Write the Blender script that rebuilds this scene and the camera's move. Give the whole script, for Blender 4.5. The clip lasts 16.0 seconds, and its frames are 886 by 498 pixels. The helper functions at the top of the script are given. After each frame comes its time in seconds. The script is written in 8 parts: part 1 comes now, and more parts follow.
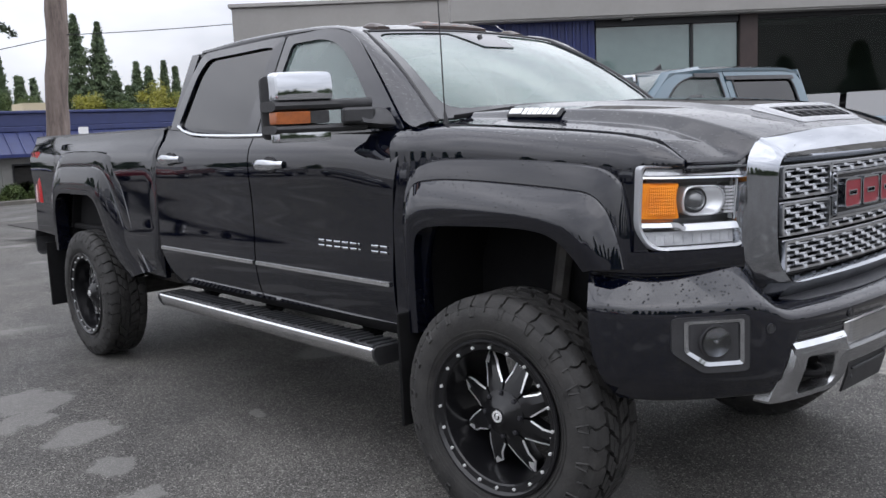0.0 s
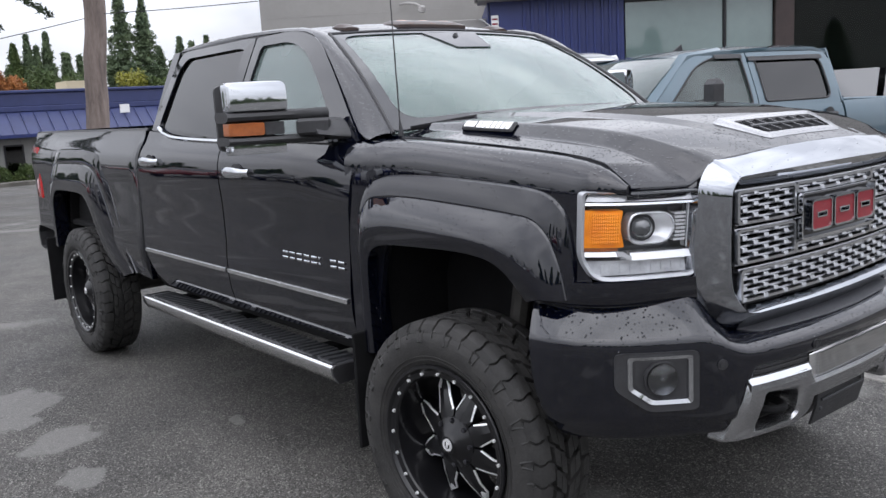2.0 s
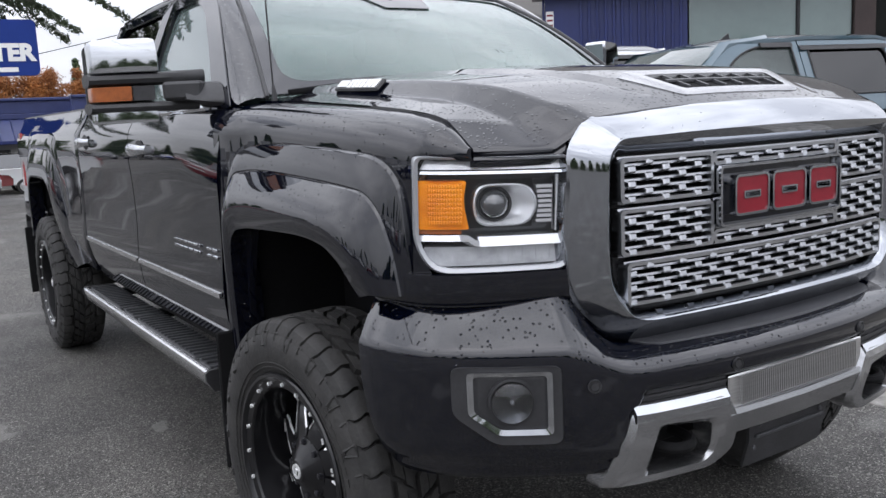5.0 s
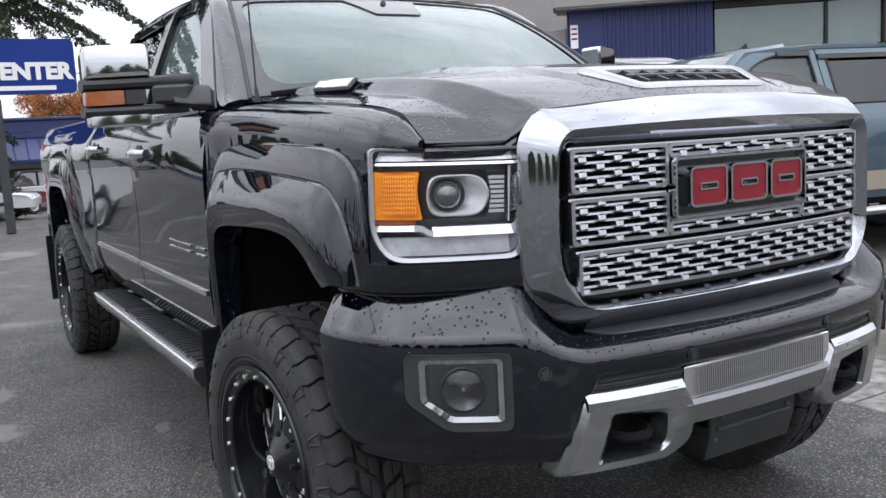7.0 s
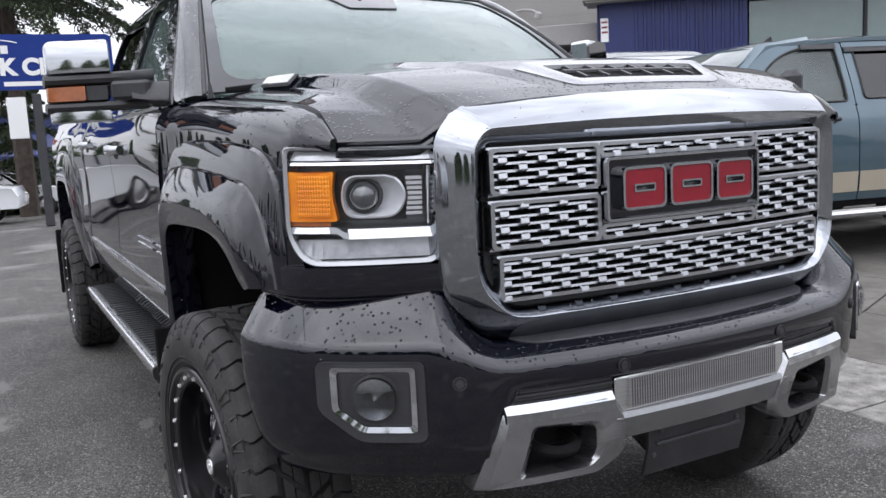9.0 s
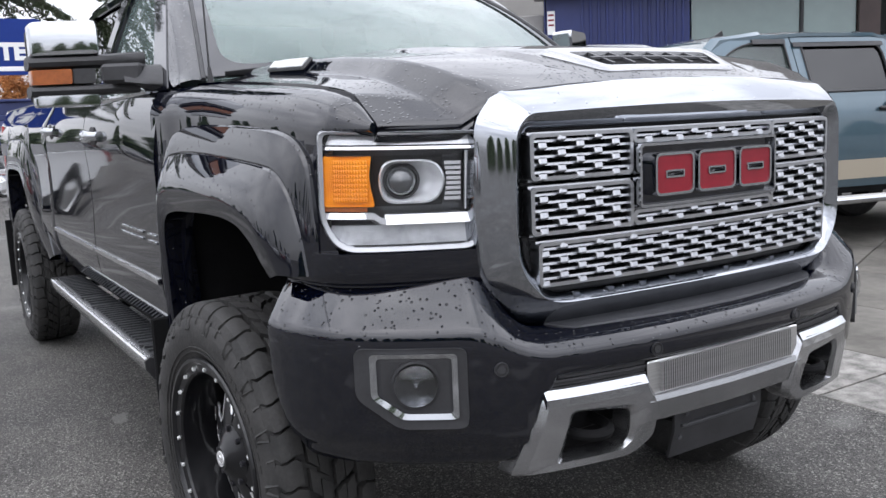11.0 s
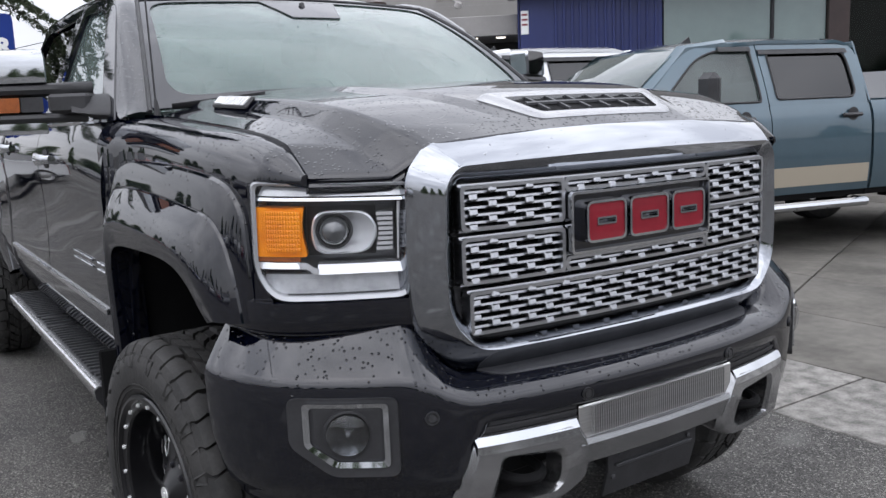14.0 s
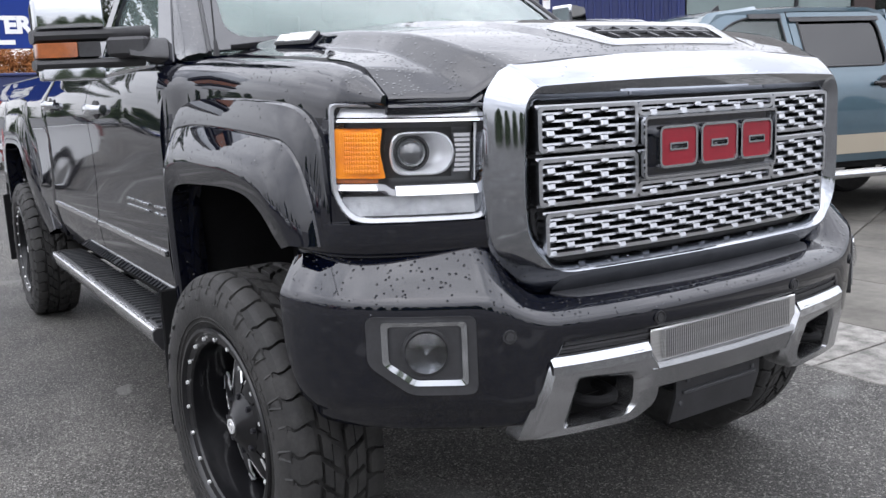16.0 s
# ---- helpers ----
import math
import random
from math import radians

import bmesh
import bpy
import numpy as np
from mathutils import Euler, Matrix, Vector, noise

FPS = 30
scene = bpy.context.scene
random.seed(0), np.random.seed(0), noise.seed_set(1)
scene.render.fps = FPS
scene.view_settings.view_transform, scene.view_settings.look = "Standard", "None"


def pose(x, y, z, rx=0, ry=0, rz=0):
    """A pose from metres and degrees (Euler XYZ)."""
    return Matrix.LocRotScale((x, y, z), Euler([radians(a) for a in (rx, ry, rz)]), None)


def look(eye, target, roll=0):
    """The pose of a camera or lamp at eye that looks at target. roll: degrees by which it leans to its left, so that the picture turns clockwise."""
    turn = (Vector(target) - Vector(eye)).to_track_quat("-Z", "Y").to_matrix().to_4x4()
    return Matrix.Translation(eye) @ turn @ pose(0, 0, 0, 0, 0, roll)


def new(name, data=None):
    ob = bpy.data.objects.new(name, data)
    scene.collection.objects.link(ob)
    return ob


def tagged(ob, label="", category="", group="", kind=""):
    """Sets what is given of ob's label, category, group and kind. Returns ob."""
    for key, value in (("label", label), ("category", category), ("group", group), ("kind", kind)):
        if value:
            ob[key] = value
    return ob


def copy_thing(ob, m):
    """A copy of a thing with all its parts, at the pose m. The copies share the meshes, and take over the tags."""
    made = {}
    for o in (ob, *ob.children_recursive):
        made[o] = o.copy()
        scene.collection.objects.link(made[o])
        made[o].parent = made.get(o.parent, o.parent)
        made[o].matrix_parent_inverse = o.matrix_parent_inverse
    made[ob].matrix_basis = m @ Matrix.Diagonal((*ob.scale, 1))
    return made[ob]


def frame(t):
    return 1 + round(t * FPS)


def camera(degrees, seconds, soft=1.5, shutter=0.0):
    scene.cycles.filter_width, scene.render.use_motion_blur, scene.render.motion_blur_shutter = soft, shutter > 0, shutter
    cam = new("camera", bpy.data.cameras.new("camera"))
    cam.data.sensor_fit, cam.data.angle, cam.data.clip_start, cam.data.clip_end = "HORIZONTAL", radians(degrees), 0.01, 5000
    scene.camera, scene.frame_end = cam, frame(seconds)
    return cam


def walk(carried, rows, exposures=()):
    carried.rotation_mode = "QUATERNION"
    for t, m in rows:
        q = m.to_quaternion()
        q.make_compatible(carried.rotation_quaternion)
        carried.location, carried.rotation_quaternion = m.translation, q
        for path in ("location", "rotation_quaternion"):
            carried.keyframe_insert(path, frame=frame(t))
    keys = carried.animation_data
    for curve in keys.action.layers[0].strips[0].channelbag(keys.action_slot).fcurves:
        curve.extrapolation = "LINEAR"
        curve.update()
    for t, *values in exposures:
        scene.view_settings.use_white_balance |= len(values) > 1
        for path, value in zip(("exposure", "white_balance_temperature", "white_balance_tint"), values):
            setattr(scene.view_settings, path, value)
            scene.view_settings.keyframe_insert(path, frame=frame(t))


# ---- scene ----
cam = camera(54.2, 16.0)
PATH = [
    (0, (2.078, -3.02, 1.435), (0.596, -1.705, 1.16), -2.6),
    (0.5, (2.121, -3.021, 1.499), (0.639, -1.708, 1.22), -2.7),
    (1, (2.225, -2.989, 1.56), (0.738, -1.683, 1.27), -2.8),
    (1.5, (2.225, -2.86, 1.562), (0.726, -1.574, 1.243), -2.8),
    (2, (2.176, -2.665, 1.568), (0.634, -1.436, 1.233), -3.2),
    (2.5, (2.209, -2.447, 1.566), (0.599, -1.305, 1.243), -3.3),
    (3, (2.182, -2.242, 1.539), (0.551, -1.129, 1.222), -3.2),
    (3.5, (2.041, -2.043, 1.519), (0.408, -0.933, 1.199), -3.1),
    (4, (1.985, -1.877, 1.5), (0.345, -0.778, 1.182), -3.0),
    (4.5, (2.041, -1.818, 1.441), (0.389, -0.736, 1.128), -2.8),
    (4.7, (2.099, -1.832, 1.416), (0.443, -0.754, 1.105), -2.8),
    (6.8, (2.256, -1.765, 1.316), (0.555, -0.746, 1.054), -3.0),
    (7, (2.285, -1.707, 1.323), (0.578, -0.7, 1.059), -3.1),
    (7.5, (2.332, -1.552, 1.332), (0.607, -0.575, 1.064), -2.8),
    (8, (2.36, -1.449, 1.312), (0.614, -0.506, 1.057), -3.0),
    (8.5, (2.367, -1.404, 1.317), (0.622, -0.468, 1.038), -2.8),
    (9, (2.351, -1.43, 1.318), (0.596, -0.51, 1.046), -3.0),
    (9.2, (2.336, -1.462, 1.315), (0.583, -0.537, 1.048), -3.1),
    (11.3, (2.23, -1.618, 1.313), (0.556, -0.565, 1.013), -2.5),
    (11.5, (2.25, -1.569, 1.318), (0.564, -0.535, 1.021), -2.5),
    (12, (2.272, -1.511, 1.385), (0.576, -0.493, 1.093), -2.6),
    (12.5, (2.289, -1.519, 1.462), (0.596, -0.497, 1.167), -2.6),
    (13, (2.319, -1.536, 1.528), (0.62, -0.523, 1.228), -2.7),
    (13.5, (2.318, -1.532, 1.549), (0.643, -0.483, 1.24), -2.6),
    (14, (2.295, -1.528, 1.434), (0.644, -0.444, 1.116), -2.4),
    (14.5, (2.281, -1.534, 1.293), (0.625, -0.463, 0.965), -2.5),
    (15, (2.284, -1.546, 1.255), (0.625, -0.479, 0.924), -2.5),
    (15.5, (2.277, -1.603, 1.29), (0.615, -0.543, 0.952), -2.5),
    (16, (2.249, -1.669, 1.31), (0.587, -0.614, 0.957), -2.5),
]
walk(cam, [(t, look(eye, target, roll)) for t, eye, target, roll in PATH],
     exposures=[(t, ev - 0.20, 6420, 13) for t, ev in ((0.0, -0.07), (1.0, 0.06), (2.5, 0.04), (3.8, 0.0), (4.5, -0.06), (7.0, 0.06), (8.4, -0.04), (9.0, 0.05), (10.0, 0.08), (11.5, 0.27), (12.5, 0.03), (13.5, -0.18), (14.2, 0.0), (15.0, 0.30), (16.0, 0.36))])

# ---- daylight: overcast sky, broad soft sun ----
world = bpy.data.worlds.new("overcast_sky")
scene.world = world
world.use_nodes = True
wn, wl = world.node_tree.nodes, world.node_tree.links
wn.clear()
w_out, w_bg = wn.new("ShaderNodeOutputWorld"), wn.new("ShaderNodeBackground")
w_sky = wn.new("ShaderNodeTexSky")
w_sky.sky_type, w_sky.sun_disc = "NISHITA", False
w_sky.sun_elevation, w_sky.sun_rotation = radians(52), radians(150)
w_co, w_map = wn.new("ShaderNodeTexCoord"), wn.new("ShaderNodeMapping")
w_map.inputs["Scale"].default_value = (1.0, 1.0, 2.6)
w_noise, w_ramp = wn.new("ShaderNodeTexNoise"), wn.new("ShaderNodeValToRGB")
w_noise.inputs["Scale"].default_value, w_noise.inputs["Detail"].default_value = 2.6, 5.0
w_noise.inputs["Roughness"].default_value = 0.55
w_ramp.color_ramp.elements[0].position, w_ramp.color_ramp.elements[0].color = 0.37, (6.2, 6.45, 6.95, 1)
w_ramp.color_ramp.elements[1].position, w_ramp.color_ramp.elements[1].color = 0.74, (10.4, 10.7, 11.2, 1)
w_mix = wn.new("ShaderNodeMixRGB")
w_mix.inputs["Fac"].default_value = 0.93
w_bg.inputs["Strength"].default_value = 0.162
wl.new(w_co.outputs["Generated"], w_map.inputs["Vector"])
wl.new(w_map.outputs["Vector"], w_noise.inputs["Vector"])
wl.new(w_noise.outputs["Fac"], w_ramp.inputs["Fac"])
wl.new(w_sky.outputs["Color"], w_mix.inputs["Color1"])
wl.new(w_ramp.outputs["Color"], w_mix.inputs["Color2"])
# an overcast sky is brighter overhead than near the horizon
w_sep, w_up, w_mul = wn.new("ShaderNodeSeparateXYZ"), wn.new("ShaderNodeMapRange"), wn.new("ShaderNodeVectorMath")
w_mul.operation = "SCALE"
w_up.inputs["From Min"].default_value, w_up.inputs["From Max"].default_value = 0.02, 0.65
w_up.inputs["To Min"].default_value, w_up.inputs["To Max"].default_value = 0.76, 2.05
wl.new(w_co.outputs["Generated"], w_sep.inputs["Vector"])
wl.new(w_sep.outputs["Z"], w_up.inputs["Value"])
wl.new(w_mix.outputs["Color"], w_mul.inputs[0])
wl.new(w_up.outputs["Result"], w_mul.inputs["Scale"])
wl.new(w_mul.outputs["Vector"], w_bg.inputs["Color"])
wl.new(w_bg.outputs["Background"], w_out.inputs["Surface"])

sun = new("sun", bpy.data.lights.new("sun", "SUN"))
sun.data.energy, sun.data.angle, sun.data.color = 0.6, radians(70), (1.0, 0.99, 0.98)
sun.matrix_world = look((4, -7, 12), (0, 0, 0))


# ---- materials ----
def material(name, color, rough=0.5, metal=0.0, vary=0.0, scale=8.0, bump=0.0, bump_scale=60.0, coat=0.0, spec=0.5, color2=None, rough_vary=0.0, stretch=(1, 1, 1), drops=0.0, dust=0.0):
    """Principled surface whose colour, gloss and relief vary by two scales of noise; drops: beads of rain; dust: pale film in patches."""
    m = bpy.data.materials.new(name)
    m.use_nodes = True
    n, l = m.node_tree.nodes, m.node_tree.links
    b = n["Principled BSDF"]
    b.inputs["Base Color"].default_value = (*color, 1)
    b.inputs["Roughness"].default_value, b.inputs["Metallic"].default_value = rough, metal
    b.inputs["Coat Weight"].default_value, b.inputs["Coat Roughness"].default_value, b.inputs["Coat IOR"].default_value = coat, 0.02, 1.64
    b.inputs["Specular IOR Level"].default_value = spec
    co, mp = n.new("ShaderNodeTexCoord"), n.new("ShaderNodeMapping")
    mp.inputs["Scale"].default_value = stretch
    l.new(co.outputs["Object"], mp.inputs["Vector"])
    col = None
    if vary or color2:
        t1, t2 = n.new("ShaderNodeTexNoise"), n.new("ShaderNodeTexNoise")
        t1.inputs["Scale"].default_value, t1.inputs["Detail"].default_value = scale, 6
        t2.inputs["Scale"].default_value, t2.inputs["Detail"].default_value = scale * 9, 3
        add = n.new("ShaderNodeMath")
        add.operation = "MULTIPLY_ADD"
        add.inputs[1].default_value = 0.4
        l.new(mp.outputs["Vector"], t1.inputs["Vector"])
        l.new(mp.outputs["Vector"], t2.inputs["Vector"])
        l.new(t2.outputs["Fac"], add.inputs[0])
        l.new(t1.outputs["Fac"], add.inputs[2])
        r = n.new("ShaderNodeValToRGB")
        c2 = color2 or tuple(min(1.0, c * (1 + vary)) for c in color)
        c1 = color if color2 else tuple(c * max(0.0, 1 - vary) for c in color)
        r.color_ramp.elements[0].position, r.color_ramp.elements[0].color = 0.5, (*c1, 1)
        r.color_ramp.elements[1].position, r.color_ramp.elements[1].color = 0.9, (*c2, 1)
        l.new(add.outputs["Value"], r.inputs["Fac"])
        col = r.outputs["Color"]
        l.new(col, b.inputs["Base Color"])
        if rough_vary:
            rr = n.new("ShaderNodeMapRange")
            rr.inputs["From Min"].default_value, rr.inputs["From Max"].default_value = 0.5, 0.9
            rr.inputs["To Min"].default_value, rr.inputs["To Max"].default_value = max(0.02, rough - rough_vary), min(1, rough + rough_vary)
            l.new(add.outputs["Value"], rr.inputs["Value"])
            l.new(rr.outputs["Result"], b.inputs["Roughness"])
    last = None
    if bump:
        t3, bp = n.new("ShaderNodeTexNoise"), n.new("ShaderNodeBump")
        t3.inputs["Scale"].default_value, t3.inputs["Detail"].default_value = bump_scale, 4
        bp.inputs["Strength"].default_value, bp.inputs["Distance"].default_value = bump, 0.004
        l.new(mp.outputs["Vector"], t3.inputs["Vector"])
        l.new(t3.outputs["Fac"], bp.inputs["Height"])
        last = bp.outputs["Normal"]
    if drops:
        vo, rm, bp = n.new("ShaderNodeTexVoronoi"), n.new("ShaderNodeMapRange"), n.new("ShaderNodeBump")
        vo.inputs["Scale"].default_value, vo.inputs["Randomness"].default_value = 125.0, 1.0
        # only some cells carry a bead, thicker in wet patches
        pick, wet, th = n.new("ShaderNodeSeparateColor"), n.new("ShaderNodeTexNoise"), n.new("ShaderNodeMath")
        wet.inputs["Scale"].default_value = 5.0
        th.operation = "LESS_THAN"
        l.new(co.outputs["Object"], vo.inputs["Vector"])
        l.new(co.outputs["Object"], wet.inputs["Vector"])
        l.new(vo.outputs["Color"], pick.inputs["Color"])
        sc = n.new("ShaderNodeMath")
        sc.operation = "MULTIPLY"
        sc.inputs[1].default_value = drops
        # beads stay on faces that look up and run off upright ones
        ge, sz, up = n.new("ShaderNodeNewGeometry"), n.new("ShaderNodeSeparateXYZ"), n.new("ShaderNodeMapRange")
        up.inputs["From Min"].default_value, up.inputs["From Max"].default_value = 0.15, 0.75
        up.inputs["To Min"].default_value, up.inputs["To Max"].default_value = 0.02, 1.0
        l.new(ge.outputs["Normal"], sz.inputs["Vector"])
        l.new(sz.outputs["Z"], up.inputs["Value"])
        lie = n.new("ShaderNodeMath")
        lie.operation = "MULTIPLY"
        l.new(wet.outputs["Fac"], lie.inputs[0])
        l.new(up.outputs["Result"], lie.inputs[1])
        l.new(lie.outputs["Value"], sc.inputs[0])
        l.new(pick.outputs["Red"], th.inputs[0])
        l.new(sc.outputs["Value"], th.inputs[1])
        rm.interpolation_type = "SMOOTHSTEP"
        rm.inputs["From Min"].default_value, rm.inputs["From Max"].default_value = 0.12, 0.42
        rm.inputs["To Min"].default_value, rm.inputs["To Max"].default_value = 1.0, 0.0
        l.new(vo.outputs["Distance"], rm.inputs["Value"])
        mu = n.new("ShaderNodeMath")
        mu.operation = "MULTIPLY"
        l.new(rm.outputs["Result"], mu.inputs[0])
        l.new(th.outputs["Value"], mu.inputs[1])
        bp.inputs["Strength"].default_value, bp.inputs["Distance"].default_value = 1.0, 0.003
        l.new(mu.outputs["Value"], bp.inputs["Height"])
        if last:
            l.new(last, bp.inputs["Normal"])
        last = bp.outputs["Normal"]
        l.new(last, b.inputs["Coat Normal"])
    if last:
        l.new(last, b.inputs["Normal"])
    return m


def thin_glass(name, tint, gloss=1.0, rough=0.01, ior=1.6, mist=0.0, mist_color=(0.55, 0.62, 0.60), beads=0.0):
    """A clear pane: what lies behind, tinted, under a mirror layer that grows towards grazing angles."""
    m = bpy.data.materials.new(name)
    m.use_nodes = True
    n, l = m.node_tree.nodes, m.node_tree.links
    n.remove(n["Principled BSDF"])
    tr, gl, mx, fr = n.new("ShaderNodeBsdfTransparent"), n.new("ShaderNodeBsdfGlossy"), n.new("ShaderNodeMixShader"), n.new("ShaderNodeLayerWeight")
    tr.inputs["Color"].default_value = (*tint, 1)
    gl.inputs["Roughness"].default_value = rough
    gl.inputs["Color"].default_value = (gloss, gloss, gloss, 1)
    f0 = ((ior - 1) / (ior + 1)) ** 2
    steep, gain = n.new("ShaderNodeMath"), n.new("ShaderNodeMath")
    steep.operation, gain.operation = "POWER", "MULTIPLY_ADD"
    steep.inputs[1].default_value, gain.inputs[1].default_value, gain.inputs[2].default_value = 5.0, 1 - f0, f0
    l.new(fr.outputs["Facing"], steep.inputs[0])
    l.new(steep.outputs["Value"], gain.inputs[0])
    l.new(gain.outputs["Value"], mx.inputs["Fac"])
    under = tr.outputs["BSDF"]
    if mist:
        # breath-like mist on the inner face, thicker in soft clouds
        df, m2, nz, mr, co = n.new("ShaderNodeBsdfDiffuse"), n.new("ShaderNodeMixShader"), n.new("ShaderNodeTexNoise"), n.new("ShaderNodeMapRange"), n.new("ShaderNodeTexCoord")
        df.inputs["Color"].default_value = (*mist_color, 1)
        nz.inputs["Scale"].default_value, nz.inputs["Detail"].default_value = 2.2, 3
        mr.inputs["From Min"].default_value, mr.inputs["From Max"].default_value = 0.3, 0.7
        mr.inputs["To Min"].default_value, mr.inputs["To Max"].default_value = mist * 0.55, min(1.0, mist * 1.35)
        l.new(co.outputs["Object"], nz.inputs["Vector"])
        l.new(nz.outputs["Fac"], mr.inputs["Value"])
        l.new(mr.outputs["Result"], m2.inputs["Fac"])
        l.new(under, m2.inputs[1])
        l.new(df.outputs["BSDF"], m2.inputs[2])
        under = m2.outputs["Shader"]
    if beads:
        co2, vo, mr2, bp = n.new("ShaderNodeTexCoord"), n.new("ShaderNodeTexVoronoi"), n.new("ShaderNodeMapRange"), n.new("ShaderNodeBump")
        vo.inputs["Scale"].default_value = beads
        mr2.inputs["From Min"].default_value, mr2.inputs["From Max"].default_value = 0.20, 0.34
        mr2.inputs["To Min"].default_value, mr2.inputs["To Max"].default_value = 1.0, 0.0
        bp.inputs["Distance"].default_value = 0.003
        l.new(co2.outputs["Object"], vo.inputs["Vector"])
        l.new(vo.outputs["Distance"], mr2.inputs["Value"])
        l.new(bp.outputs["Normal"], gl.inputs["Normal"])
        # only some cells hold a drop; a drop shows the dark cab through the mist
        pick, few, mask, clear = n.new("ShaderNodeSeparateColor"), n.new("ShaderNodeMath"), n.new("ShaderNodeMath"), n.new("ShaderNodeMath")
        few.operation, mask.operation, clear.operation = "LESS_THAN", "MULTIPLY", "MULTIPLY_ADD"
        few.inputs[1].default_value, clear.inputs[1].default_value, clear.inputs[2].default_value = 0.22, -0.85, 1.0
        l.new(vo.outputs["Color"], pick.inputs["Color"])
        l.new(pick.outputs["Red"], few.inputs[0])
        l.new(few.outputs["Value"], mask.inputs[0])
        l.new(mr2.outputs["Result"], mask.inputs[1])
        l.new(mask.outputs["Value"], bp.inputs["Height"])
        l.new(mask.outputs["Value"], clear.inputs[0])
        thin, dull = n.new("ShaderNodeMath"), n.new("ShaderNodeMath")
        thin.operation = dull.operation = "MULTIPLY"
        l.new(mr.outputs["Result"], thin.inputs[0])
        l.new(clear.outputs["Value"], thin.inputs[1])
        l.new(thin.outputs["Value"], m2.inputs["Fac"])
        l.new(gain.outputs["Value"], dull.inputs[0])
        l.new(clear.outputs["Value"], dull.inputs[1])
        l.new(dull.outputs["Value"], mx.inputs["Fac"])
    l.new(under, mx.inputs[1])
    l.new(gl.outputs["BSDF"], mx.inputs[2])
    l.new(mx.outputs["Shader"], n["Material Output"].inputs["Surface"])
    return m


BLACK = material("black_clearcoat_paint", (0.0010, 0.0016, 0.0052), 0.03, 0.0, spec=0.84, drops=0.40)
BLACK_TOP = material("black_clearcoat_paint_rained_on", (0.0010, 0.0016, 0.0052), 0.03, 0.0, spec=0.84, drops=0.60)
BLACK_DRY = material("black_clearcoat_paint_dry", (0.0010, 0.0016, 0.0052), 0.03, 0.0, spec=0.84)
SATIN = material("flare_gloss_black", (0.0010, 0.0016, 0.0052), 0.03, 0.0, spec=0.84, drops=0.40)
CHROME = material("chrome", (0.37, 0.384, 0.41), 0.05, 1.0, drops=0.05)
CHROME_DRY = material("chrome_plain", (0.55, 0.565, 0.59), 0.06, 1.0)
POLISHED = material("polished_aluminium_rail", (0.72, 0.72, 0.73), 0.22, 1.0, vary=0.06, scale=5)
SILVER = material("silver_painted_skid", (0.37, 0.372, 0.38), 0.26, 0.95, vary=0.06, scale=10, bump=0.05)
ALU = material("brushed_aluminium", (0.62, 0.62, 0.62), 0.32, 1.0, vary=0.08, scale=4, stretch=(2, 2, 60))
PLASTIC = material("black_textured_plastic", (0.022, 0.022, 0.024), 0.55, vary=0.3, scale=12, bump=0.25, bump_scale=400)
DARKPL = material("dark_liner_plastic", (0.006, 0.006, 0.0065), 0.85, vary=0.3, scale=9, bump=0.2, bump_scale=200, spec=0.2)
GREYPL = material("grey_satin_plastic", (0.040, 0.041, 0.045), 0.45, vary=0.1, scale=20, bump=0.1, bump_scale=500)
STEPPAD = material("grey_step_plastic", (0.046, 0.047, 0.052), 0.5, vary=0.2, scale=14, bump=0.35, bump_scale=320)
RUBBER = material("tyre_rubber", (0.011, 0.0108, 0.0105), 0.72, vary=0.25, scale=14, bump=0.55, bump_scale=75, color2=(0.030, 0.0285, 0.027))
TREAD = material("black_tread_rubber", (0.020, 0.021, 0.024), 0.55, vary=0.3, scale=20, bump=0.2, bump_scale=300)
RIMSATIN = material("satin_black_enamel", (0.018, 0.018, 0.022), 0.30, spec=0.6, vary=0.2, scale=12)
RIM = material("black_wheel_enamel", (0.006, 0.006, 0.007), 0.35, coat=0.35, spec=0.2, vary=0.2, scale=9)
MILLED = material("milled_aluminium", (0.9, 0.9, 0.9), 0.3, 0.6)
AMBER = material("amber_lens", (1.0, 0.27, 0.004), 0.35, 0.05, coat=0.15, vary=0.22, scale=14, bump=0.15, bump_scale=80)
AMBER_DULL = material("amber_marker_plastic", (0.30, 0.080, 0.016), 0.3, coat=0.6, vary=0.25, scale=30)
AMBER_DARK = material("smoked_amber_plastic", (0.034, 0.019, 0.014), 0.4, coat=0.15, spec=0.3, vary=0.25, scale=30)
REDLENS = material("red_lamp_plastic", (0.35, 0.01, 0.01), 0.15, coat=1.0)
GRILLECHROME = material("grille_chrome", (0.47, 0.48, 0.50), 0.28, 1.0, vary=0.05, scale=40)
RED = material("red_emblem_enamel", (0.21, 0.008, 0.018), 0.35, coat=0.5, spec=0.2, vary=0.1, scale=20)
REFLECTOR = material("lamp_reflector", (0.80, 0.81, 0.83), 0.22, 0.35, bump=0.1, bump_scale=30)
LENSRIM = material("clear_grey_rim", (0.38, 0.39, 0.41), 0.15, 0.3, coat=0.6)
LAMPDARK = material("lamp_housing", (0.10, 0.103, 0.11), 0.3, 0.3, coat=0.3)
STRIPGLASS = material("clear_ribbed_strip", (0.58, 0.59, 0.61), 0.18, 0.2, coat=1.0, vary=0.18, scale=30, bump=0.12, bump_scale=60)
LAMPWHITE = material("lamp_white_plastic", (0.86, 0.87, 0.88), 0.25, coat=1.0)
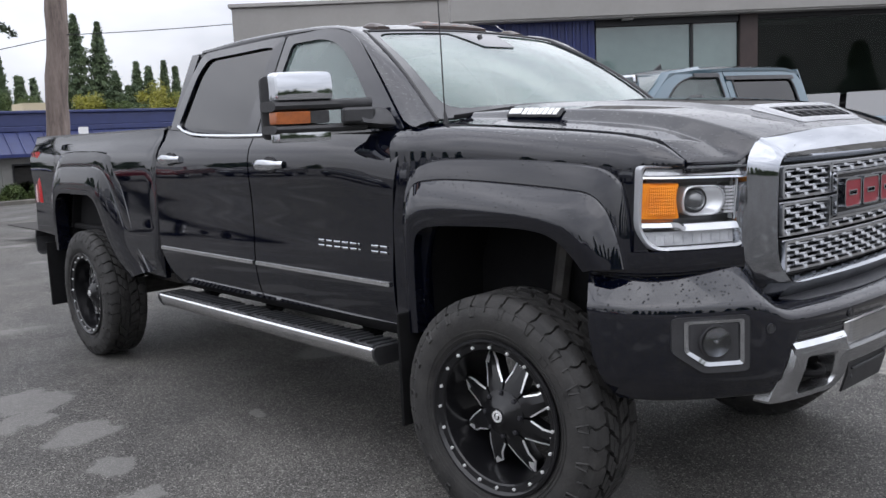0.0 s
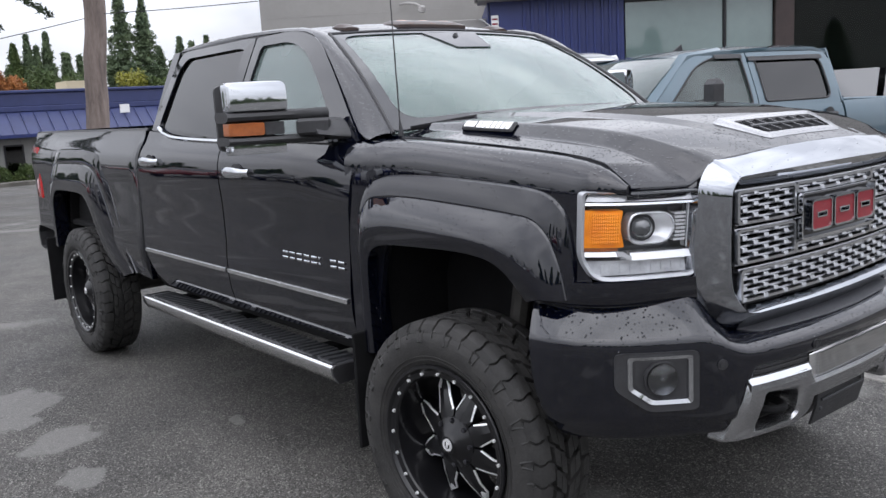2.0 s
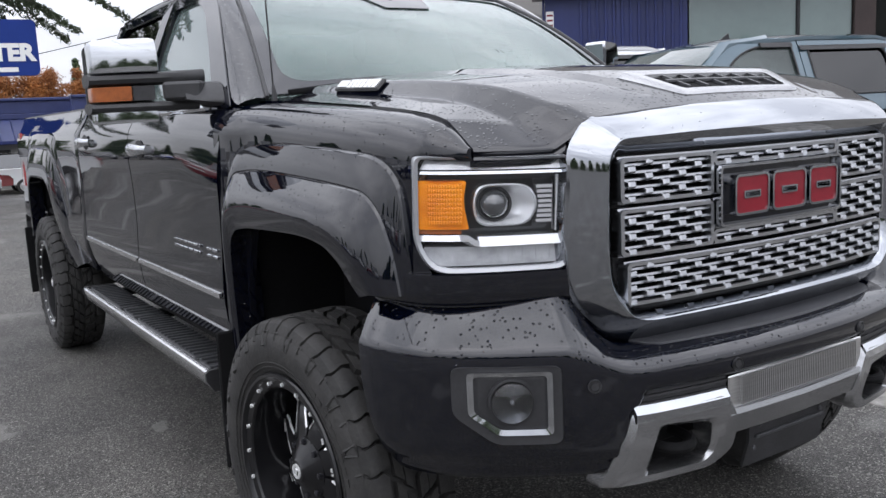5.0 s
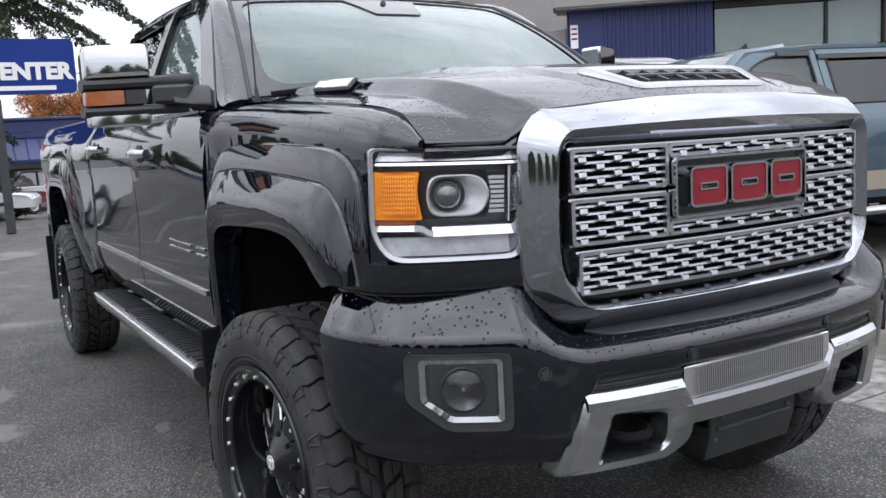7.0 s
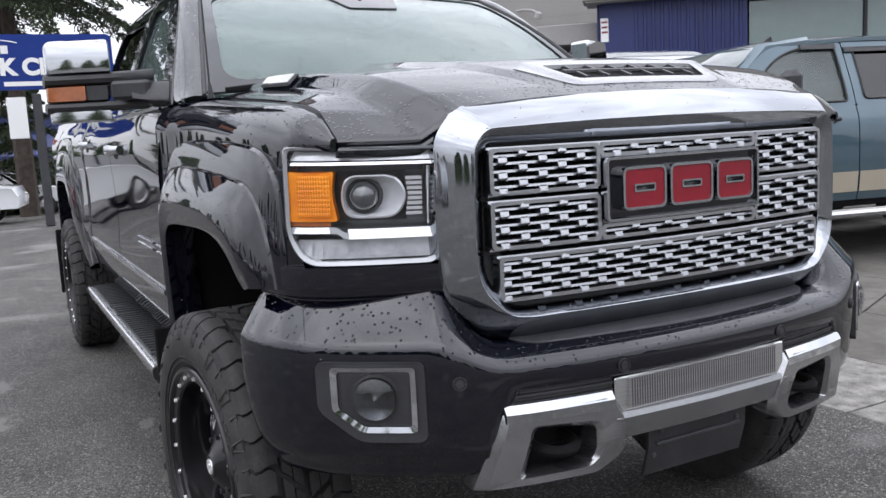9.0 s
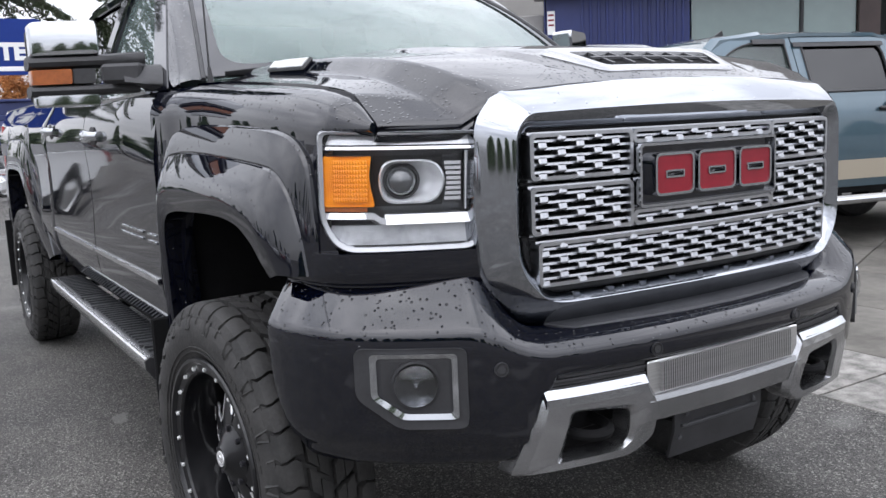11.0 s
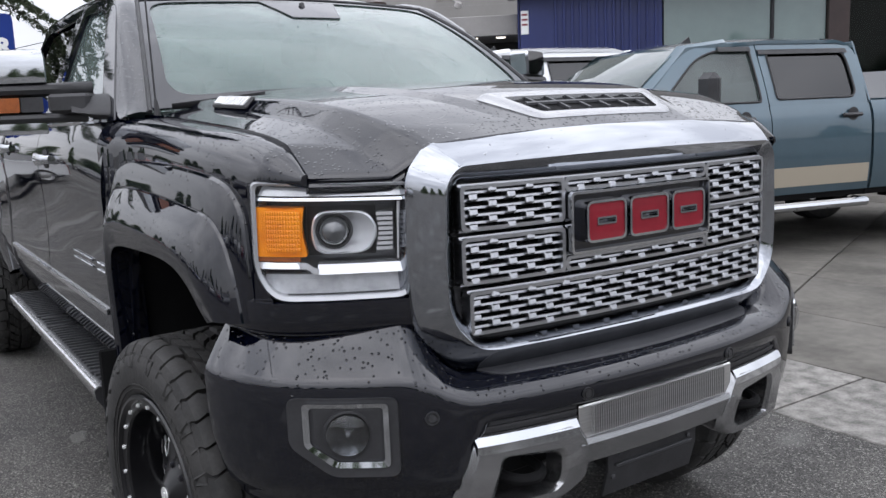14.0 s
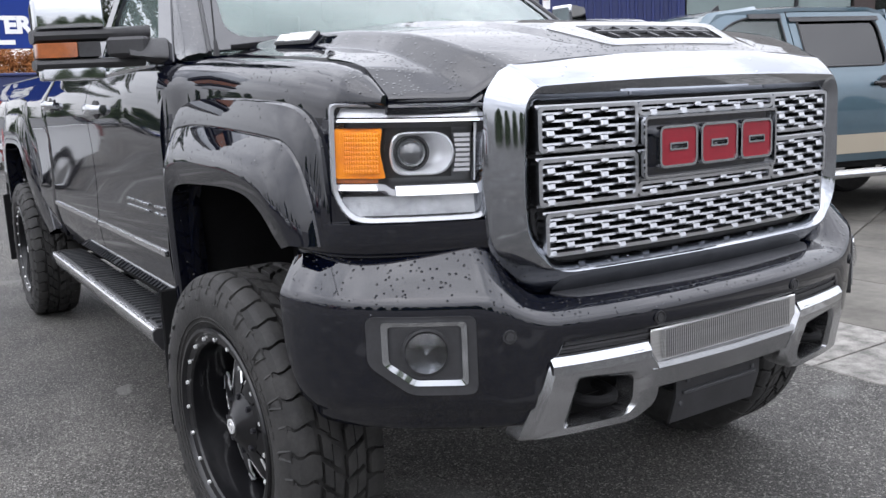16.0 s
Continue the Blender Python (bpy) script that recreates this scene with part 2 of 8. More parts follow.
BRIGHT = material("bright_lamp_trim", (0.70, 0.71, 0.73), 0.2, 0.45, coat=1.0)
CLEAR = thin_glass("clear_lens", (0.97, 0.975, 0.98), ior=1.45)
GLASS = thin_glass("windscreen_glass", (0.55, 0.66, 0.62), ior=1.66, mist=0.22, mist_color=(0.24, 0.315, 0.30), beads=80.0)
TINT = thin_glass("tinted_glass", (0.30, 0.37, 0.36), ior=1.65, mist=0.30, mist_color=(0.28, 0.36, 0.35))
DARKGLASS = thin_glass("privacy_glass", (0.02, 0.022, 0.023), ior=1.75)
LENSGLASS = material("lamp_globe", (0.055, 0.058, 0.062), 0.03, coat=1.0, spec=0.8)
FOGGLASS = material("fog_lamp_reflector", (0.10, 0.103, 0.11), 0.08, 1.0, vary=0.95, scale=26, bump=0.5, bump_scale=45)
CLOTH = material("dark_seat_leather", (0.03, 0.03, 0.032), 0.6, vary=0.2, scale=20, bump=0.2)
WHITEPL = material("white_paint", (0.78, 0.78, 0.77), 0.35, coat=0.5)
STEEL = material("dirty_steel", (0.05, 0.047, 0.044), 0.7, 0.3, vary=0.4, scale=14, bump=0.3)


# ---- mesh helpers ----
def lerp(a, b, t):
    return a + (b - a) * t


def curve1(x, table):
    """Smooth value at x from (x, value) rows, without overshoot (monotone cubic)."""
    if x <= table[0][0]:
        return table[0][1]
    if x >= table[-1][0]:
        return table[-1][1]
    n = len(table)
    k = next(i for i in range(n - 1) if x <= table[i + 1][0])

    def chord(i):
        return (table[i + 1][1] - table[i][1]) / (table[i + 1][0] - table[i][0])

    def slope(i):
        if i == 0:
            return chord(0)
        if i == n - 1:
            return chord(n - 2)
        a, b = chord(i - 1), chord(i)
        return 0.0 if a * b <= 0 else 2 * a * b / (a + b)
    w = table[k + 1][0] - table[k][0]
    t = (x - table[k][0]) / w
    return (2 * t ** 3 - 3 * t * t + 1) * table[k][1] + (t ** 3 - 2 * t * t + t) * w * slope(k) + (3 * t * t - 2 * t ** 3) * table[k + 1][1] + (t ** 3 - t * t) * w * slope(k + 1)


def smoothed(points, n=6, closed=False):
    """A Catmull-Rom line through the points, n steps a stretch."""
    pts, out = [Vector(p) for p in points], []
    k = len(pts)
    for i in range(k if closed else k - 1):
        p0 = pts[(i - 1) % k] if closed or i > 0 else pts[0] * 2 - pts[1]
        p1, p2 = pts[i], pts[(i + 1) % k]
        p3 = pts[(i + 2) % k] if closed or i + 2 < k else pts[-1] * 2 - pts[-2]
        for j in range(n):
            t = j / n
            out.append(0.5 * (2 * p1 + (p2 - p0) * t + (2 * p0 - 5 * p1 + 4 * p2 - p3) * t * t + (3 * p1 - p0 - 3 * p2 + p3) * t ** 3))
    if not closed:
        out.append(pts[-1])
    return out


def rounded(points, radius, seg=5, edge=4):
    """A closed 2D outline with round corners; every outline of equally many corners gets equally many points. radius: one, or one a corner."""
    pts, out = [Vector(p) for p in points], []
    k = len(pts)
    arcs = []
    for i, p in enumerate(pts):
        r = radius[i] if isinstance(radius, (list, tuple)) else radius
        a, b = (pts[i - 1] - p), (pts[(i + 1) % k] - p)
        d = min(r, a.length * 0.48, b.length * 0.48)
        s, e = p + a.normalized() * d, p + b.normalized() * d
        arcs.append([(1 - t) ** 2 * s + 2 * t * (1 - t) * p + t * t * e for t in (j / seg for j in range(seg + 1))])
    for i, arc in enumerate(arcs):
        out += arc
        nxt = arcs[(i + 1) % k][0]
        out += [arc[-1].lerp(nxt, (j + 1) / (edge + 1)) for j in range(edge)]
    return out


def skin(bm, rows, closed_u=False, closed_v=False, flip=False):
    """Faces over rows of points. Returns the rows of vertices."""
    vs = [[bm.verts.new(p) for p in row] for row in rows]
    nu, nv = len(vs), len(vs[0])
    for i in range(nu if closed_u else nu - 1):
        for j in range(nv if closed_v else nv - 1):
            q = [vs[i][j], vs[(i + 1) % nu][j], vs[(i + 1) % nu][(j + 1) % nv], vs[i][(j + 1) % nv]]
            bm.faces.new(q[::-1] if flip else q)
    return vs


def slab(bm, rows, shift):
    """A sheet of the rows with thickness: its back is moved by shift (a vector, or a function of a point)."""
    move = shift if callable(shift) else (lambda p: p + Vector(shift))
    rows = [[Vector(p) for p in r] for r in rows]
    back = [[move(p) for p in r] for r in rows]
    a, b = skin(bm, rows), skin(bm, back, flip=True)
    nu, nv = len(rows), len(rows[0])
    for i in range(nu - 1):
        bm.faces.new((a[i][0], b[i][0], b[i + 1][0], a[i + 1][0]))
        bm.faces.new((a[i][-1], a[i + 1][-1], b[i + 1][-1], b[i][-1]))
    for j in range(nv - 1):
        bm.faces.new((a[0][j], a[0][j + 1], b[0][j + 1], b[0][j]))
        bm.faces.new((a[-1][j], b[-1][j], b[-1][j + 1], a[-1][j + 1]))
    return bm


def plate(bm, outline, thick):
    """A flat outline (3D points) given depth by the vector thick."""
    a = [bm.verts.new(p) for p in outline]
    b = [bm.verts.new(Vector(p) + Vector(thick)) for p in outline]
    bm.faces.new(a)
    bm.faces.new(b[::-1])
    for i in range(len(a)):
        j = (i + 1) % len(a)
        bm.faces.new((a[i], b[i], b[j], a[j]))
    return bm


def ring(bm, outer, inner, thick):
    """A frame between two outlines of equally many 3D points, with depth."""
    th = Vector(thick)
    skin(bm, [outer, inner, [Vector(p) + th for p in inner], [Vector(p) + th for p in outer]], closed_u=True, closed_v=True)
    return bm


def box(bm, lo, hi, bevel=0.0, m=None):
    """A box between two corners, with bevelled edges, moved by m."""
    lo, hi = Vector(lo), Vector(hi)
    b = min(bevel, *(0.49 * abs(h - l) for l, h in zip(lo, hi)))
    pts = []
    if b <= 0:
        for x in (lo.x, hi.x):
            for y in (lo.y, hi.y):
                for z in (lo.z, hi.z):
                    pts.append((x, y, z))
    else:
        for x, sx in ((lo.x, 1), (hi.x, -1)):
            for y, sy in ((lo.y, 1), (hi.y, -1)):
                for z, sz in ((lo.z, 1), (hi.z, -1)):
                    pts += [(x + sx * b, y + sy * b, z), (x + sx * b, y, z + sz * b), (x, y + sy * b, z + sz * b)]
    vs = [bm.verts.new(m @ Vector(p) if m else p) for p in pts]
    bmesh.ops.convex_hull(bm, input=vs, use_existing_faces=False)
    return bm


def tube(bm, line, radius, n=8, closed=False, squash=1.0):
    """A round bar along a line; radius: one, or one a point."""
    pts = [Vector(p) for p in line]
    rows, up = [], None
    for i, p in enumerate(pts):
        a = pts[i - 1] if i > 0 or closed else p
        b = pts[(i + 1) % len(pts)] if i + 1 < len(pts) or closed else p
        d = (b - a).normalized()
        ref = Vector((0, 0, 1)) if abs(d.z) < 0.9 else Vector((1, 0, 0))
        if up is None:
            up = d.cross(ref).normalized()
        up = (up - d * up.dot(d)).normalized()
        side = d.cross(up)
        r = radius[i] if isinstance(radius, (list, tuple)) else radius
        rows.append([p + (up * math.cos(q) + side * math.sin(q) * squash) * r for q in (2 * math.pi * j / n for j in range(n))])
    vs = skin(bm, rows, closed_u=closed, closed_v=True)
    if not closed:
        bm.faces.new(vs[0][::-1])
        bm.faces.new(vs[-1])
    return bm


def spun(bm, profile, n, m=None, closed=True):
    """(radius, height) rows turned about the z axis, then moved by m."""
    rows = [[(Vector((r * math.cos(a), r * math.sin(a), h))) for r, h in profile] for a in (2 * math.pi * i / n for i in range(n))]
    if m:
        rows = [[m @ p for p in row] for row in rows]
    skin(bm, rows, closed_u=True, closed_v=closed)
    return bm


def part(name, bm, mat, parent=None, label="", angle=35):
    """Links a bmesh as one mesh object, under a thing or a part if there is one."""
    bmesh.ops.recalc_face_normals(bm, faces=bm.faces)
    me = bpy.data.meshes.new(name)
    bm.to_mesh(me)
    bm.free()
    me.materials.append(mat)
    me.polygons.foreach_set("use_smooth", [True] * len(me.polygons))
    me.set_sharp_from_angle(angle=radians(angle))
    ob = new(name, me)
    if parent:
        ob.parent = parent
    if label:
        ob["label"] = label
    return ob


def thing(name, label, category, m=None, group="", kind=""):
    """An empty that holds the parts of one thing."""
    ob = new(name)
    ob.empty_display_size = 0.2
    if m is not None:
        ob.matrix_world = m
    return tagged(ob, label, category, group, kind)


def B():
    return bmesh.new()


# ---- the lifted black pickup: forward is +x, its right side -y, origin on the ground under the front axle ----
truck = thing("pickup_truck", "lifted black crew cab pickup with chrome grille, beaded with rain", "pickup truck")
WB, HUB_Y, HUB_Z, TYRE_R = 3.904, 0.965, 0.43, 0.43


def side_y(z):
    """Half width of the doors and bed at a height."""
    return curve1(z, [(0.60, 0.872), (0.68, 0.905), (0.78, 0.926), (0.86, 0.930), (1.0, 0.924), (1.15, 0.926), (1.27, 0.934), (1.34, 0.932), (1.40, 0.912), (1.45, 0.882), (1.52, 0.862)])


def side_panel(bm, s, xs, low, high, inset=0.0, nz=14):
    rows = []
    for x in xs:
        a, b = low(x), high(x)
        rows.append([Vector((x, s * (side_y(lerp(a, b, j / nz)) - inset), lerp(a, b, j / nz))) for j in range(nz + 1)])
    slab(bm, rows, (0, -s * 0.03, 0))


def spread(a, b, n):
    return [lerp(a, b, i / n) for i in range(n + 1)]


def belt(x):
    return curve1(x, [(-2.72, 1.50), (-2.5, 1.488), (-2.3, 1.462), (-1.6, 1.432), (-0.5, 1.438)])


def glass_y(z):
    """Half width of the cab sides above the belt."""
    return curve1(z, [(1.42, 0.880), (1.50, 0.852), (1.90, 0.690), (1.96, 0.66)])


def on_side(s, pts, push=0.0):
    return [Vector((x, s * (glass_y(z) + push), z)) for x, z in pts]


for s, side in ((-1, "right"), (1, "left")):
    # bed side, with the wheel opening
    bm = B()
    def bed_low(x):
        return curve1(x, [(-5.0, 0.80), (-4.42, 0.78), (-4.40, 1.02), (-4.30, 1.10), (-3.55, 1.10), (-3.42, 0.92), (-3.30, 0.74), (-3.2, 0.66), (-2.80, 0.635)])
    side_panel(bm, s, [-4.97, -4.9, -4.6, -4.44, -4.40, -4.35, -4.3, -4.2, -4.0, -3.8, -3.6, -3.5, -3.4, -3.3, -3.2, -3.0, -2.87, -2.80, -2.74, -2.70], lambda x: max(bed_low(x), curve1(x, [(-2.80, 0.0), (-2.79, 0.66), (-2.72, 1.2), (-2.70, 1.34)]) if x > -2.795 else 0), lambda x: 1.50)
    part("bed_side", bm, BLACK_DRY, truck)
    bm = B()
    slab(bm, [[Vector((x, s * y, z)) for x in spread(-4.97, -2.70, 8)] for y, z in ((0.865, 1.50), (0.850, 1.512), (0.80, 1.512), (0.79, 1.49))], (0, 0, -0.03))
    part("bed_rail_cap", bm, PLASTIC, truck)
    # doors below the belt
    bm = B()
    def rear_edge(z):
        return curve1(z, [(0.63, -2.54), (0.70, -2.66), (0.86, -2.74), (1.08, -2.745), (1.34, -2.69), (1.50, -2.64)])
    nz, rows = 16, []
    for i in range(15):
        row = []
        for j in range(nz + 1):
            f = i / 14
            z = lerp(0.635 + 0.01 * f, belt(lerp(-2.64, -1.66, f)), j / nz)
            row.append(Vector((lerp(rear_edge(z), -1.664, f), s * side_y(z), z)))
        rows.append(row)
    slab(bm, rows, (0, -s * 0.04, 0))
    rdoor = part("rear_door", bm, BLACK_DRY, truck)
    bm = B()
    rows = []
    for i in range(15):
        f = i / 14
        row = []
        for j in range(nz + 1):
            z = lerp(0.645 + 0.02 * f, belt(lerp(-1.65, -0.55, f)), j / nz)
            xf = curve1(z, [(0.66, -0.585), (0.92, -0.58), (1.10, -0.57), (1.28, -0.54), (1.44, -0.50)])
            row.append(Vector((lerp(-1.654, xf, f), s * (side_y(z) - 0.03 * max(0.0, f - 0.6) * max(0.0, z - 1.2) * 8), z)))
        rows.append(row)
    slab(bm, rows, (0, -s * 0.04, 0))
    fdoor = part("front_door", bm, BLACK_DRY, truck)
    # window frames and panes
    ro = [(-2.655, 1.50), (-2.56, 1.80), (-2.50, 1.912), (-1.74, 1.918), (-1.634, 1.912), (-1.668, 1.432)]
    ri = [(-2.545, 1.515), (-2.475, 1.80), (-2.405, 1.872), (-1.80, 1.876), (-1.722, 1.868), (-1.765, 1.455)]
    bm = B()
    ring(bm, on_side(s, rounded([Vector(p) for p in ro], [0.02, 0.1, 0.12, 0.05, 0.02, 0.02])), on_side(s, rounded([Vector(p) for p in ri], [0.03, 0.08, 0.06, 0.02, 0.015, 0.02]), 0.004), (0, -s * 0.03, 0))
    part("window_frame", bm, BLACK_DRY, rdoor)
    bm = B()
    plate(bm, on_side(s, rounded([Vector(p) for p in ri], [0.03, 0.08, 0.06, 0.02, 0.015, 0.02]), -0.012), (0, -s * 0.004, 0))
    pane = part("pane", bm, DARKGLASS, rdoor, "dark tinted rear door window")
    fo = [(-1.656, 1.432), (-1.622, 1.912), (-1.26, 1.915), (-1.045, 1.868), (-0.835, 1.705), (-0.53, 1.44)]
    fi = [(-1.60, 1.455), (-1.545, 1.868), (-1.28, 1.868), (-1.12, 1.822), (-0.93, 1.675), (-0.70, 1.458)]
    bm = B()
    ring(bm, on_side(s, rounded([Vector(p) for p in fo], [0.02, 0.02, 0.2, 0.2, 0.2, 0.02])), on_side(s, rounded([Vector(p) for p in fi], [0.02, 0.03, 0.12, 0.12, 0.2, 0.03]), 0.004), (0, -s * 0.03, 0))
    part("window_frame", bm, BLACK_DRY, fdoor)
    bm = B()
    plate(bm, on_side(s, rounded([Vector(p) for p in fi], [0.02, 0.03, 0.12, 0.12, 0.2, 0.03]), -0.012), (0, -s * 0.004, 0))
    part("pane", bm, TINT, fdoor, "lightly tinted front door window")
    # bright strip under the windows, side moulding, handles
    bm = B()
    line = smoothed([(-2.515, s * 0.863, 1.512), (-2.40, s * 0.876, 1.478), (-2.2, s * 0.883, 1.456), (-1.6, s * 0.889, 1.441), (-0.72, s * 0.886, 1.446)], 6)
    tube(bm, line, 0.011, 6)
    part("belt_strip", bm, CHROME_DRY, truck, "chrome strip under the side windows")
    for x0, x1, owner in ((-2.72, -1.675, rdoor), (-1.645, -0.60, fdoor)):
        bm = B()
        slab(bm, [[Vector((x, s * (side_y(z) + d), z)) for x in spread(x0, x1, 6)] for z, d in ((0.820, 0.002), (0.822, 0.010), (0.838, 0.010), (0.841, 0.002))], (0, -s * 0.008, 0))
        part("side_moulding", bm, POLISHED, owner, "bright metal side moulding")
    for hx, hz, owner in ((-1.455, 1.306, fdoor), (-2.51, 1.335, rdoor)):
        bm = B()
        rows = []
        for i in range(13):
            f = i / 12
            x = lerp(-0.125, 0.125, f)
            h = 0.017 + 0.009 * math.sin(math.pi * min(1, f * 1.1))
            out = 0.028 * (1 - abs(2 * f - 1) ** 4)
            rows.append([Vector((hx + x, s * (side_y(hz) + 0.004 + out + 0.011 * math.cos(a)), hz + h * math.sin(a))) for a in (2 * math.pi * j / 10 for j in range(10))])
        vs = skin(bm, rows, closed_v=True)
        bm.faces.new(vs[0]), bm.faces.new(vs[-1])
        hd = part("handle", bm, CHROME_DRY, owner, "chrome door handle")
        bm = B()
        spun(bm, [(0.001, 0), (0.052, 0), (0.052, 0.002), (0.001, 0.002)], 20, Matrix.Translation((hx, s * (side_y(hz) + 0.001), hz)) @ pose(0, 0, 0, 90, 0, 0) @ Matrix.Diagonal((1.25, 0.72, 1, 1)))
        part("handle_recess", bm, PLASTIC, hd)
    # chrome characters on the door, as plain bars
    for k in range(8):
        x = -1.095 + k * 0.0585 + (0.03 if k > 5 else 0)
        wd = 0.044 if k != 5 else 0.010
        for z0 in (0.9505, 0.9735):
            bm = B()
            box(bm, (x, min(s * 0.924, s * 0.932), z0), (x + wd, max(s * 0.924, s * 0.932), z0 + 0.010), 0.002)
            part("badge_bar", bm, CHROME_DRY, fdoor)
    # front wing
    bm = B()
    def wing_y(x):
        return curve1(x, [(-0.6, 0.925), (-0.5, 0.916), (-0.40, 0.893), (-0.30, 0.878), (-0.15, 0.872), (0.1, 0.872), (0.3, 0.868), (0.42, 0.860), (0.50, 0.851), (0.55, 0.842), (0.60, 0.816), (0.645, 0.784)])
    def seam(x):
        return curve1(x, [(-0.62, 0.80), (-0.3, 0.788), (0.1, 0.782), (0.4, 0.780), (0.63, 0.776)]), curve1(x, [(-0.62, 1.452), (-0.3, 1.443), (0.0, 1.425), (0.36, 1.398), (0.50, 1.380), (0.56, 1.364), (0.60, 1.341), (0.645, 1.311), (0.70, 1.30)])
    def wing_low(x):
        return curve1(x, [(-0.58, 0.66), (-0.44, 0.66), (-0.42, 0.9), (-0.36, 1.10), (-0.2, 1.14), (0.25, 1.14), (0.40, 1.05), (0.44, 0.97), (0.522, 0.965), (0.533, 1.298), (0.72, 1.292)])
    rows = []
    for x in [-0.572, -0.50, -0.44, -0.42, -0.39, -0.36, -0.28, -0.2, -0.1, 0, 0.1, 0.2, 0.25, 0.3, 0.35, 0.40, 0.44, 0.5, 0.545, 0.556, 0.58, 0.60, 0.615, 0.630, 0.642]:
        yb, (ys, zs), a = wing_y(x), seam(x), wing_low(x)
        shoulder = max(a + 0.004, zs - 0.095)
        row = [Vector((x, s * yb, lerp(a, shoulder, j / 6))) for j in range(7)]
        for j in range(1, 9):
            q = j / 8 * math.pi / 2
            row.append(Vector((x, s * (ys + (yb - ys) * math.cos(q) ** 0.8), shoulder + (zs - shoulder) * math.sin(q))))
        rows.append(row)
    slab(bm, rows, (0, -s * 0.02, -0.012))
    part("front_wing", bm, BLACK, truck)
    # plain strip between headlight and bumper
    bm = B()
    line = smoothed([(0.42, s * 0.885, 0), (0.52, s * 0.868, 0), (0.60, s * 0.825, 0), (0.67, s * 0.735, 0), (0.75, s * 0.575, 0)], 4)
    slab(bm, [[Vector((p.x - 0.012 - d, p.y - s * d * 0.7, z)) for p in line] for z, d in ((0.955, 0.03), (0.966, 0.008), (0.975, 0.003), (1.0, 0.0), (1.037, 0.0))], (-0.03, 0, 0))
    part("valance_strip", bm, BLACK_DRY, truck)

    # flares: body edge, upper panel down to a fine ridge, broad lower panel, dark face to the wheel opening
    def flare(outer, ridge, knee, lip, name="fender_flare"):
        bm = B()
        o, r, k, i = ([Vector((x, s * y, z)) for x, y, z in smoothed([(q[0], q[2], q[1]) for q in line], 7)] for line in (outer, ridge, knee, lip))
        out = lambda d: Vector((0, s * d, 0))
        hem = [p + out(-0.02) for p in o]
        edge = [p + out(0.003) for p in o]
        roll = [a.lerp(b, 0.06) + out(0.010) for a, b in zip(o, r)]
        mid1 = [a.lerp(b, 0.5) + out(0.009) for a, b in zip(o, r)]
        near = [a.lerp(b, 0.95) + out(0.0025) for a, b in zip(o, r)]
        step = [a.lerp(b, 0.035) + out(0.0045) for a, b in zip(r, k)]
        mid2 = [a.lerp(b, 0.35) + out(0.009) for a, b in zip(r, k)]
        mid3 = [a.lerp(b, 0.72) + out(0.008) for a, b in zip(r, k)]
        mid4 = [a.lerp(b, 0.93) + out(0.003) for a, b in zip(r, k)]
        fall = [a.lerp(b, 0.14) + out(0.0005) for a, b in zip(k, i)]
        face = [a.lerp(b, 0.88) + out(0.001) for a, b in zip(k, i)]
        back = [p + out(-0.09) for p in i]
        skin(bm, [hem, edge, roll, mid1, near, r, step, mid2, mid3, mid4, k, fall, face, i, [p + out(-0.012) for p in i], back])
        return part(name, bm, SATIN, truck, angle=22)
    flare([(-0.505, 0.66, 0.915), (-0.512, 0.95, 0.918), (-0.508, 1.15, 0.912), (-0.468, 1.270, 0.896), (-0.37, 1.316, 0.882), (-0.2, 1.325, 0.876), (0.05, 1.321, 0.874), (0.28, 1.309, 0.870), (0.39, 1.295, 0.863), (0.452, 1.266, 0.858), (0.485, 1.215, 0.854), (0.503, 1.10, 0.852), (0.510, 0.985, 0.850)],
          [(-0.485, 0.66, 0.930), (-0.490, 0.95, 0.934), (-0.485, 1.14, 0.930), (-0.445, 1.228, 0.916), (-0.35, 1.247, 0.907), (-0.2, 1.250, 0.904), (0.04, 1.241, 0.903), (0.28, 1.226, 0.900), (0.375, 1.212, 0.895), (0.428, 1.172, 0.889), (0.456, 1.118, 0.884), (0.478, 1.055, 0.880), (0.492, 0.985, 0.876)],
          [(-0.455, 0.66, 0.946), (-0.452, 0.90, 0.955), (-0.442, 1.06, 0.960), (-0.405, 1.120, 0.960), (-0.32, 1.143, 0.957), (-0.18, 1.149, 0.957), (0.09, 1.143, 0.957), (0.235, 1.127, 0.954), (0.322, 1.097, 0.948), (0.372, 1.060, 0.942), (0.396, 1.035, 0.936), (0.412, 1.010, 0.930), (0.424, 0.985, 0.925)],
          [(-0.435, 0.66, 0.938), (-0.430, 0.90, 0.946), (-0.415, 1.02, 0.950), (-0.375, 1.065, 0.950), (-0.30, 1.082, 0.948), (-0.17, 1.090, 0.948), (0.08, 1.097, 0.948), (0.220, 1.086, 0.946), (0.290, 1.056, 0.940), (0.325, 1.024, 0.934), (0.343, 1.003, 0.930), (0.356, 0.985, 0.925), (0.365, 0.970, 0.920)])
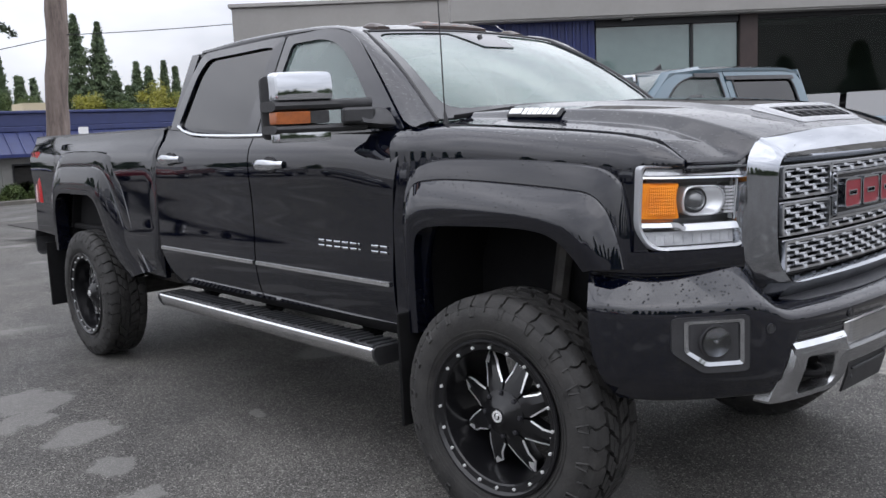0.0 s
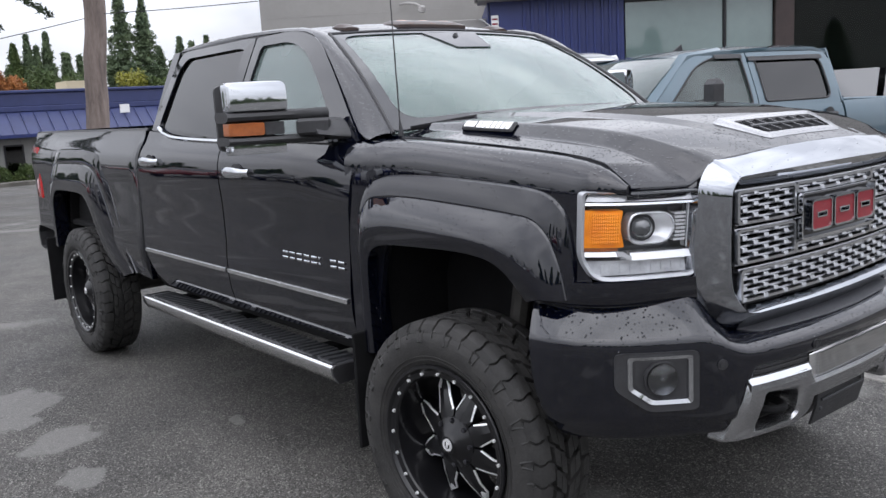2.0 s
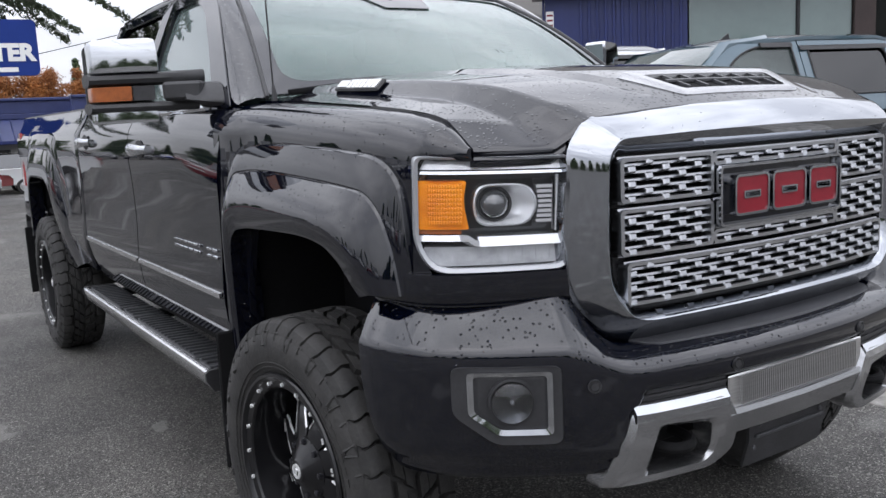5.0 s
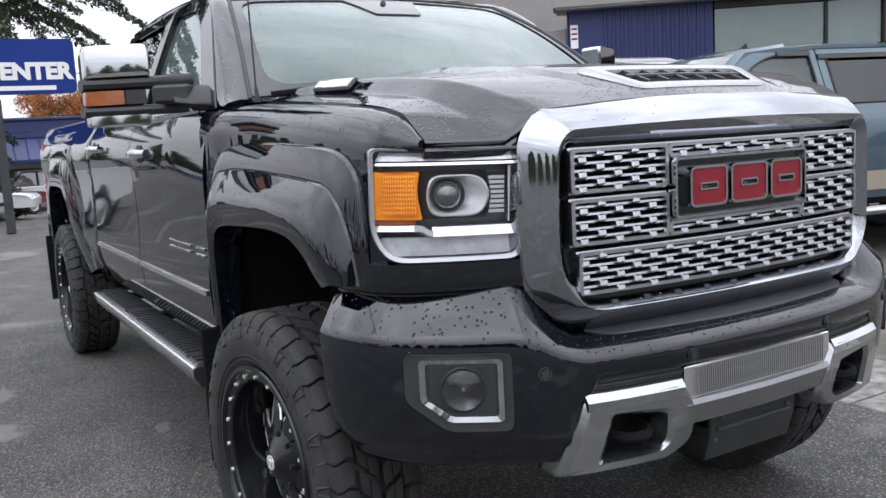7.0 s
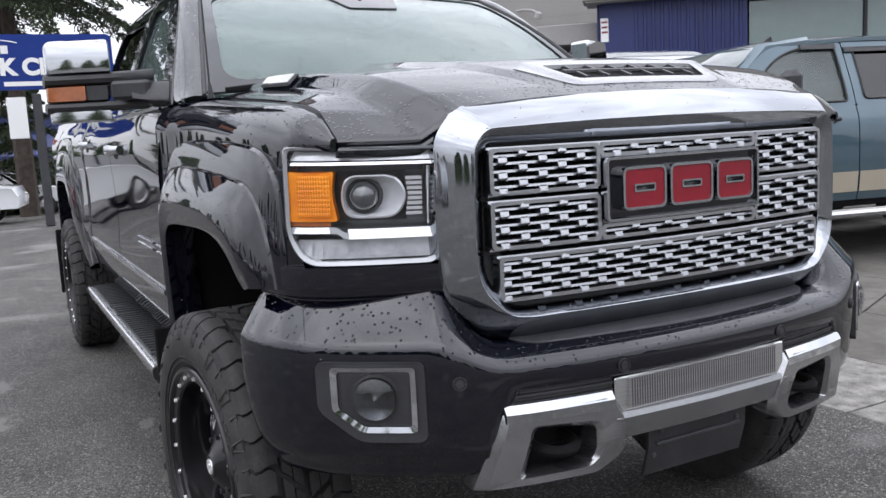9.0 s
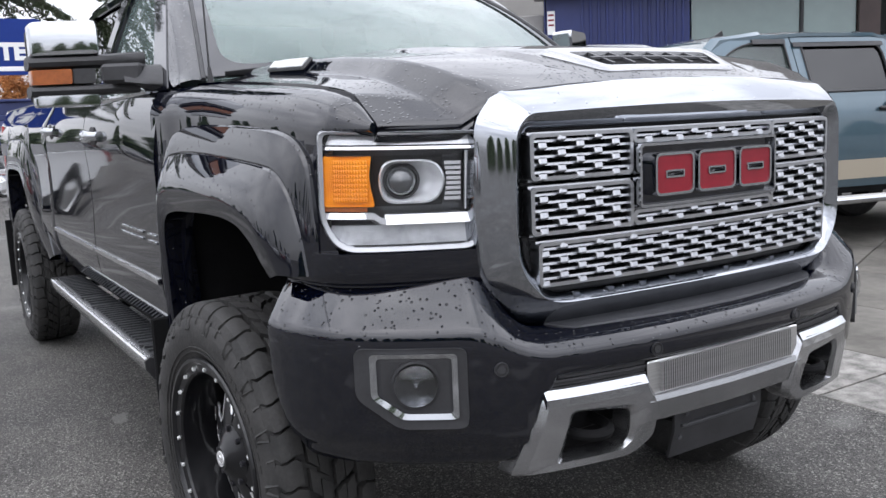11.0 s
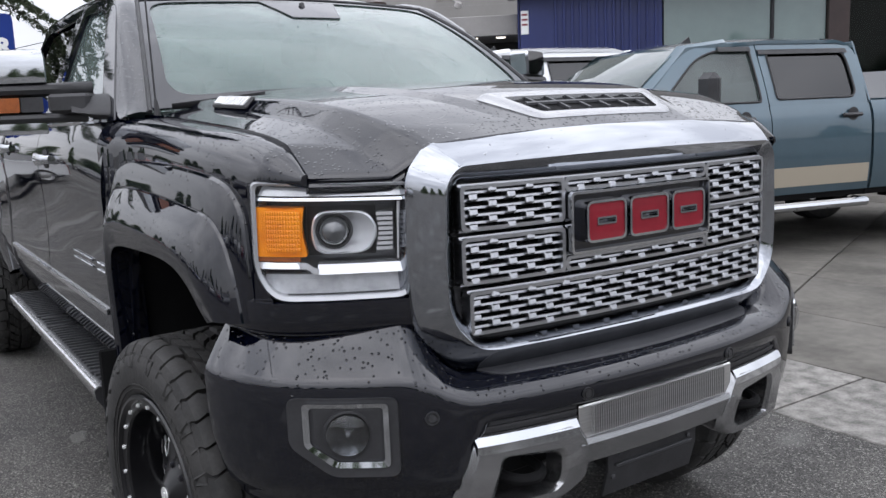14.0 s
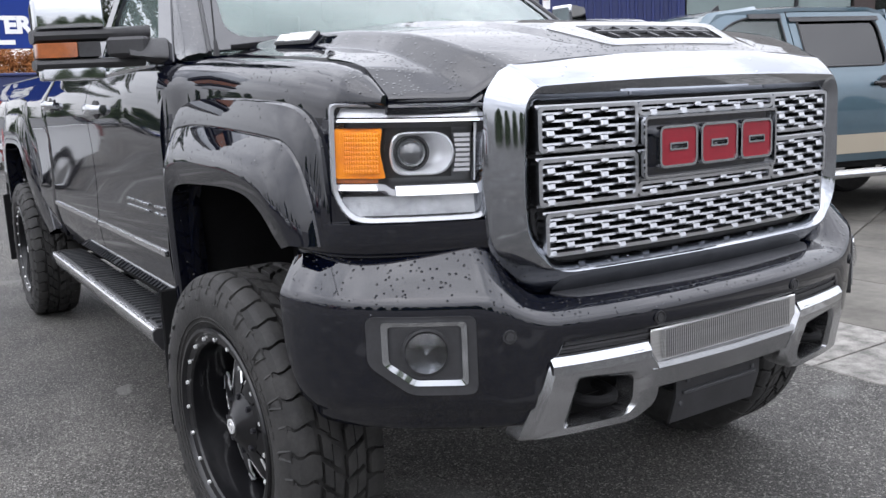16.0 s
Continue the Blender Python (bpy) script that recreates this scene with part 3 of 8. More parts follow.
    flare([(-4.452, 0.697, 0.918), (-4.452, 0.998, 0.918), (-4.422, 1.219, 0.918), (-4.301, 1.365, 0.918), (-4.071, 1.392, 0.918), (-3.8, 1.392, 0.918), (-3.519, 1.385, 0.918), (-3.348, 1.339, 0.918), (-3.238, 1.129, 0.918), (-3.117, 0.858, 0.918), (-2.947, 0.662, 0.918)],
          [(-4.518, 0.686, 0.945), (-4.518, 0.991, 0.945), (-4.478, 1.164, 0.945), (-4.335, 1.276, 0.945), (-4.131, 1.296, 0.945), (-3.867, 1.298, 0.945), (-3.622, 1.291, 0.945), (-3.459, 1.24, 0.945), (-3.347, 1.072, 0.935), (-3.234, 0.828, 0.918), (-3.091, 0.64, 0.898)],
          [(-4.432, 0.69, 0.969), (-4.432, 0.953, 0.969), (-4.4, 1.069, 0.969), (-4.298, 1.136, 0.969), (-4.096, 1.148, 0.969), (-3.865, 1.148, 0.969), (-3.686, 1.135, 0.969), (-3.573, 1.068, 0.968), (-3.469, 0.889, 0.955), (-3.365, 0.718, 0.936), (-3.239, 0.601, 0.912)],
          [(-4.41, 0.691, 0.968), (-4.41, 0.944, 0.968), (-4.38, 1.045, 0.968), (-4.289, 1.101, 0.968), (-4.087, 1.111, 0.968), (-3.864, 1.111, 0.968), (-3.702, 1.096, 0.968), (-3.601, 1.025, 0.966), (-3.5, 0.843, 0.953), (-3.398, 0.691, 0.933), (-3.276, 0.591, 0.908)])
    # wheel wells and mud flaps
    for cx, zt in ((0.0, 1.16), (-WB, 1.16)):
        bm = B()
        rows = []
        for y in (0.87, 0.55):
            rows.append([Vector((cx + dx, s * y, z)) for dx, z in ((-0.47, 0.58), (-0.46, 0.9), (-0.38, 1.10), (-0.2, zt), (0.2, zt), (0.36, 1.08), (0.44, 0.94), (0.47, 0.72))])
        slab(bm, rows, (0, 0, 0.012))
        box(bm, (cx - 0.47, min(s * 0.53, s * 0.55), 0.55), (cx + 0.46, max(s * 0.53, s * 0.55), 1.16))
        part("wheel_well", bm, DARKPL, truck, angle=60)
    for x0, x1, zb in ((-0.49, -0.475, 0.29), (-4.60, -4.585, 0.27)):
        bm = B()
        box(bm, (x0, min(s * 0.70, s * 1.0), zb), (x1, max(s * 0.70, s * 1.0), 0.74), 0.005)
        part("mud_flap", bm, DARKPL, truck)
    bm = B()
    box(bm, (-0.585, min(s * 0.80, s * 0.915), 0.50), (-0.475, max(s * 0.80, s * 0.915), 0.70), 0.02)
    part("flare_liner", bm, DARKPL, truck)

    # running board: bright outer rail, dark deck with ribbed treads, end caps
    board = part("running_board", slab(B(), [[Vector((x, s * y, z)) for x in spread(-2.70, -0.665, 6)] for y, z in ((0.962, 0.500), (0.972, 0.506), (0.984, 0.540), (0.988, 0.558), (0.984, 0.567), (0.974, 0.570), (0.960, 0.570))], (0, -s * 0.010, -0.003)), POLISHED, truck, "bright metal running board with black ribbed treads", angle=50)
    bm = B()
    slab(bm, [[Vector((x, s * y, z)) for x in spread(-2.70, -0.665, 6)] for y, z in ((0.966, 0.567), (0.90, 0.568), (0.835, 0.566), (0.820, 0.555), (0.818, 0.52))], (0, 0, -0.012))
    part("board_deck", bm, GREYPL, board, "dark plastic deck")
    for x0, x1 in ((-2.706, -2.694), (-0.671, -0.655)):
        bm = B()
        a = [Vector((x0, s * y, z)) for y, z in ((0.966, 0.497), (0.990, 0.535), (0.991, 0.563), (0.978, 0.573), (0.835, 0.572), (0.815, 0.555), (0.820, 0.50))]
        plate(bm, a, (x1 - x0, 0, 0))
        part("end_cap", bm, PLASTIC, board)
    for x0, x1 in ((-2.62, -1.98), (-1.90, -1.72), (-1.66, -0.86), (-0.82, -0.70)):
        bm = B()
        box(bm, (x0, min(s * 0.832, s * 0.964), 0.566), (x1, max(s * 0.832, s * 0.964), 0.5735), 0.003)
        n = max(2, int((x1 - x0) / 0.047))
        for k in range(n):
            x = x0 + 0.008 + k * (x1 - x0 - 0.01) / n
            a = [Vector((x + 0.018, s * 0.845, 0)), Vector((x + 0.034, s * 0.845, 0)), Vector((x + 0.016, s * 0.957, 0)), Vector((x, s * 0.957, 0))]
            plate(bm, [q + Vector((0, 0, 0.5725)) for q in a], (0, 0, 0.009))
        part("tread_pad", bm, TREAD, board, "black ribbed rubber tread")
    for x in (-2.55, -1.85, -1.0):
        bm = B()
        box(bm, (x - 0.045, min(s * 0.70, s * 0.85), 0.53), (x + 0.045, max(s * 0.70, s * 0.85), 0.56), 0.008)
        box(bm, (x - 0.05, min(s * 0.68, s * 0.76), 0.54), (x + 0.05, max(s * 0.68, s * 0.76), 0.66), 0.01)
        part("bracket", bm, DARKPL, board)
    # sill and lower shadow panels
    bm = B()
    slab(bm, [[Vector((x, s * y, z)) for x in spread(-2.66, -0.58, 6)] for y, z in ((0.895, 0.66), (0.86, 0.61), (0.80, 0.585), (0.55, 0.58))], (0, 0, 0.02))
    part("sill", bm, DARKPL, truck)

def screen_point(u, v):
    """Windscreen: u -1 to 1 across, v 0 at the base to 1 at the roof."""
    x = lerp(-0.34 - 0.10 * u * u, -1.075 - 0.02 * u * u, v)
    z = lerp(1.485 - 0.025 * u * u, 1.898 - 0.02 * u * u, v) + 0.035 * math.sin(math.pi * v)
    return Vector((x, u * lerp(0.790, 0.622, v), z))


# cab: roof, pillars, screens
bm = B()
rows = []
for x, zc, w, ze in ((-1.10, 1.905, 0.600, 1.872), (-1.16, 1.928, 0.625, 1.888), (-1.28, 1.950, 0.650, 1.905), (-1.55, 1.972, 0.672, 1.920), (-1.9, 1.980, 0.680, 1.925), (-2.3, 1.976, 0.675, 1.925), (-2.55, 1.962, 0.665, 1.918), (-2.66, 1.935, 0.652, 1.90)):
    row = []
    for j in range(25):
        f = lerp(-1, 1, j / 24)
        row.append(Vector((x - 0.02 * f * f * (1 if x > -1.2 else 0), f * w, zc - (zc - ze) * abs(f) ** 2.6)))
    rows.append(row)
slab(bm, rows, (0, 0, -0.03))
part("roof", bm, BLACK_TOP, truck)
for s in (-1, 1):
    bm = B()
    edge = [(-0.475, 1.446), (-0.555, 1.474), (-0.69, 1.590), (-0.835, 1.710), (-0.97, 1.812), (-1.10, 1.880), (-1.27, 1.912), (-1.6, 1.924), (-2.1, 1.926), (-2.54, 1.916)]
    a = smoothed([(x, s * (glass_y(z) - 0.004), z) for x, z in edge], 2)
    inner = [screen_point(s * 1.0, v) + Vector((0.004, 0, 0.003)) for v in (0.0, 0.10, 0.36, 0.62, 0.84, 1.0)] + [Vector((x, s * y, z)) for x, y, z in ((-1.26, 0.628, 1.921), (-1.6, 0.650, 1.940), (-2.1, 0.655, 1.946), (-2.54, 0.640, 1.934))]
    b = smoothed(inner, 2)
    o = [p + Vector((-0.012, -s * 0.035, -0.012)) for p in a]
    skin(bm, [o, a, [p.lerp(q, 0.30) + Vector((0.004, s * 0.006, 0.006)) for p, q in zip(a, b)], [p.lerp(q, 0.72) + Vector((0.004, s * 0.004, 0.007)) for p, q in zip(a, b)], b, [p + Vector((-0.03, -s * 0.01, -0.03)) for p in b]])
    part("roof_pillar", bm, BLACK, truck, angle=50)
    bm = B()
    slab(bm, [[Vector((x, s * (glass_y(z) - 0.02), z)) for z in spread(1.44, 1.92, 6)] for x in (-2.69, -2.60)], (0, -s * 0.04, 0))
    part("rear_pillar", bm, BLACK_DRY, truck)


bm = B()
slab(bm, [[screen_point(lerp(-1, 1, i / 20), j / 10) for j in range(11)] for i in range(21)], (-0.004, 0, -0.004))
windscreen = part("windscreen", bm, GLASS, truck, "rain-speckled windscreen")
windscreen.visible_shadow = False
bm = B()
for u in (-1, 1):
    tube(bm, [screen_point(u * 0.995, j / 8) + Vector((0.004, 0, 0.004)) for j in range(9)], 0.008, 6)
tube(bm, [screen_point(lerp(-1, 1, i / 16), 0.995) + Vector((0.002, 0, 0.004)) for i in range(17)], 0.007, 6)
part("screen_seal", bm, PLASTIC, truck)
bm = B()
slab(bm, [[Vector((-2.69, y, z)) for y in spread(-0.85, 0.85, 2)] for z in (0.64, 1.50, 1.52)], (0.04, 0, 0))
part("cab_back", bm, BLACK_DRY, truck)
bm = B()
slab(bm, [[Vector((lerp(-2.69, -2.66, (z - 1.5) / 0.4), f * lerp(0.83, 0.66, (z - 1.5) / 0.4), z)) for f in spread(-1, 1, 2)] for z in (1.5, 1.7, 1.9)], (0.01, 0, 0))
part("rear_window", bm, DARKGLASS, truck, "dark tinted rear cab window")

# hood with a raised middle
def hood_lines(x):
    """Across the hood at x: crown height, upper crease, lower crease, seam height, edge of the raised panel."""
    c = curve1(x, [(-0.5, 1.510), (-0.2, 1.512), (0.1, 1.506), (0.4, 1.482), (0.55, 1.456), (0.68, 1.420), (0.80, 1.380), (0.84, 1.36)])
    ya = curve1(x, [(-0.5, 0.640), (-0.1, 0.646), (0.2, 0.645), (0.4, 0.628), (0.5, 0.614), (0.6, 0.590), (0.7, 0.567), (0.78, 0.55)])
    za = curve1(x, [(-0.5, 1.494), (-0.1, 1.490), (0.2, 1.478), (0.3, 1.470), (0.4, 1.460), (0.5, 1.446), (0.6, 1.420), (0.7, 1.385), (0.78, 1.355)])
    zs = curve1(x, [(-0.62, 1.458), (-0.3, 1.449), (0.0, 1.431), (0.36, 1.404), (0.50, 1.386), (0.56, 1.371), (0.66, 1.340), (0.8, 1.29)])
    yb = ya + curve1(x, [(-0.5, 0.035), (0.3, 0.040), (0.5, 0.052), (0.7, 0.062)])
    zb = min(za - 0.006, zs + curve1(x, [(-0.5, 0.016), (0.2, 0.022), (0.5, 0.018), (0.65, 0.006)]))
    yd = curve1(x, [(-0.5, 0.46), (0.1, 0.44), (0.45, 0.38), (0.60, 0.325), (0.74, 0.26)])
    return c, ya, za, yb, zb, zs, yd


def hood_top(x, y):
    """Crowned top, bevel between two creases, shelf beside the seam; a low raised panel carries the scoop."""
    g = abs(y)
    c, ya, za, yb, zb, zs, yd = hood_lines(x)
    if g <= ya:
        top = c - (c - za) * (g / ya) ** 2.6
    elif g <= yb:
        top = lerp(za, zb, (g - ya) / (yb - ya))
    else:
        top = lerp(zb, zs, min(1.0, (g - yb) / max(0.02, 0.775 - yb)))
    return top + 0.010 * max(0.0, min(1.0, (yd - g) / 0.03 + 0.5)) * curve1(x, [(-0.5, 1.0), (0.5, 1.0), (0.70, 0.5), (0.76, 0.0)])


def hood_fold(y):
    return hood_front(y) - curve1(abs(y), [(0.0, 0.055), (0.4, 0.065), (0.55, 0.070), (0.62, 0.070), (0.66, 0.080), (0.78, 0.086)])


def hood_z(x, y):
    """The hood's height, with the flat nose below its front fold."""
    g, fold = abs(y), hood_fold(y)
    if x <= fold:
        return hood_top(x, y)
    lip_z = curve1(g, [(0, 1.387), (0.3, 1.380), (0.45, 1.371), (0.545, 1.361), (0.57, 1.336), (0.594, 1.309), (0.63, 1.308), (0.78, 1.311)])
    d = (x - fold) / (hood_front(y) - fold)
    return lerp(hood_top(fold, y), min(lip_z, hood_top(fold, y) - 0.004), min(1.0, d))


def hood_front(y):
    return curve1(abs(y), [(0, 0.785), (0.2, 0.782), (0.4, 0.772), (0.54, 0.752), (0.57, 0.742), (0.60, 0.729), (0.66, 0.702), (0.69, 0.688), (0.73, 0.666), (0.775, 0.642)])


def hood_back(y):
    return -0.36 - 0.12 * (abs(y) / 0.77) ** 2


def hood_columns(x):
    """Stations across one half of the hood; the creases fall between close pairs of them."""
    c, ya, za, yb, zb, zs, yd = hood_lines(x)
    ys = curve1(x, [(-0.62, 0.795), (-0.3, 0.783), (0.1, 0.777), (0.4, 0.775), (0.65, 0.771)])
    return spread(0.0, yd - 0.024, 9) + [yd - 0.016, yd + 0.016] + spread(yd + 0.024, ya - 0.014, 10) + [ya - 0.005, ya + 0.005, ya + 0.012, yb - 0.011, yb - 0.004, yb + 0.004] + spread(yb + 0.012, ys, 8)


def hood_spot(k, v):
    """Column k (minus: the other half) at row v: 0 at the screen, 1 on the fold, 2 at the lip."""
    y = 0.775 * (abs(k) - 1) / (N_COL - 1)
    for _ in range(4):
        a, b, e = hood_back(y), hood_fold(y), hood_front(y)
        x = lerp(a, b, v) if v <= 1 else lerp(b, e, v - 1)
        y = hood_columns(x)[abs(k) - 1]
    y = math.copysign(y, k)
    return Vector((x, y, hood_z(x, y)))


N_COL = len(hood_columns(0.0))
bm = B()
rows = []
for k in list(range(-N_COL, -1)) + list(range(1, N_COL + 1)):
    row = [hood_spot(k, v) for v in spread(0, 0.985, 30) + [0.9945, 1.06, 1.14] + spread(1.25, 2.0, 5)]
    row += [row[-1] + Vector((0.003, 0, -0.007)), row[-1] + Vector((-0.012, 0, -0.022))]
    rows.append(row)
slab(bm, rows, (-0.002, 0, -0.018))
hood = part("hood", bm, BLACK_TOP, truck, "glossy black hood beaded with rain")
bm = B()
slab(bm, [[Vector((-0.33 - 0.13 * f * f + d, f * 0.74, z - 0.02 * f * f)) for f in spread(-1, 1, 10)] for d, z in ((0.0, 1.478), (-0.10, 1.468), (-0.2, 1.45))], (0, 0, -0.02))
part("cowl", bm, PLASTIC, truck)

# hood scoop: bright bezel round a dark slatted mouth
def on_hood(x, y, up=0.0):
    return Vector((x, y, hood_z(x, y) + up))


so = [(0.575, -0.30), (0.735, -0.225), (0.735, 0.225), (0.575, 0.30)]
si = [(0.615, -0.235), (0.712, -0.195), (0.712, 0.195), (0.615, 0.235)]
bm = B()
o2, i2 = rounded([Vector(p) for p in so], 0.03), rounded([Vector(p) for p in si], 0.015)
lift = lambda p: 0.008 * min(1, max(0, (0.735 - p.x) / 0.15))
skin(bm, [[on_hood(p.x, p.y, 0.001) for p in o2], [on_hood(p.x, p.y, 0.007 + lift(p)) for p in (a.lerp(b, 0.25) for a, b in zip(o2, i2))], [on_hood(p.x, p.y, 0.006 + lift(p)) for p in i2], [on_hood(p.x, p.y, -0.012) for p in i2]], closed_v=True)
scoop = part("hood_scoop", bm, SILVER, hood, "chrome-edged hood scoop with dark slats", angle=50)
bm = B()
slab(bm, [[on_hood(x, y, 0.003) for y in spread(-0.225, 0.225, 6)] for x in (0.60, 0.66, 0.715)], (0, 0, -0.004))
part("scoop_floor", bm, DARKPL, truck)
for y in spread(-0.165, 0.165, 5):
    bm = B()
    slab(bm, [[on_hood(x, y + d, 0.010) for x in (0.617, 0.66, 0.704)] for d in (-0.004, 0.004)], (0, 0, -0.008))
    part("scoop_slat", bm, GREYPL, scoop)
bm = B()
slab(bm, [[on_hood(x, y, 0.012) for y in spread(-0.20, 0.20, 6)] for x in (0.656, 0.664)], (0, 0, -0.006))
part("scoop_slat", bm, GREYPL, scoop)
# raised mouldings and badges along the hood
for s in (-1, 1):
    bm = B()
    p = Vector((-0.045, s * 0.663, hood_z(-0.045, 0.663) + 0.003))
    m = Matrix.Translation(p) @ pose(0, 0, 0, -s * 46, 2.5, 0)
    box(bm, (-0.13, -0.022, -0.002), (0.13, 0.022, 0.008), 0.006, m)
    badge = part("hood_badge", bm, PLASTIC, hood, "black badge with pale raised bars")
    bm = B()
    box(bm, (-0.118, -0.012, 0.008), (-0.060, 0.014, 0.0105), 0.002, m)
    part("badge_bar", bm, WHITEPL, badge)
    for k in range(7):
        x = -0.052 + k * 0.0245
        bm = B()
        plate(bm, [m @ Vector(q) for q in ((x, -0.015, 0.008), (x + 0.019, -0.015, 0.008), (x + 0.022, 0.015, 0.008), (x + 0.003, 0.015, 0.008))], m.to_3x3() @ Vector((0, 0, 0.003)))
        part("badge_bar", bm, WHITEPL, badge)
    # wipers
    bm = B()
    tube(bm, [screen_point(s * 0.92, 0.0) + Vector((0.02, 0, 0.014)), screen_point(s * 0.5, 0.012) + Vector((0.025, 0, 0.014)), screen_point(s * 0.12, 0.0) + Vector((0.03, 0, 0.012))], [0.006, 0.014, 0.010], 8, squash=1.4)
    part("wiper", bm, DARKPL, truck)

# dark glossy border of the screen, with the sensor patch at its head
def on_screen(p):
    return screen_point(p.x, p.y) + Vector((0.003, 0, 0.0045))


fo_, fi_ = rounded([Vector(p) for p in ((-0.985, 0.985), (0.985, 0.985), (0.985, 0.012), (-0.985, 0.012))], 0.02, 6, 14), rounded([Vector(p) for p in ((-0.935, 0.945), (0.935, 0.945), (0.915, 0.075), (-0.915, 0.075))], 0.13, 6, 14)
bm = B()
ring(bm, [on_screen(p) for p in fo_], [on_screen(p) for p in fi_], (-0.002, 0, -0.002))
part("screen_border", bm, BLACK_DRY, truck, "dark printed windscreen border")
bm = B()
slab(bm, [[on_screen(Vector((f * w, v))) for f in (-1, 0, 1)] for v, w in ((0.70, 0.15), (0.82, 0.20), (0.95, 0.26))], (-0.002, 0, -0.002))
part("sensor_patch", bm, BLACK_DRY, truck)

# antenna, roof lamps, roof fin
bm = B()
tube(bm, [(-0.404, -0.774, 1.445), (-0.404, -0.774, 1.475), (-0.406, -0.775, 1.50)], [0.012, 0.008, 0.005], 8)
tube(bm, [(-0.406, -0.775, 1.49), (-0.424, -0.778, 2.30)], [0.0032, 0.0018], 6)
part("antenna", bm, PLASTIC, truck)


def roof_z(x, y):
    return 1.953 - 0.055 * (abs(y) / 0.65) ** 2.4 - max(0.0, (-1.25 - x) * -0.12)


bm = B()
rows = []
for i in range(25):
    f = lerp(-1, 1, i / 24)
    k = (1 - abs(f) ** 10) ** 0.5
    rows.append([Vector((x, f * 0.205, roof_z(x, f * 0.205) - 0.006 + h * k)) for x, h in ((-1.30, 0.0), (-1.29, 0.012), (-1.26, 0.017), (-1.20, 0.016), (-1.165, 0.009), (-1.15, 0.0))])
slab(bm, rows, (0, 0, -0.02))
bar = part("lamp_bar", bm, AMBER_DARK, truck, "dark amber roof lamp bar")
for y, half, mt in ((-0.455, 0.042, AMBER_DARK), (-0.125, 0.040, AMBER_DULL), (0.0, 0.040, AMBER_DULL), (0.125, 0.040, AMBER_DULL), (0.455, 0.042, AMBER_DARK)):
    bm = B()
    rows = []
    for i in range(9):
        f = i / 8
        w = half * min(1.0, 1.35 - abs(2 * f - 1) * 0.5)
        x, h = lerp(-1.275, -1.158, f), (0.018 if mt is AMBER_DARK else 0.0165) * math.sin(math.pi * min(0.93, f * 0.9 + 0.1))
        rows.append([Vector((x, y + w * q, roof_z(x, y) - 0.004 + h * (1 - abs(q) ** 4))) for q in spread(-1, 1, 8)])
    slab(bm, rows, (0, 0, -0.02))
    part("clearance_lamp" if mt is AMBER_DARK else "lens", bm, mt, truck if mt is AMBER_DARK else bar, "small amber roof clearance lamp" if mt is AMBER_DARK else "amber lens of the lamp bar")
bm = B()
fin = [(-1.46, 0.0, 0.012), (-1.24, 0.0, 0.012), (-1.30, 0.0, 0.035), (-1.40, 0.0, 0.092), (-1.44, 0.0, 0.10)]
skin(bm, [[Vector((x, 0.54 + k * (0.035 if h < 0.02 else 0.006), roof_z(-1.3, 0.54) + h - 0.02)) for x, y, h in fin] for k in (-1, 1)])
slab(bm, [[Vector((x, 0.54 + k * 0.014 * (1 - h / 0.13), roof_z(-1.3, 0.54) + h - 0.02)) for x, y, h in fin] for k in (-1, 1)], (0, 0, -0.002))
part("roof_fin", bm, BLACK_DRY, truck)


# ---- front of the pickup ----
def nose_x(y):
    """How far forward the grille bows at y."""
    return 0.852 - 0.14 * abs(y) ** 2


def outline(pts, crown=0.0, seg=5, radius=0.05, depth=0.0, x=None):
    out = []
    for p in rounded([Vector(q) for q in pts], radius, seg, 6):
        z = p.y + (crown * (1 - (p.x / 0.57) ** 2) if p.y > 1.2 else 0)
        out.append(Vector(((nose_x(p.x) if x is None else x) + depth, p.x, z)))
    return out


def mirrored(half):
    """A closed outline from its left half, top to bottom."""
    return [(-y, z) for y, z in half[:1]] + [(y, z) for y, z in half[:1]] + [(y, z) for y, z in half[1:]] + [(-y, z) for y, z in half[:0:-1]]


G_OUT = mirrored([(0.548, 1.362), (0.596, 1.306), (0.600, 1.10), (0.586, 0.950), (0.505, 0.866), (0.430, 0.846)])
G_MID = mirrored([(0.512, 1.314), (0.541, 1.280), (0.548, 1.10), (0.540, 0.985), (0.477, 0.920), (0.428, 0.912)])
G_IN = mirrored([(0.492, 1.284), (0.512, 1.262), (0.516, 1.10), (0.514, 1.000), (0.462, 0.936), (0.420, 0.930)])
RAD = [0.02, 0.02, 0.03, 0.05, 0.05, 0.03, 0.03, 0.03, 0.03, 0.05, 0.05, 0.03]
grille = part("grille", ring(B(), outline([(y * 0.985, z) for y, z in G_IN], radius=RAD, depth=-0.045), outline([(y * 0.9, 1.1 + (z - 1.1) * 0.9) for y, z in G_IN], radius=RAD, depth=-0.05), (-0.01, 0, 0)), PLASTIC, truck, "chrome grille with three banks of staggered mesh")
bm = B()
def between(a, b, f):
    return [(lerp(p[0], q[0], f), lerp(p[1], q[1], f)) for p, q in zip(a, b)]


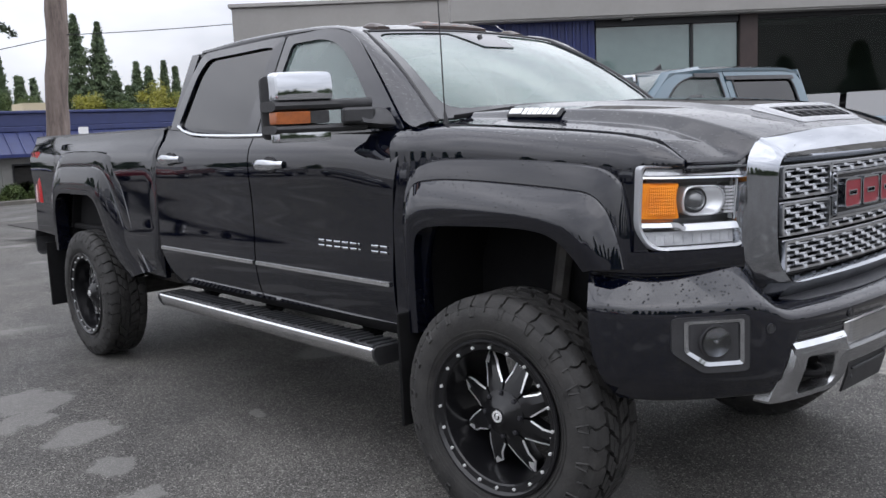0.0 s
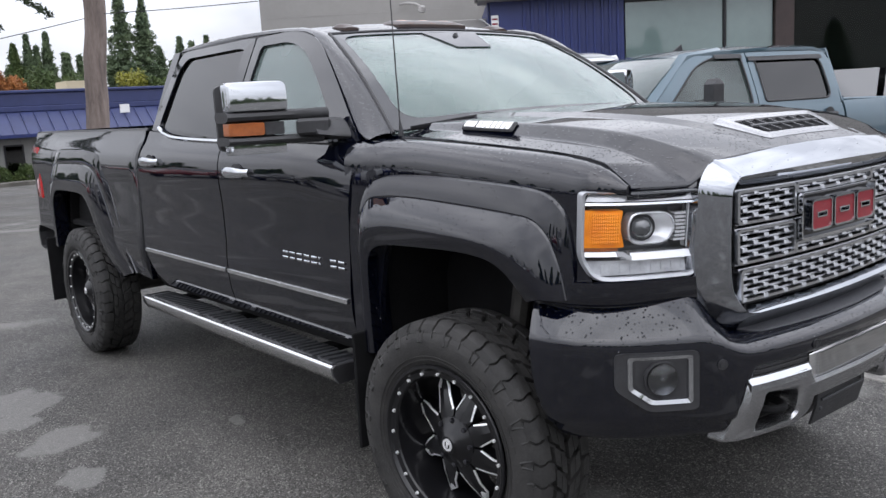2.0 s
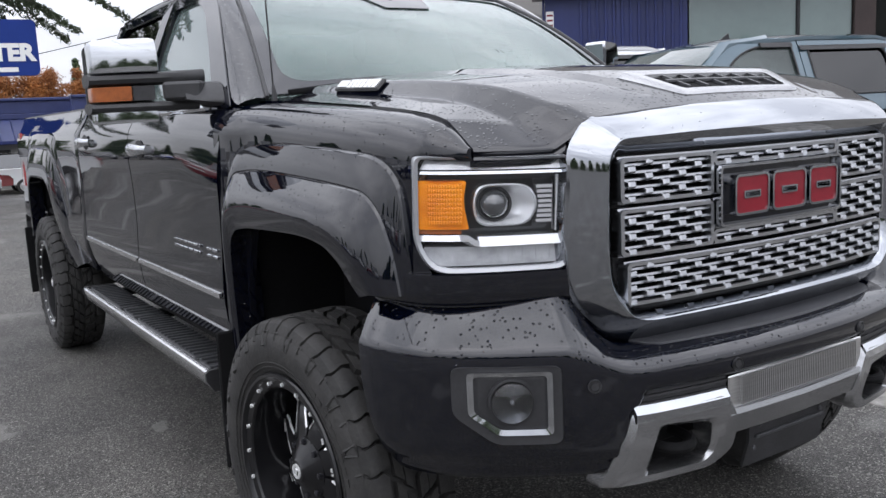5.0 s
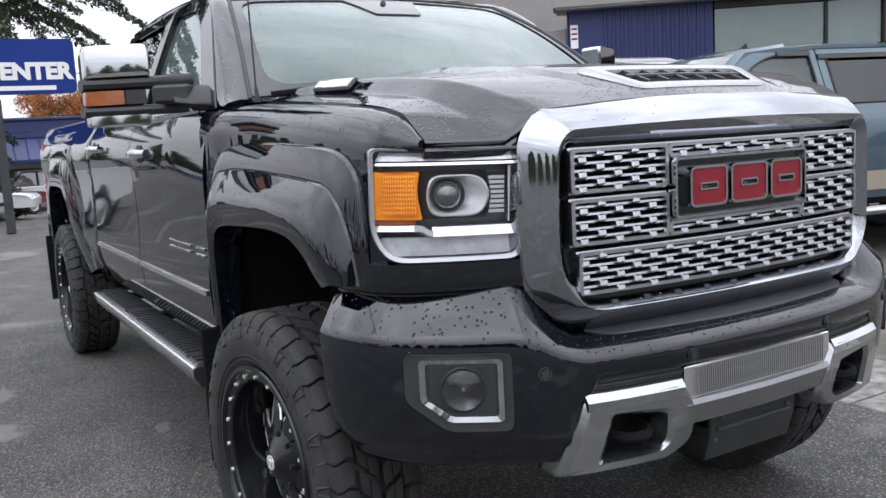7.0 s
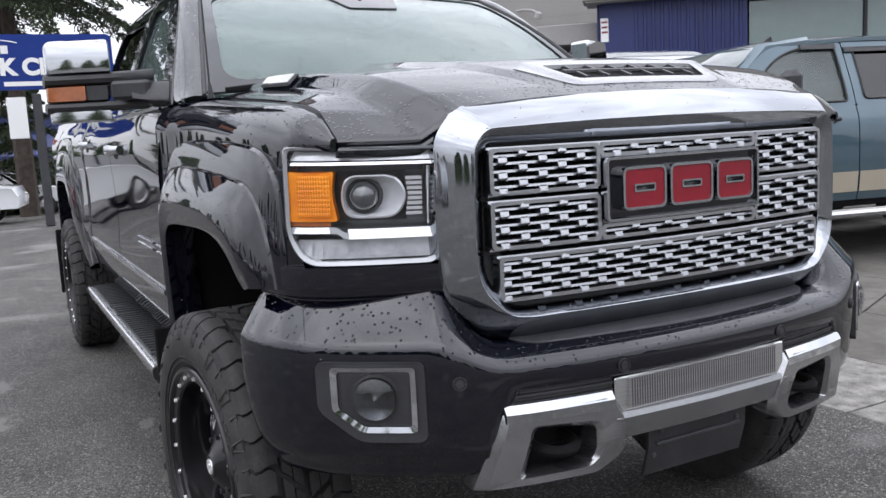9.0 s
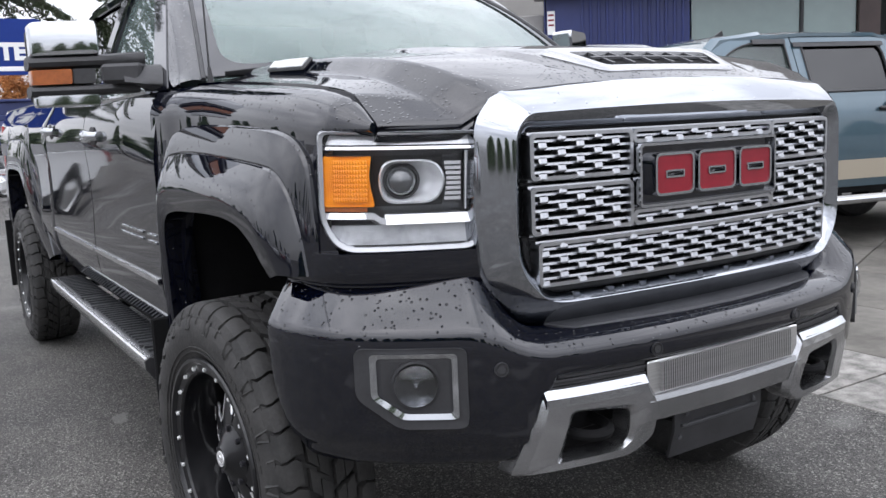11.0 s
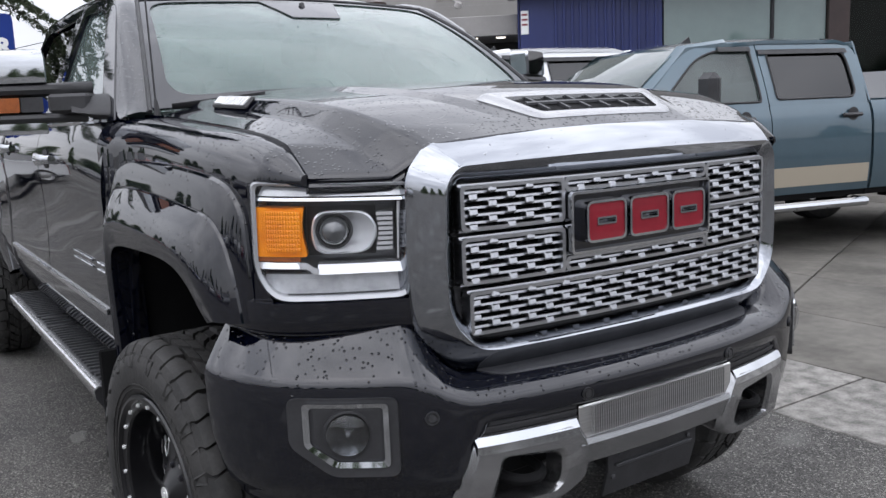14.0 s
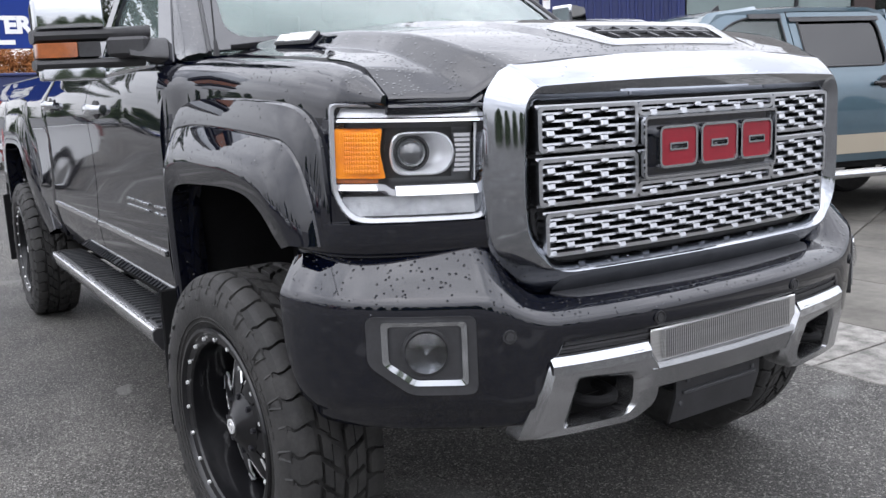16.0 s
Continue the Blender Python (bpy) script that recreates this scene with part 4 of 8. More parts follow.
# outer wall, broad outer face, crease, narrow inner face, inner wall
contours = [outline([(y * 0.995, z - 0.004) for y, z in G_OUT], 0.024, radius=RAD, depth=-0.11), outline(G_OUT, 0.024, radius=RAD, depth=-0.062), outline(between(G_OUT, G_MID, 0.08), 0.024, radius=RAD, depth=-0.054), outline(between(G_OUT, G_MID, 0.5), 0.020, radius=RAD, depth=-0.025), outline(between(G_OUT, G_MID, 0.95), 0.013, radius=RAD, depth=0.001), outline(G_MID, 0.012, radius=RAD, depth=0.003), outline(between(G_MID, G_IN, 0.10), 0.010, radius=RAD, depth=0.001), outline(between(G_MID, G_IN, 0.94), 0.001, radius=RAD, depth=-0.022), outline(G_IN, 0.0, radius=RAD, depth=-0.026), outline(G_IN, 0.0, radius=RAD, depth=-0.055)]
skin(bm, contours, closed_v=True)
part("surround", bm, CHROME, grille, "broad polished chrome grille surround", angle=30)
bm = B()
slab(bm, [[Vector((nose_x(y) - 0.06, y, z)) for y in spread(-0.53, 0.53, 12)] for z in (0.91, 1.1, 1.30)], (-0.01, 0, 0))
part("backing", bm, DARKPL, grille)
PANEL = (-0.232, 0.232, 1.098, 1.240)


def bank(z0, z1, rows_n, spans):
    """One bank of staggered chrome mesh between two heights, over stretches of y."""
    for y0, y1 in spans:
        bm = B()
        pitch = (z1 - z0) / rows_n
        for r in range(rows_n + 1):
            z = z0 + r * pitch
            slab(bm, [[Vector((nose_x(y) - 0.020 - 0.45 * max(0.0, d), y, z + d)) for y in spread(y0, y1, max(2, int((y1 - y0) / 0.08)))] for d in (-0.0026, 0.0026)], (-0.022, 0, 0))
        step = 0.094
        for r in range(rows_n):
            z = z0 + (r + 0.5) * pitch
            k = math.ceil((y0 - 0.02) / step - (r % 2) * 0.5)
            while True:
                y = (k + (r % 2) * 0.5) * step
                if y > y1 - 0.008:
                    break
                if y > y0 + 0.008:
                    x = nose_x(y)
                    box(bm, (-0.03, -0.011, -pitch / 2), (0.0, 0.011, pitch / 2), 0.003, pose(x - 0.010, y, z, 0, -15, 0))
                k += 1
        part("mesh_bank", bm, GRILLECHROME, grille)
        bm = B()
        a = rounded([Vector(p) for p in ((y0, z1), (y1, z1), (y1, z0), (y0, z0))], 0.012, 3, 5)
        b = rounded([Vector(p) for p in ((y0 + 0.009, z1 - 0.008), (y1 - 0.009, z1 - 0.008), (y1 - 0.009, z0 + 0.008), (y0 + 0.009, z0 + 0.008))], 0.009, 3, 5)
        ring(bm, [Vector((nose_x(p.x) - 0.010, p.x, p.y)) for p in a], [Vector((nose_x(p.x) - 0.010, p.x, p.y)) for p in b], (-0.03, 0, 0))
        part("mesh_frame", bm, GRILLECHROME, grille)


bank(1.176, 1.274, 6, ((-0.502, -0.236), (0.236, 0.502)))
bank(1.242, 1.274, 2, ((-0.236, 0.236),))
bank(1.060, 1.162, 6, ((-0.503, -0.236), (0.236, 0.503)))
bank(1.060, 1.094, 2, ((-0.236, 0.236),))
bank(0.948, 1.044, 6, ((-0.488, 0.488),))
# emblem panel: chrome frame, three red blocks with chrome rims
bm = B()
y0, y1, z0, z1 = PANEL
a = rounded([Vector(p) for p in ((y0, z1), (y1, z1), (y1, z0), (y0, z0))], 0.012, 4, 5)
b = rounded([Vector(p) for p in ((y0 + 0.006, z1 - 0.006), (y1 - 0.006, z1 - 0.006), (y1 - 0.006, z0 + 0.006), (y0 + 0.006, z0 + 0.006))], 0.008, 4, 5)
ring(bm, [Vector((nose_x(p.x) + 0.006, p.x, p.y)) for p in a], [Vector((nose_x(p.x) + 0.006, p.x, p.y)) for p in b], (-0.04, 0, 0))
part("emblem_frame", bm, CHROME_DRY, grille)
bm = B()
slab(bm, [[Vector((nose_x(y) - 0.008, y, z)) for y in spread(y0 + 0.006, y1 - 0.006, 6)] for z in (z0 + 0.006, z1 - 0.006)], (-0.01, 0, 0))
part("emblem_panel", bm, BLACK_DRY, grille)
for k, (ya, yb) in enumerate(((-0.196, -0.072), (-0.060, 0.070), (0.082, 0.200))):
    za, zb = 1.121, 1.217
    rim = rounded([Vector(p) for p in ((ya, zb), (yb, zb), (yb, za), (ya, za))], 0.018, 4, 4)
    core = rounded([Vector(p) for p in ((ya + 0.006, zb - 0.006), (yb - 0.006, zb - 0.006), (yb - 0.006, za + 0.006), (ya + 0.006, za + 0.006))], 0.012, 4, 4)
    hole_w = 0.030
    ym, zm = (ya + yb) / 2, (za + zb) / 2
    hole = rounded([Vector(p) for p in ((ym - hole_w, zm + 0.009), (ym + hole_w, zm + 0.009), (ym + hole_w, zm - 0.009), (ym - hole_w, zm - 0.009))], 0.004, 4, 4)
    bm = B()
    ring(bm, [Vector((0.862, p.x, p.y)) for p in rim], [Vector((0.862, p.x, p.y)) for p in core], (-0.03, 0, 0))
    hole2 = rounded([Vector(p) for p in ((ym - hole_w + 0.004, zm + 0.005), (ym + hole_w - 0.004, zm + 0.005), (ym + hole_w - 0.004, zm - 0.005), (ym - hole_w + 0.004, zm - 0.005))], 0.003, 4, 4)
    ring(bm, [Vector((0.862, p.x, p.y)) for p in hole], [Vector((0.862, p.x, p.y)) for p in hole2], (-0.03, 0, 0))
    part("emblem_rim", bm, CHROME_DRY, grille)
    bm = B()
    ring(bm, [Vector((0.859, p.x, p.y)) for p in core], [Vector((0.859, p.x, p.y)) for p in hole], (-0.025, 0, 0))
    part("emblem_block", bm, RED, grille, "red enamel emblem block")


# ---- headlights ----
def lamp_point(s, u, v, back=0.0):
    """u 0 at the wing to 1 at the grille, v 0 low to 1 high."""
    c = smoothed([(0.540, 0.860, 0), (0.598, 0.815, 0), (0.655, 0.745, 0), (0.705, 0.660, 0), (0.748, 0.572, 0)], 10)
    f = max(0.0, min(1.0, u)) * (len(c) - 1)
    i = min(int(f), len(c) - 2)
    p = c[i].lerp(c[i + 1], f - i)
    z = lerp(1.036, 1.300 - 0.012 * u, v)
    return Vector((p.x - back * 0.85 - 0.018 * (1 - v), s * (p.y - back * 0.45), z))


def lamp_strip(bm, s, u0, u1, v0, v1, front, back, n=8, tilt=0.0):
    """A strip on the lamp's face; tilt leans its face back towards the sky."""
    rows = [[lamp_point(s, u, v, front + d) for u in spread(u0, u1, n)] for v, d in ((v0, 0.0), (v1, tilt))]
    slab(bm, rows, lambda p: p + Vector((-(back - front) * 0.85, -math.copysign((back - front) * 0.45, p.y), 0)))


L_OUT = [(0.0, 1.0), (1.0, 1.0), (1.0, 0.14), (0.94, 0.0), (0.16, 0.0), (0.0, 0.24)]


def lamp_outline(bm, s, pts, radius, front, deep):
    """A closed outline on the lamp's face, given depth."""
    q = rounded([Vector(p) for p in pts], radius, 5, 3)
    a = [bm.verts.new(lamp_point(s, p.x, p.y, front)) for p in q]
    b = [bm.verts.new(lamp_point(s, p.x, p.y, front + deep)) for p in q]
    bm.faces.new(a), bm.faces.new(b[::-1])
    for k in range(len(a)):
        m_ = (k + 1) % len(a)
        bm.faces.new((a[k], b[k], b[m_], a[m_]))
    return bm


for s in (-1, 1):
    lamp = part("headlight", slab(B(), [[lamp_point(s, u, v, 0.085) for u in spread(0, 1, 10)] for v in (0.0, 0.5, 1.0)], (-0.01, 0, 0)), LAMPDARK, truck, "clear headlight with amber block and round projector")
    uv = rounded([Vector(p) for p in L_OUT], [0.06, 0.03, 0.05, 0.05, 0.16, 0.16], 6, 10)
    uvi = [Vector((lerp(0.5, p.x, 0.955 if p.x > 0.5 else 0.905), lerp(0.5, p.y, 0.945 if p.y > 0.5 else 0.90))) for p in uv]
    bm = B()
    skin(bm, [[lamp_point(s, p.x, p.y, b) for p in q] for q, b in ((uv, 0.07), (uv, 0.006), ([p.lerp(q, 0.35) for p, q in zip(uv, uvi)], -0.003), (uvi, 0.002), (uvi, 0.07))], closed_v=True)
    part("lens_rim", bm, LENSRIM, lamp, "clear grey rim of the lamp lens")
    part("corner_fill", lamp_outline(B(), s, [(0.0, 0.25), (0.168, -0.012), (0.0, -0.012)], [0.004, 0.004, 0.004], 0.012, 0.05), BLACK_DRY, lamp)
    bm = B()
    skin(bm, [[lamp_point(s, lerp(0.5, p.x, k / 5 * 0.99 + 0.001), lerp(0.5, p.y, k / 5 * 0.99 + 0.001), -0.0045) for p in uvi] for k in range(6)], closed_v=True)
    lens = part("lens", bm, CLEAR, lamp)
    if sum(f.normal.x * f.area for f in lens.data.polygons) < 0:
        lens.data.flip_normals()
    lens.visible_shadow = False
    for u0, u1, v0, v1, fr, bk, mt, nm, lb in ((0.03, 0.965, 0.885, 0.962, 0.014, 0.06, STRIPGLASS, "light_strip", "clear upper light strip"), (0.03, 0.975, 0.848, 0.872, 0.006, 0.06, CHROME_DRY, "bezel_line", ""), (0.05, 0.36, 0.345, 0.38, 0.012, 0.06, AMBER_DULL, "amber_foot", ""), (0.46, 0.955, 0.235, 0.315, 0.006, 0.06, BRIGHT, "chrome_bar", "bright bar under the projector"), (0.05, 0.36, 0.285, 0.335, 0.006, 0.06, BRIGHT, "chrome_bar", "bright bar under the amber block"), (0.06, 0.93, 0.060, 0.222, 0.030, 0.06, STRIPGLASS, "lower_light", "clear lower light with soft ribs"), (0.40, 0.78, 0.37, 0.80, 0.060, 0.07, PLASTIC, "dark_housing", ""), (0.02, 0.88, 0.795, 0.84, 0.045, 0.07, GREYPL, "dark_housing", ""), (0.895, 0.965, 0.34, 0.83, 0.022, 0.06, REFLECTOR, "end_reflector", "")):
        bm = B()
        lamp_strip(bm, s, u0, u1, v0, v1, fr, bk, 8, (v1 - v0) * 0.26 * {"chrome_bar": 0.5, "light_strip": 0.45, "lower_light": 0.12, "bezel_line": 0.6}.get(nm, 0.0))
        ob = part(nm, bm, mt, lamp, lb)
        if nm == "lower_light":
            for k in range(11):
                bm = B()
                u = lerp(0.09, 0.87, k / 10)
                lamp_strip(bm, s, u, u + 0.050, 0.085, 0.185, 0.027, 0.036, 3, 0.003)
                part("soft_rib", bm, STRIPGLASS, ob)
    bm = B()
    lamp_outline(bm, s, [(0.045, 0.795), (0.390, 0.795), (0.370, 0.62), (0.405, 0.385), (0.045, 0.385)], [0.02, 0.02, 0.15, 0.02, 0.02], 0.008, 0.05)
    amber = part("amber_block", bm, AMBER, lamp, "amber turn signal block")
    # the raised inner field of the amber block is moulded in fine squares
    bm = B()
    for i in range(13):
        for j in range(9):
            u0, v0 = 0.125 + i * 0.0185, 0.425 + j * 0.038
            q = [bm.verts.new(lamp_point(s, u, v, d)) for u, v, d in ((u0, v0, 0.0055), (u0 + 0.0178, v0, 0.0055), (u0 + 0.0178, v0 + 0.0365, 0.0055), (u0, v0 + 0.0365, 0.0055))]
            top = bm.verts.new(lamp_point(s, u0 + 0.009, v0 + 0.018, 0.0042))
            for k in range(4):
                bm.faces.new((q[k], q[(k + 1) % 4], top))
            bm.faces.new(q[::-1])
    part("moulded_field", bm, AMBER, amber, angle=5)
    bm = B()
    slab(bm, [[lamp_point(s, u, v + dv, 0.006) for u, v in ((0.355, 0.290), (0.40, 0.285), (0.44, 0.245), (0.465, 0.240))] for dv in (-0.005, 0.05)], (-0.03, 0, 0))
    part("chrome_bar", bm, BRIGHT, lamp)
    # oval projector housing: bright rim, reflector bowl, dark globe
    po = rounded([Vector(p) for p in ((0.455, 0.765), (0.735, 0.765), (0.800, 0.59), (0.735, 0.405), (0.455, 0.405), (0.420, 0.59))], [0.08, 0.08, 0.1, 0.08, 0.08, 0.1], 5, 3)
    pi_ = [Vector((lerp(0.6, p.x, 0.945), lerp(0.585, p.y, 0.925))) for p in po]
    pb = [Vector((lerp(0.57, p.x, 0.55), lerp(0.585, p.y, 0.55))) for p in po]
    bm = B()
    skin(bm, [[lamp_point(s, p.x, p.y, d) for p in q] for q, d in ((po, 0.06), (po, 0.010), (pi_, 0.006), (pi_, 0.018))], closed_v=True)
    pr = part("projector", bm, BRIGHT, lamp, "round projector in a bright oval housing")
    bm = B()
    vs = skin(bm, [[lamp_point(s, p.x, p.y, d) for p in q] for q, d in ((pi_, 0.017), ([p.lerp(q2, 0.5) for p, q2 in zip(pi_, pb)], 0.036), (pb, 0.046))], closed_v=True)
    bm.faces.new(vs[-1])
    part("reflector_bowl", bm, REFLECTOR, pr)
    c = lamp_point(s, 0.555, 0.59, 0.028)
    m = Matrix.Translation(c) @ pose(0, 0, 0, 0, 90, s * 30)
    bm = B()
    spun(bm, [(0.0005, 0.026), (0.014, 0.023), (0.026, 0.014), (0.034, 0.0), (0.035, -0.02), (0.0005, -0.02)], 24, m)
    part("projector_globe", bm, LENSGLASS, pr)
    bm = B()
    spun(bm, [(0.034, 0.002), (0.039, 0.002), (0.040, -0.02), (0.034, -0.02)], 24, m)
    part("globe_ring", bm, PLASTIC, pr)
    for k in range(8):
        v = 0.425 + k * 0.042
        bm = B()
        lamp_strip(bm, s, 0.795 - 0.004 * abs(k - 3.5), 0.870, v, v + 0.028, 0.012, 0.05, 3)
        part("cooling_rib", bm, BRIGHT, lamp)

# ---- bumper ----
PLAN = smoothed([(0.385, 0.952, 0), (0.45, 0.943, 0), (0.53, 0.920, 0), (0.61, 0.876, 0), (0.68, 0.812, 0), (0.735, 0.745, 0), (0.785, 0.674, 0), (0.828, 0.602, 0), (0.868, 0.48, 0), (0.895, 0.33, 0), (0.908, 0.20, 0), (0.915, 0.0, 0)], 4)


WING_ROWS = [(0.135, 0.958), (0.110, 0.977), (0.097, 0.981), (0.090, 0.976), (0.040, 0.921), (0.010, 0.889), (0.0035, 0.880), (0.000, 0.868), (0.000, 0.83), (0.000, 0.78), (0.003, 0.72), (0.009, 0.66), (0.016, 0.625), (0.024, 0.618), (0.028, 0.600), (0.036, 0.584), (0.055, 0.576)]
MID_ROWS = [(0.165, 0.830), (0.150, 0.848), (0.105, 0.856), (0.085, 0.857), (0.050, 0.850), (0.022, 0.838), (0.008, 0.828), (0.000, 0.815), (0.000, 0.800), (0.001, 0.785), (0.004, 0.775), (0.008, 0.768), (0.013, 0.764), (0.018, 0.762), (0.026, 0.760), (0.036, 0.758), (0.055, 0.757)]


def bumper_rear(z):
    """How far along its plan line the bumper's rear edge starts at a height."""
    return curve1(z, [(0.576, 0.135), (0.60, 0.115), (0.64, 0.085), (0.72, 0.055), (0.80, 0.045), (0.88, 0.040), (0.93, 0.016), (0.957, 0.0)])


ARC = [0.0]
for a, b in zip(PLAN, PLAN[1:]):
    ARC.append(ARC[-1] + (b - a).length)


def plan_at(arc):
    """The plan line's point and outward normal, arc metres from its rear end on the left side."""
    k = max(0, min(len(PLAN) - 2, next((n - 1 for n in range(1, len(ARC)) if ARC[n] >= arc), len(PLAN) - 2)))
    q = PLAN[k].lerp(PLAN[k + 1], (arc - ARC[k]) / (ARC[k + 1] - ARC[k]))
    d = (PLAN[min(len(PLAN) - 1, k + 2)] - PLAN[max(0, k - 1)]).normalized()
    return q, Vector((-d.y, d.x, 0))


rows = []
NB = 46
for i in range(2 * NB + 1):
    s = -1 if i <= NB else 1
    u = (i if i <= NB else 2 * NB - i) / NB
    row = []
    for (a, za), (b, zb) in zip(WING_ROWS, MID_ROWS):
        start = bumper_rear(za) if za > 0.5 else 0.0
        q, nrm = plan_at(lerp(start, ARC[-1], u))
        k = curve1(q.y, [(0.0, 1.0), (0.505, 1.0), (0.555, 0.80), (0.61, 0.30), (0.66, 0.0), (1.0, 0.0)])
        if za < 0.80:
            k = curve1(q.y, [(0.0, 1.0), (0.492, 1.0), (0.515, 0.5), (0.535, 0.0), (1.0, 0.0)])
        inset = lerp(a, b, k)
        if nrm.x < 0:
            nrm = -nrm
        row.append(Vector((q.x - nrm.x * inset, s * (q.y - abs(nrm.y) * inset), lerp(za, zb, k))))
    rows.append(row)
bm = B()
slab(bm, rows, (-0.025, 0, -0.002))
bumper = part("front_bumper", bm, BLACK, truck, "glossy black painted front bumper", angle=48)
# soft step pad behind the middle
bm = B()
slab(bm, [[Vector((x - 0.060 * (y / 0.5) ** 2, y, z)) for y in spread(-w, w, 16)] for x, z, w in ((0.868, 0.846, 0.40), (0.864, 0.8545, 0.41), (0.850, 0.858, 0.435), (0.835, 0.8605, 0.447), (0.79, 0.862, 0.455), (0.70, 0.862, 0.46), (0.69, 0.83, 0.46))], (0, 0, -0.01))
part("step_pad", bm, STEPPAD, bumper, "grey textured step pad")


def bump_at(y, off=0.0):
    """Point on the bumper's plan line at y, pushed out."""
    q = abs(y)
    for a, b in zip(PLAN, PLAN[1:]):
        if b.y <= q <= a.y:
            return lerp(a.x, b.x, (a.y - q) / max(1e-6, a.y - b.y)) + off
    return 0.915 + off


for s in (-1, 1):
    # fog lamp in a grey surround with a bright inner frame
    def fog_pt(yy, z, off):
        return Vector((bump_at(yy) + off * 0.8, s * (yy + off * 0.6), z))
    fo = [(0.852, 0.848), (0.668, 0.848), (0.668, 0.676), (0.785, 0.676), (0.852, 0.740)]
    fm = [(0.828, 0.838), (0.684, 0.838), (0.684, 0.698), (0.780, 0.698), (0.828, 0.744)]
    fi = [(0.818, 0.828), (0.694, 0.828), (0.694, 0.710), (0.775, 0.710), (0.818, 0.748)]
    R = lambda q, r: rounded([Vector(p) for p in q], r, 4, 6)
    bm = B()
    skin(bm, [[fog_pt(p.x, p.y, d) for p in R(q, r)] for q, r, d in ((fo, 0.018, -0.01), (fo, 0.018, 0.006), (fm, 0.010, 0.004), (fm, 0.010, -0.03))], closed_v=True)
    fog = part("fog_lamp", bm, PLASTIC, truck, "round fog lamp in grey surround with bright frame", angle=40)
    bm = B()
    skin(bm, [[fog_pt(p.x, p.y, d) for p in R(q, r)] for q, r, d in ((fm, 0.010, -0.01), (fm, 0.010, 0.010), (fi, 0.008, 0.007), (fi, 0.008, -0.025))], closed_v=True)
    part("bright_frame", bm, CHROME_DRY, fog, angle=40)
    bm = B()
    back = [fog_pt(p.x, p.y, 0.003) for p in R([(lerp(0.747, y, 0.9), lerp(0.76, z, 0.9)) for y, z in fi], 0.01)]
    skin(bm, [[fog_pt(p.x, p.y, 0.001) for p in R(fi, 0.008)], back], closed_v=True)
    bm.faces.new([bm.verts.new(p) for p in back])
    part("lamp_pocket", bm, PLASTIC, fog)
    c = fog_pt(0.755, 0.772, 0.012)
    m = Matrix.Translation(c) @ pose(0, 0, 0, 0, 90, s * 30)
    bm = B()
    spun(bm, [(0.0005, -0.006), (0.018, -0.005), (0.032, -0.001), (0.045, 0.003), (0.046, -0.02), (0.0005, -0.02)], 26, m)
    globe = part("lamp_bowl", bm, FOGGLASS, fog)
    bm = B()
    spun(bm, [(0.0005, 0.004), (0.004, 0.003), (0.006, 0.0), (0.007, -0.006)], 18, m)
    part("bulb_shield", bm, LENSGLASS, fog)
    bm = B()
    spun(bm, [(0.0005, 0.014), (0.018, 0.0125), (0.033, 0.009), (0.044, 0.0035)], 26, m)
    dome = part("lamp_glass", bm, CLEAR, fog)
    dome.visible_shadow = False
    bm = B()
    spun(bm, [(0.045, -0.02), (0.052, -0.02), (0.052, -0.004), (0.046, -0.003)], 26, m)
    part("lamp_ring", bm, PLASTIC, fog)
    for y, z in ((0.608, 0.797), (0.243, 0.791)):
        bm = B()
        spun(bm, [(0.0005, 0.004), (0.009, 0.004), (0.010, 0.0), (0.012, 0.0), (0.0125, 0.003), (0.015, 0.003), (0.0155, -0.01)], 18, Matrix.Translation((bump_at(y, 0.001), s * y, z)) @ pose(0, 0, 0, 0, 90, s * curve1(y, [(0.2, 4), (0.6, 24)])), closed=False)
        part("parking_sensor", bm, PLASTIC, bumper)
    # ribbed dark intake between bumper and skid plate
    for k in range(6):
        z = 0.735 + k * 0.008
        bm = B()
        slab(bm, [[Vector((bump_at(y, -0.008 - 0.004 * (k % 2)), s * y, z + d)) for y in spread(0.265, 0.505, 6)] for d in (0, 0.006)], (-0.02, 0, 0))
        part("intake_rib", bm, PLASTIC, bumper)

# silver skid plate: two wings round the tow hook openings, and the bar between them
def skid_pt(y, z, s=1, off=0.0):
    return Vector((bump_at(y, -0.012 + off) - max(0.0, 0.66 - z) * 0.25, s * y, z))


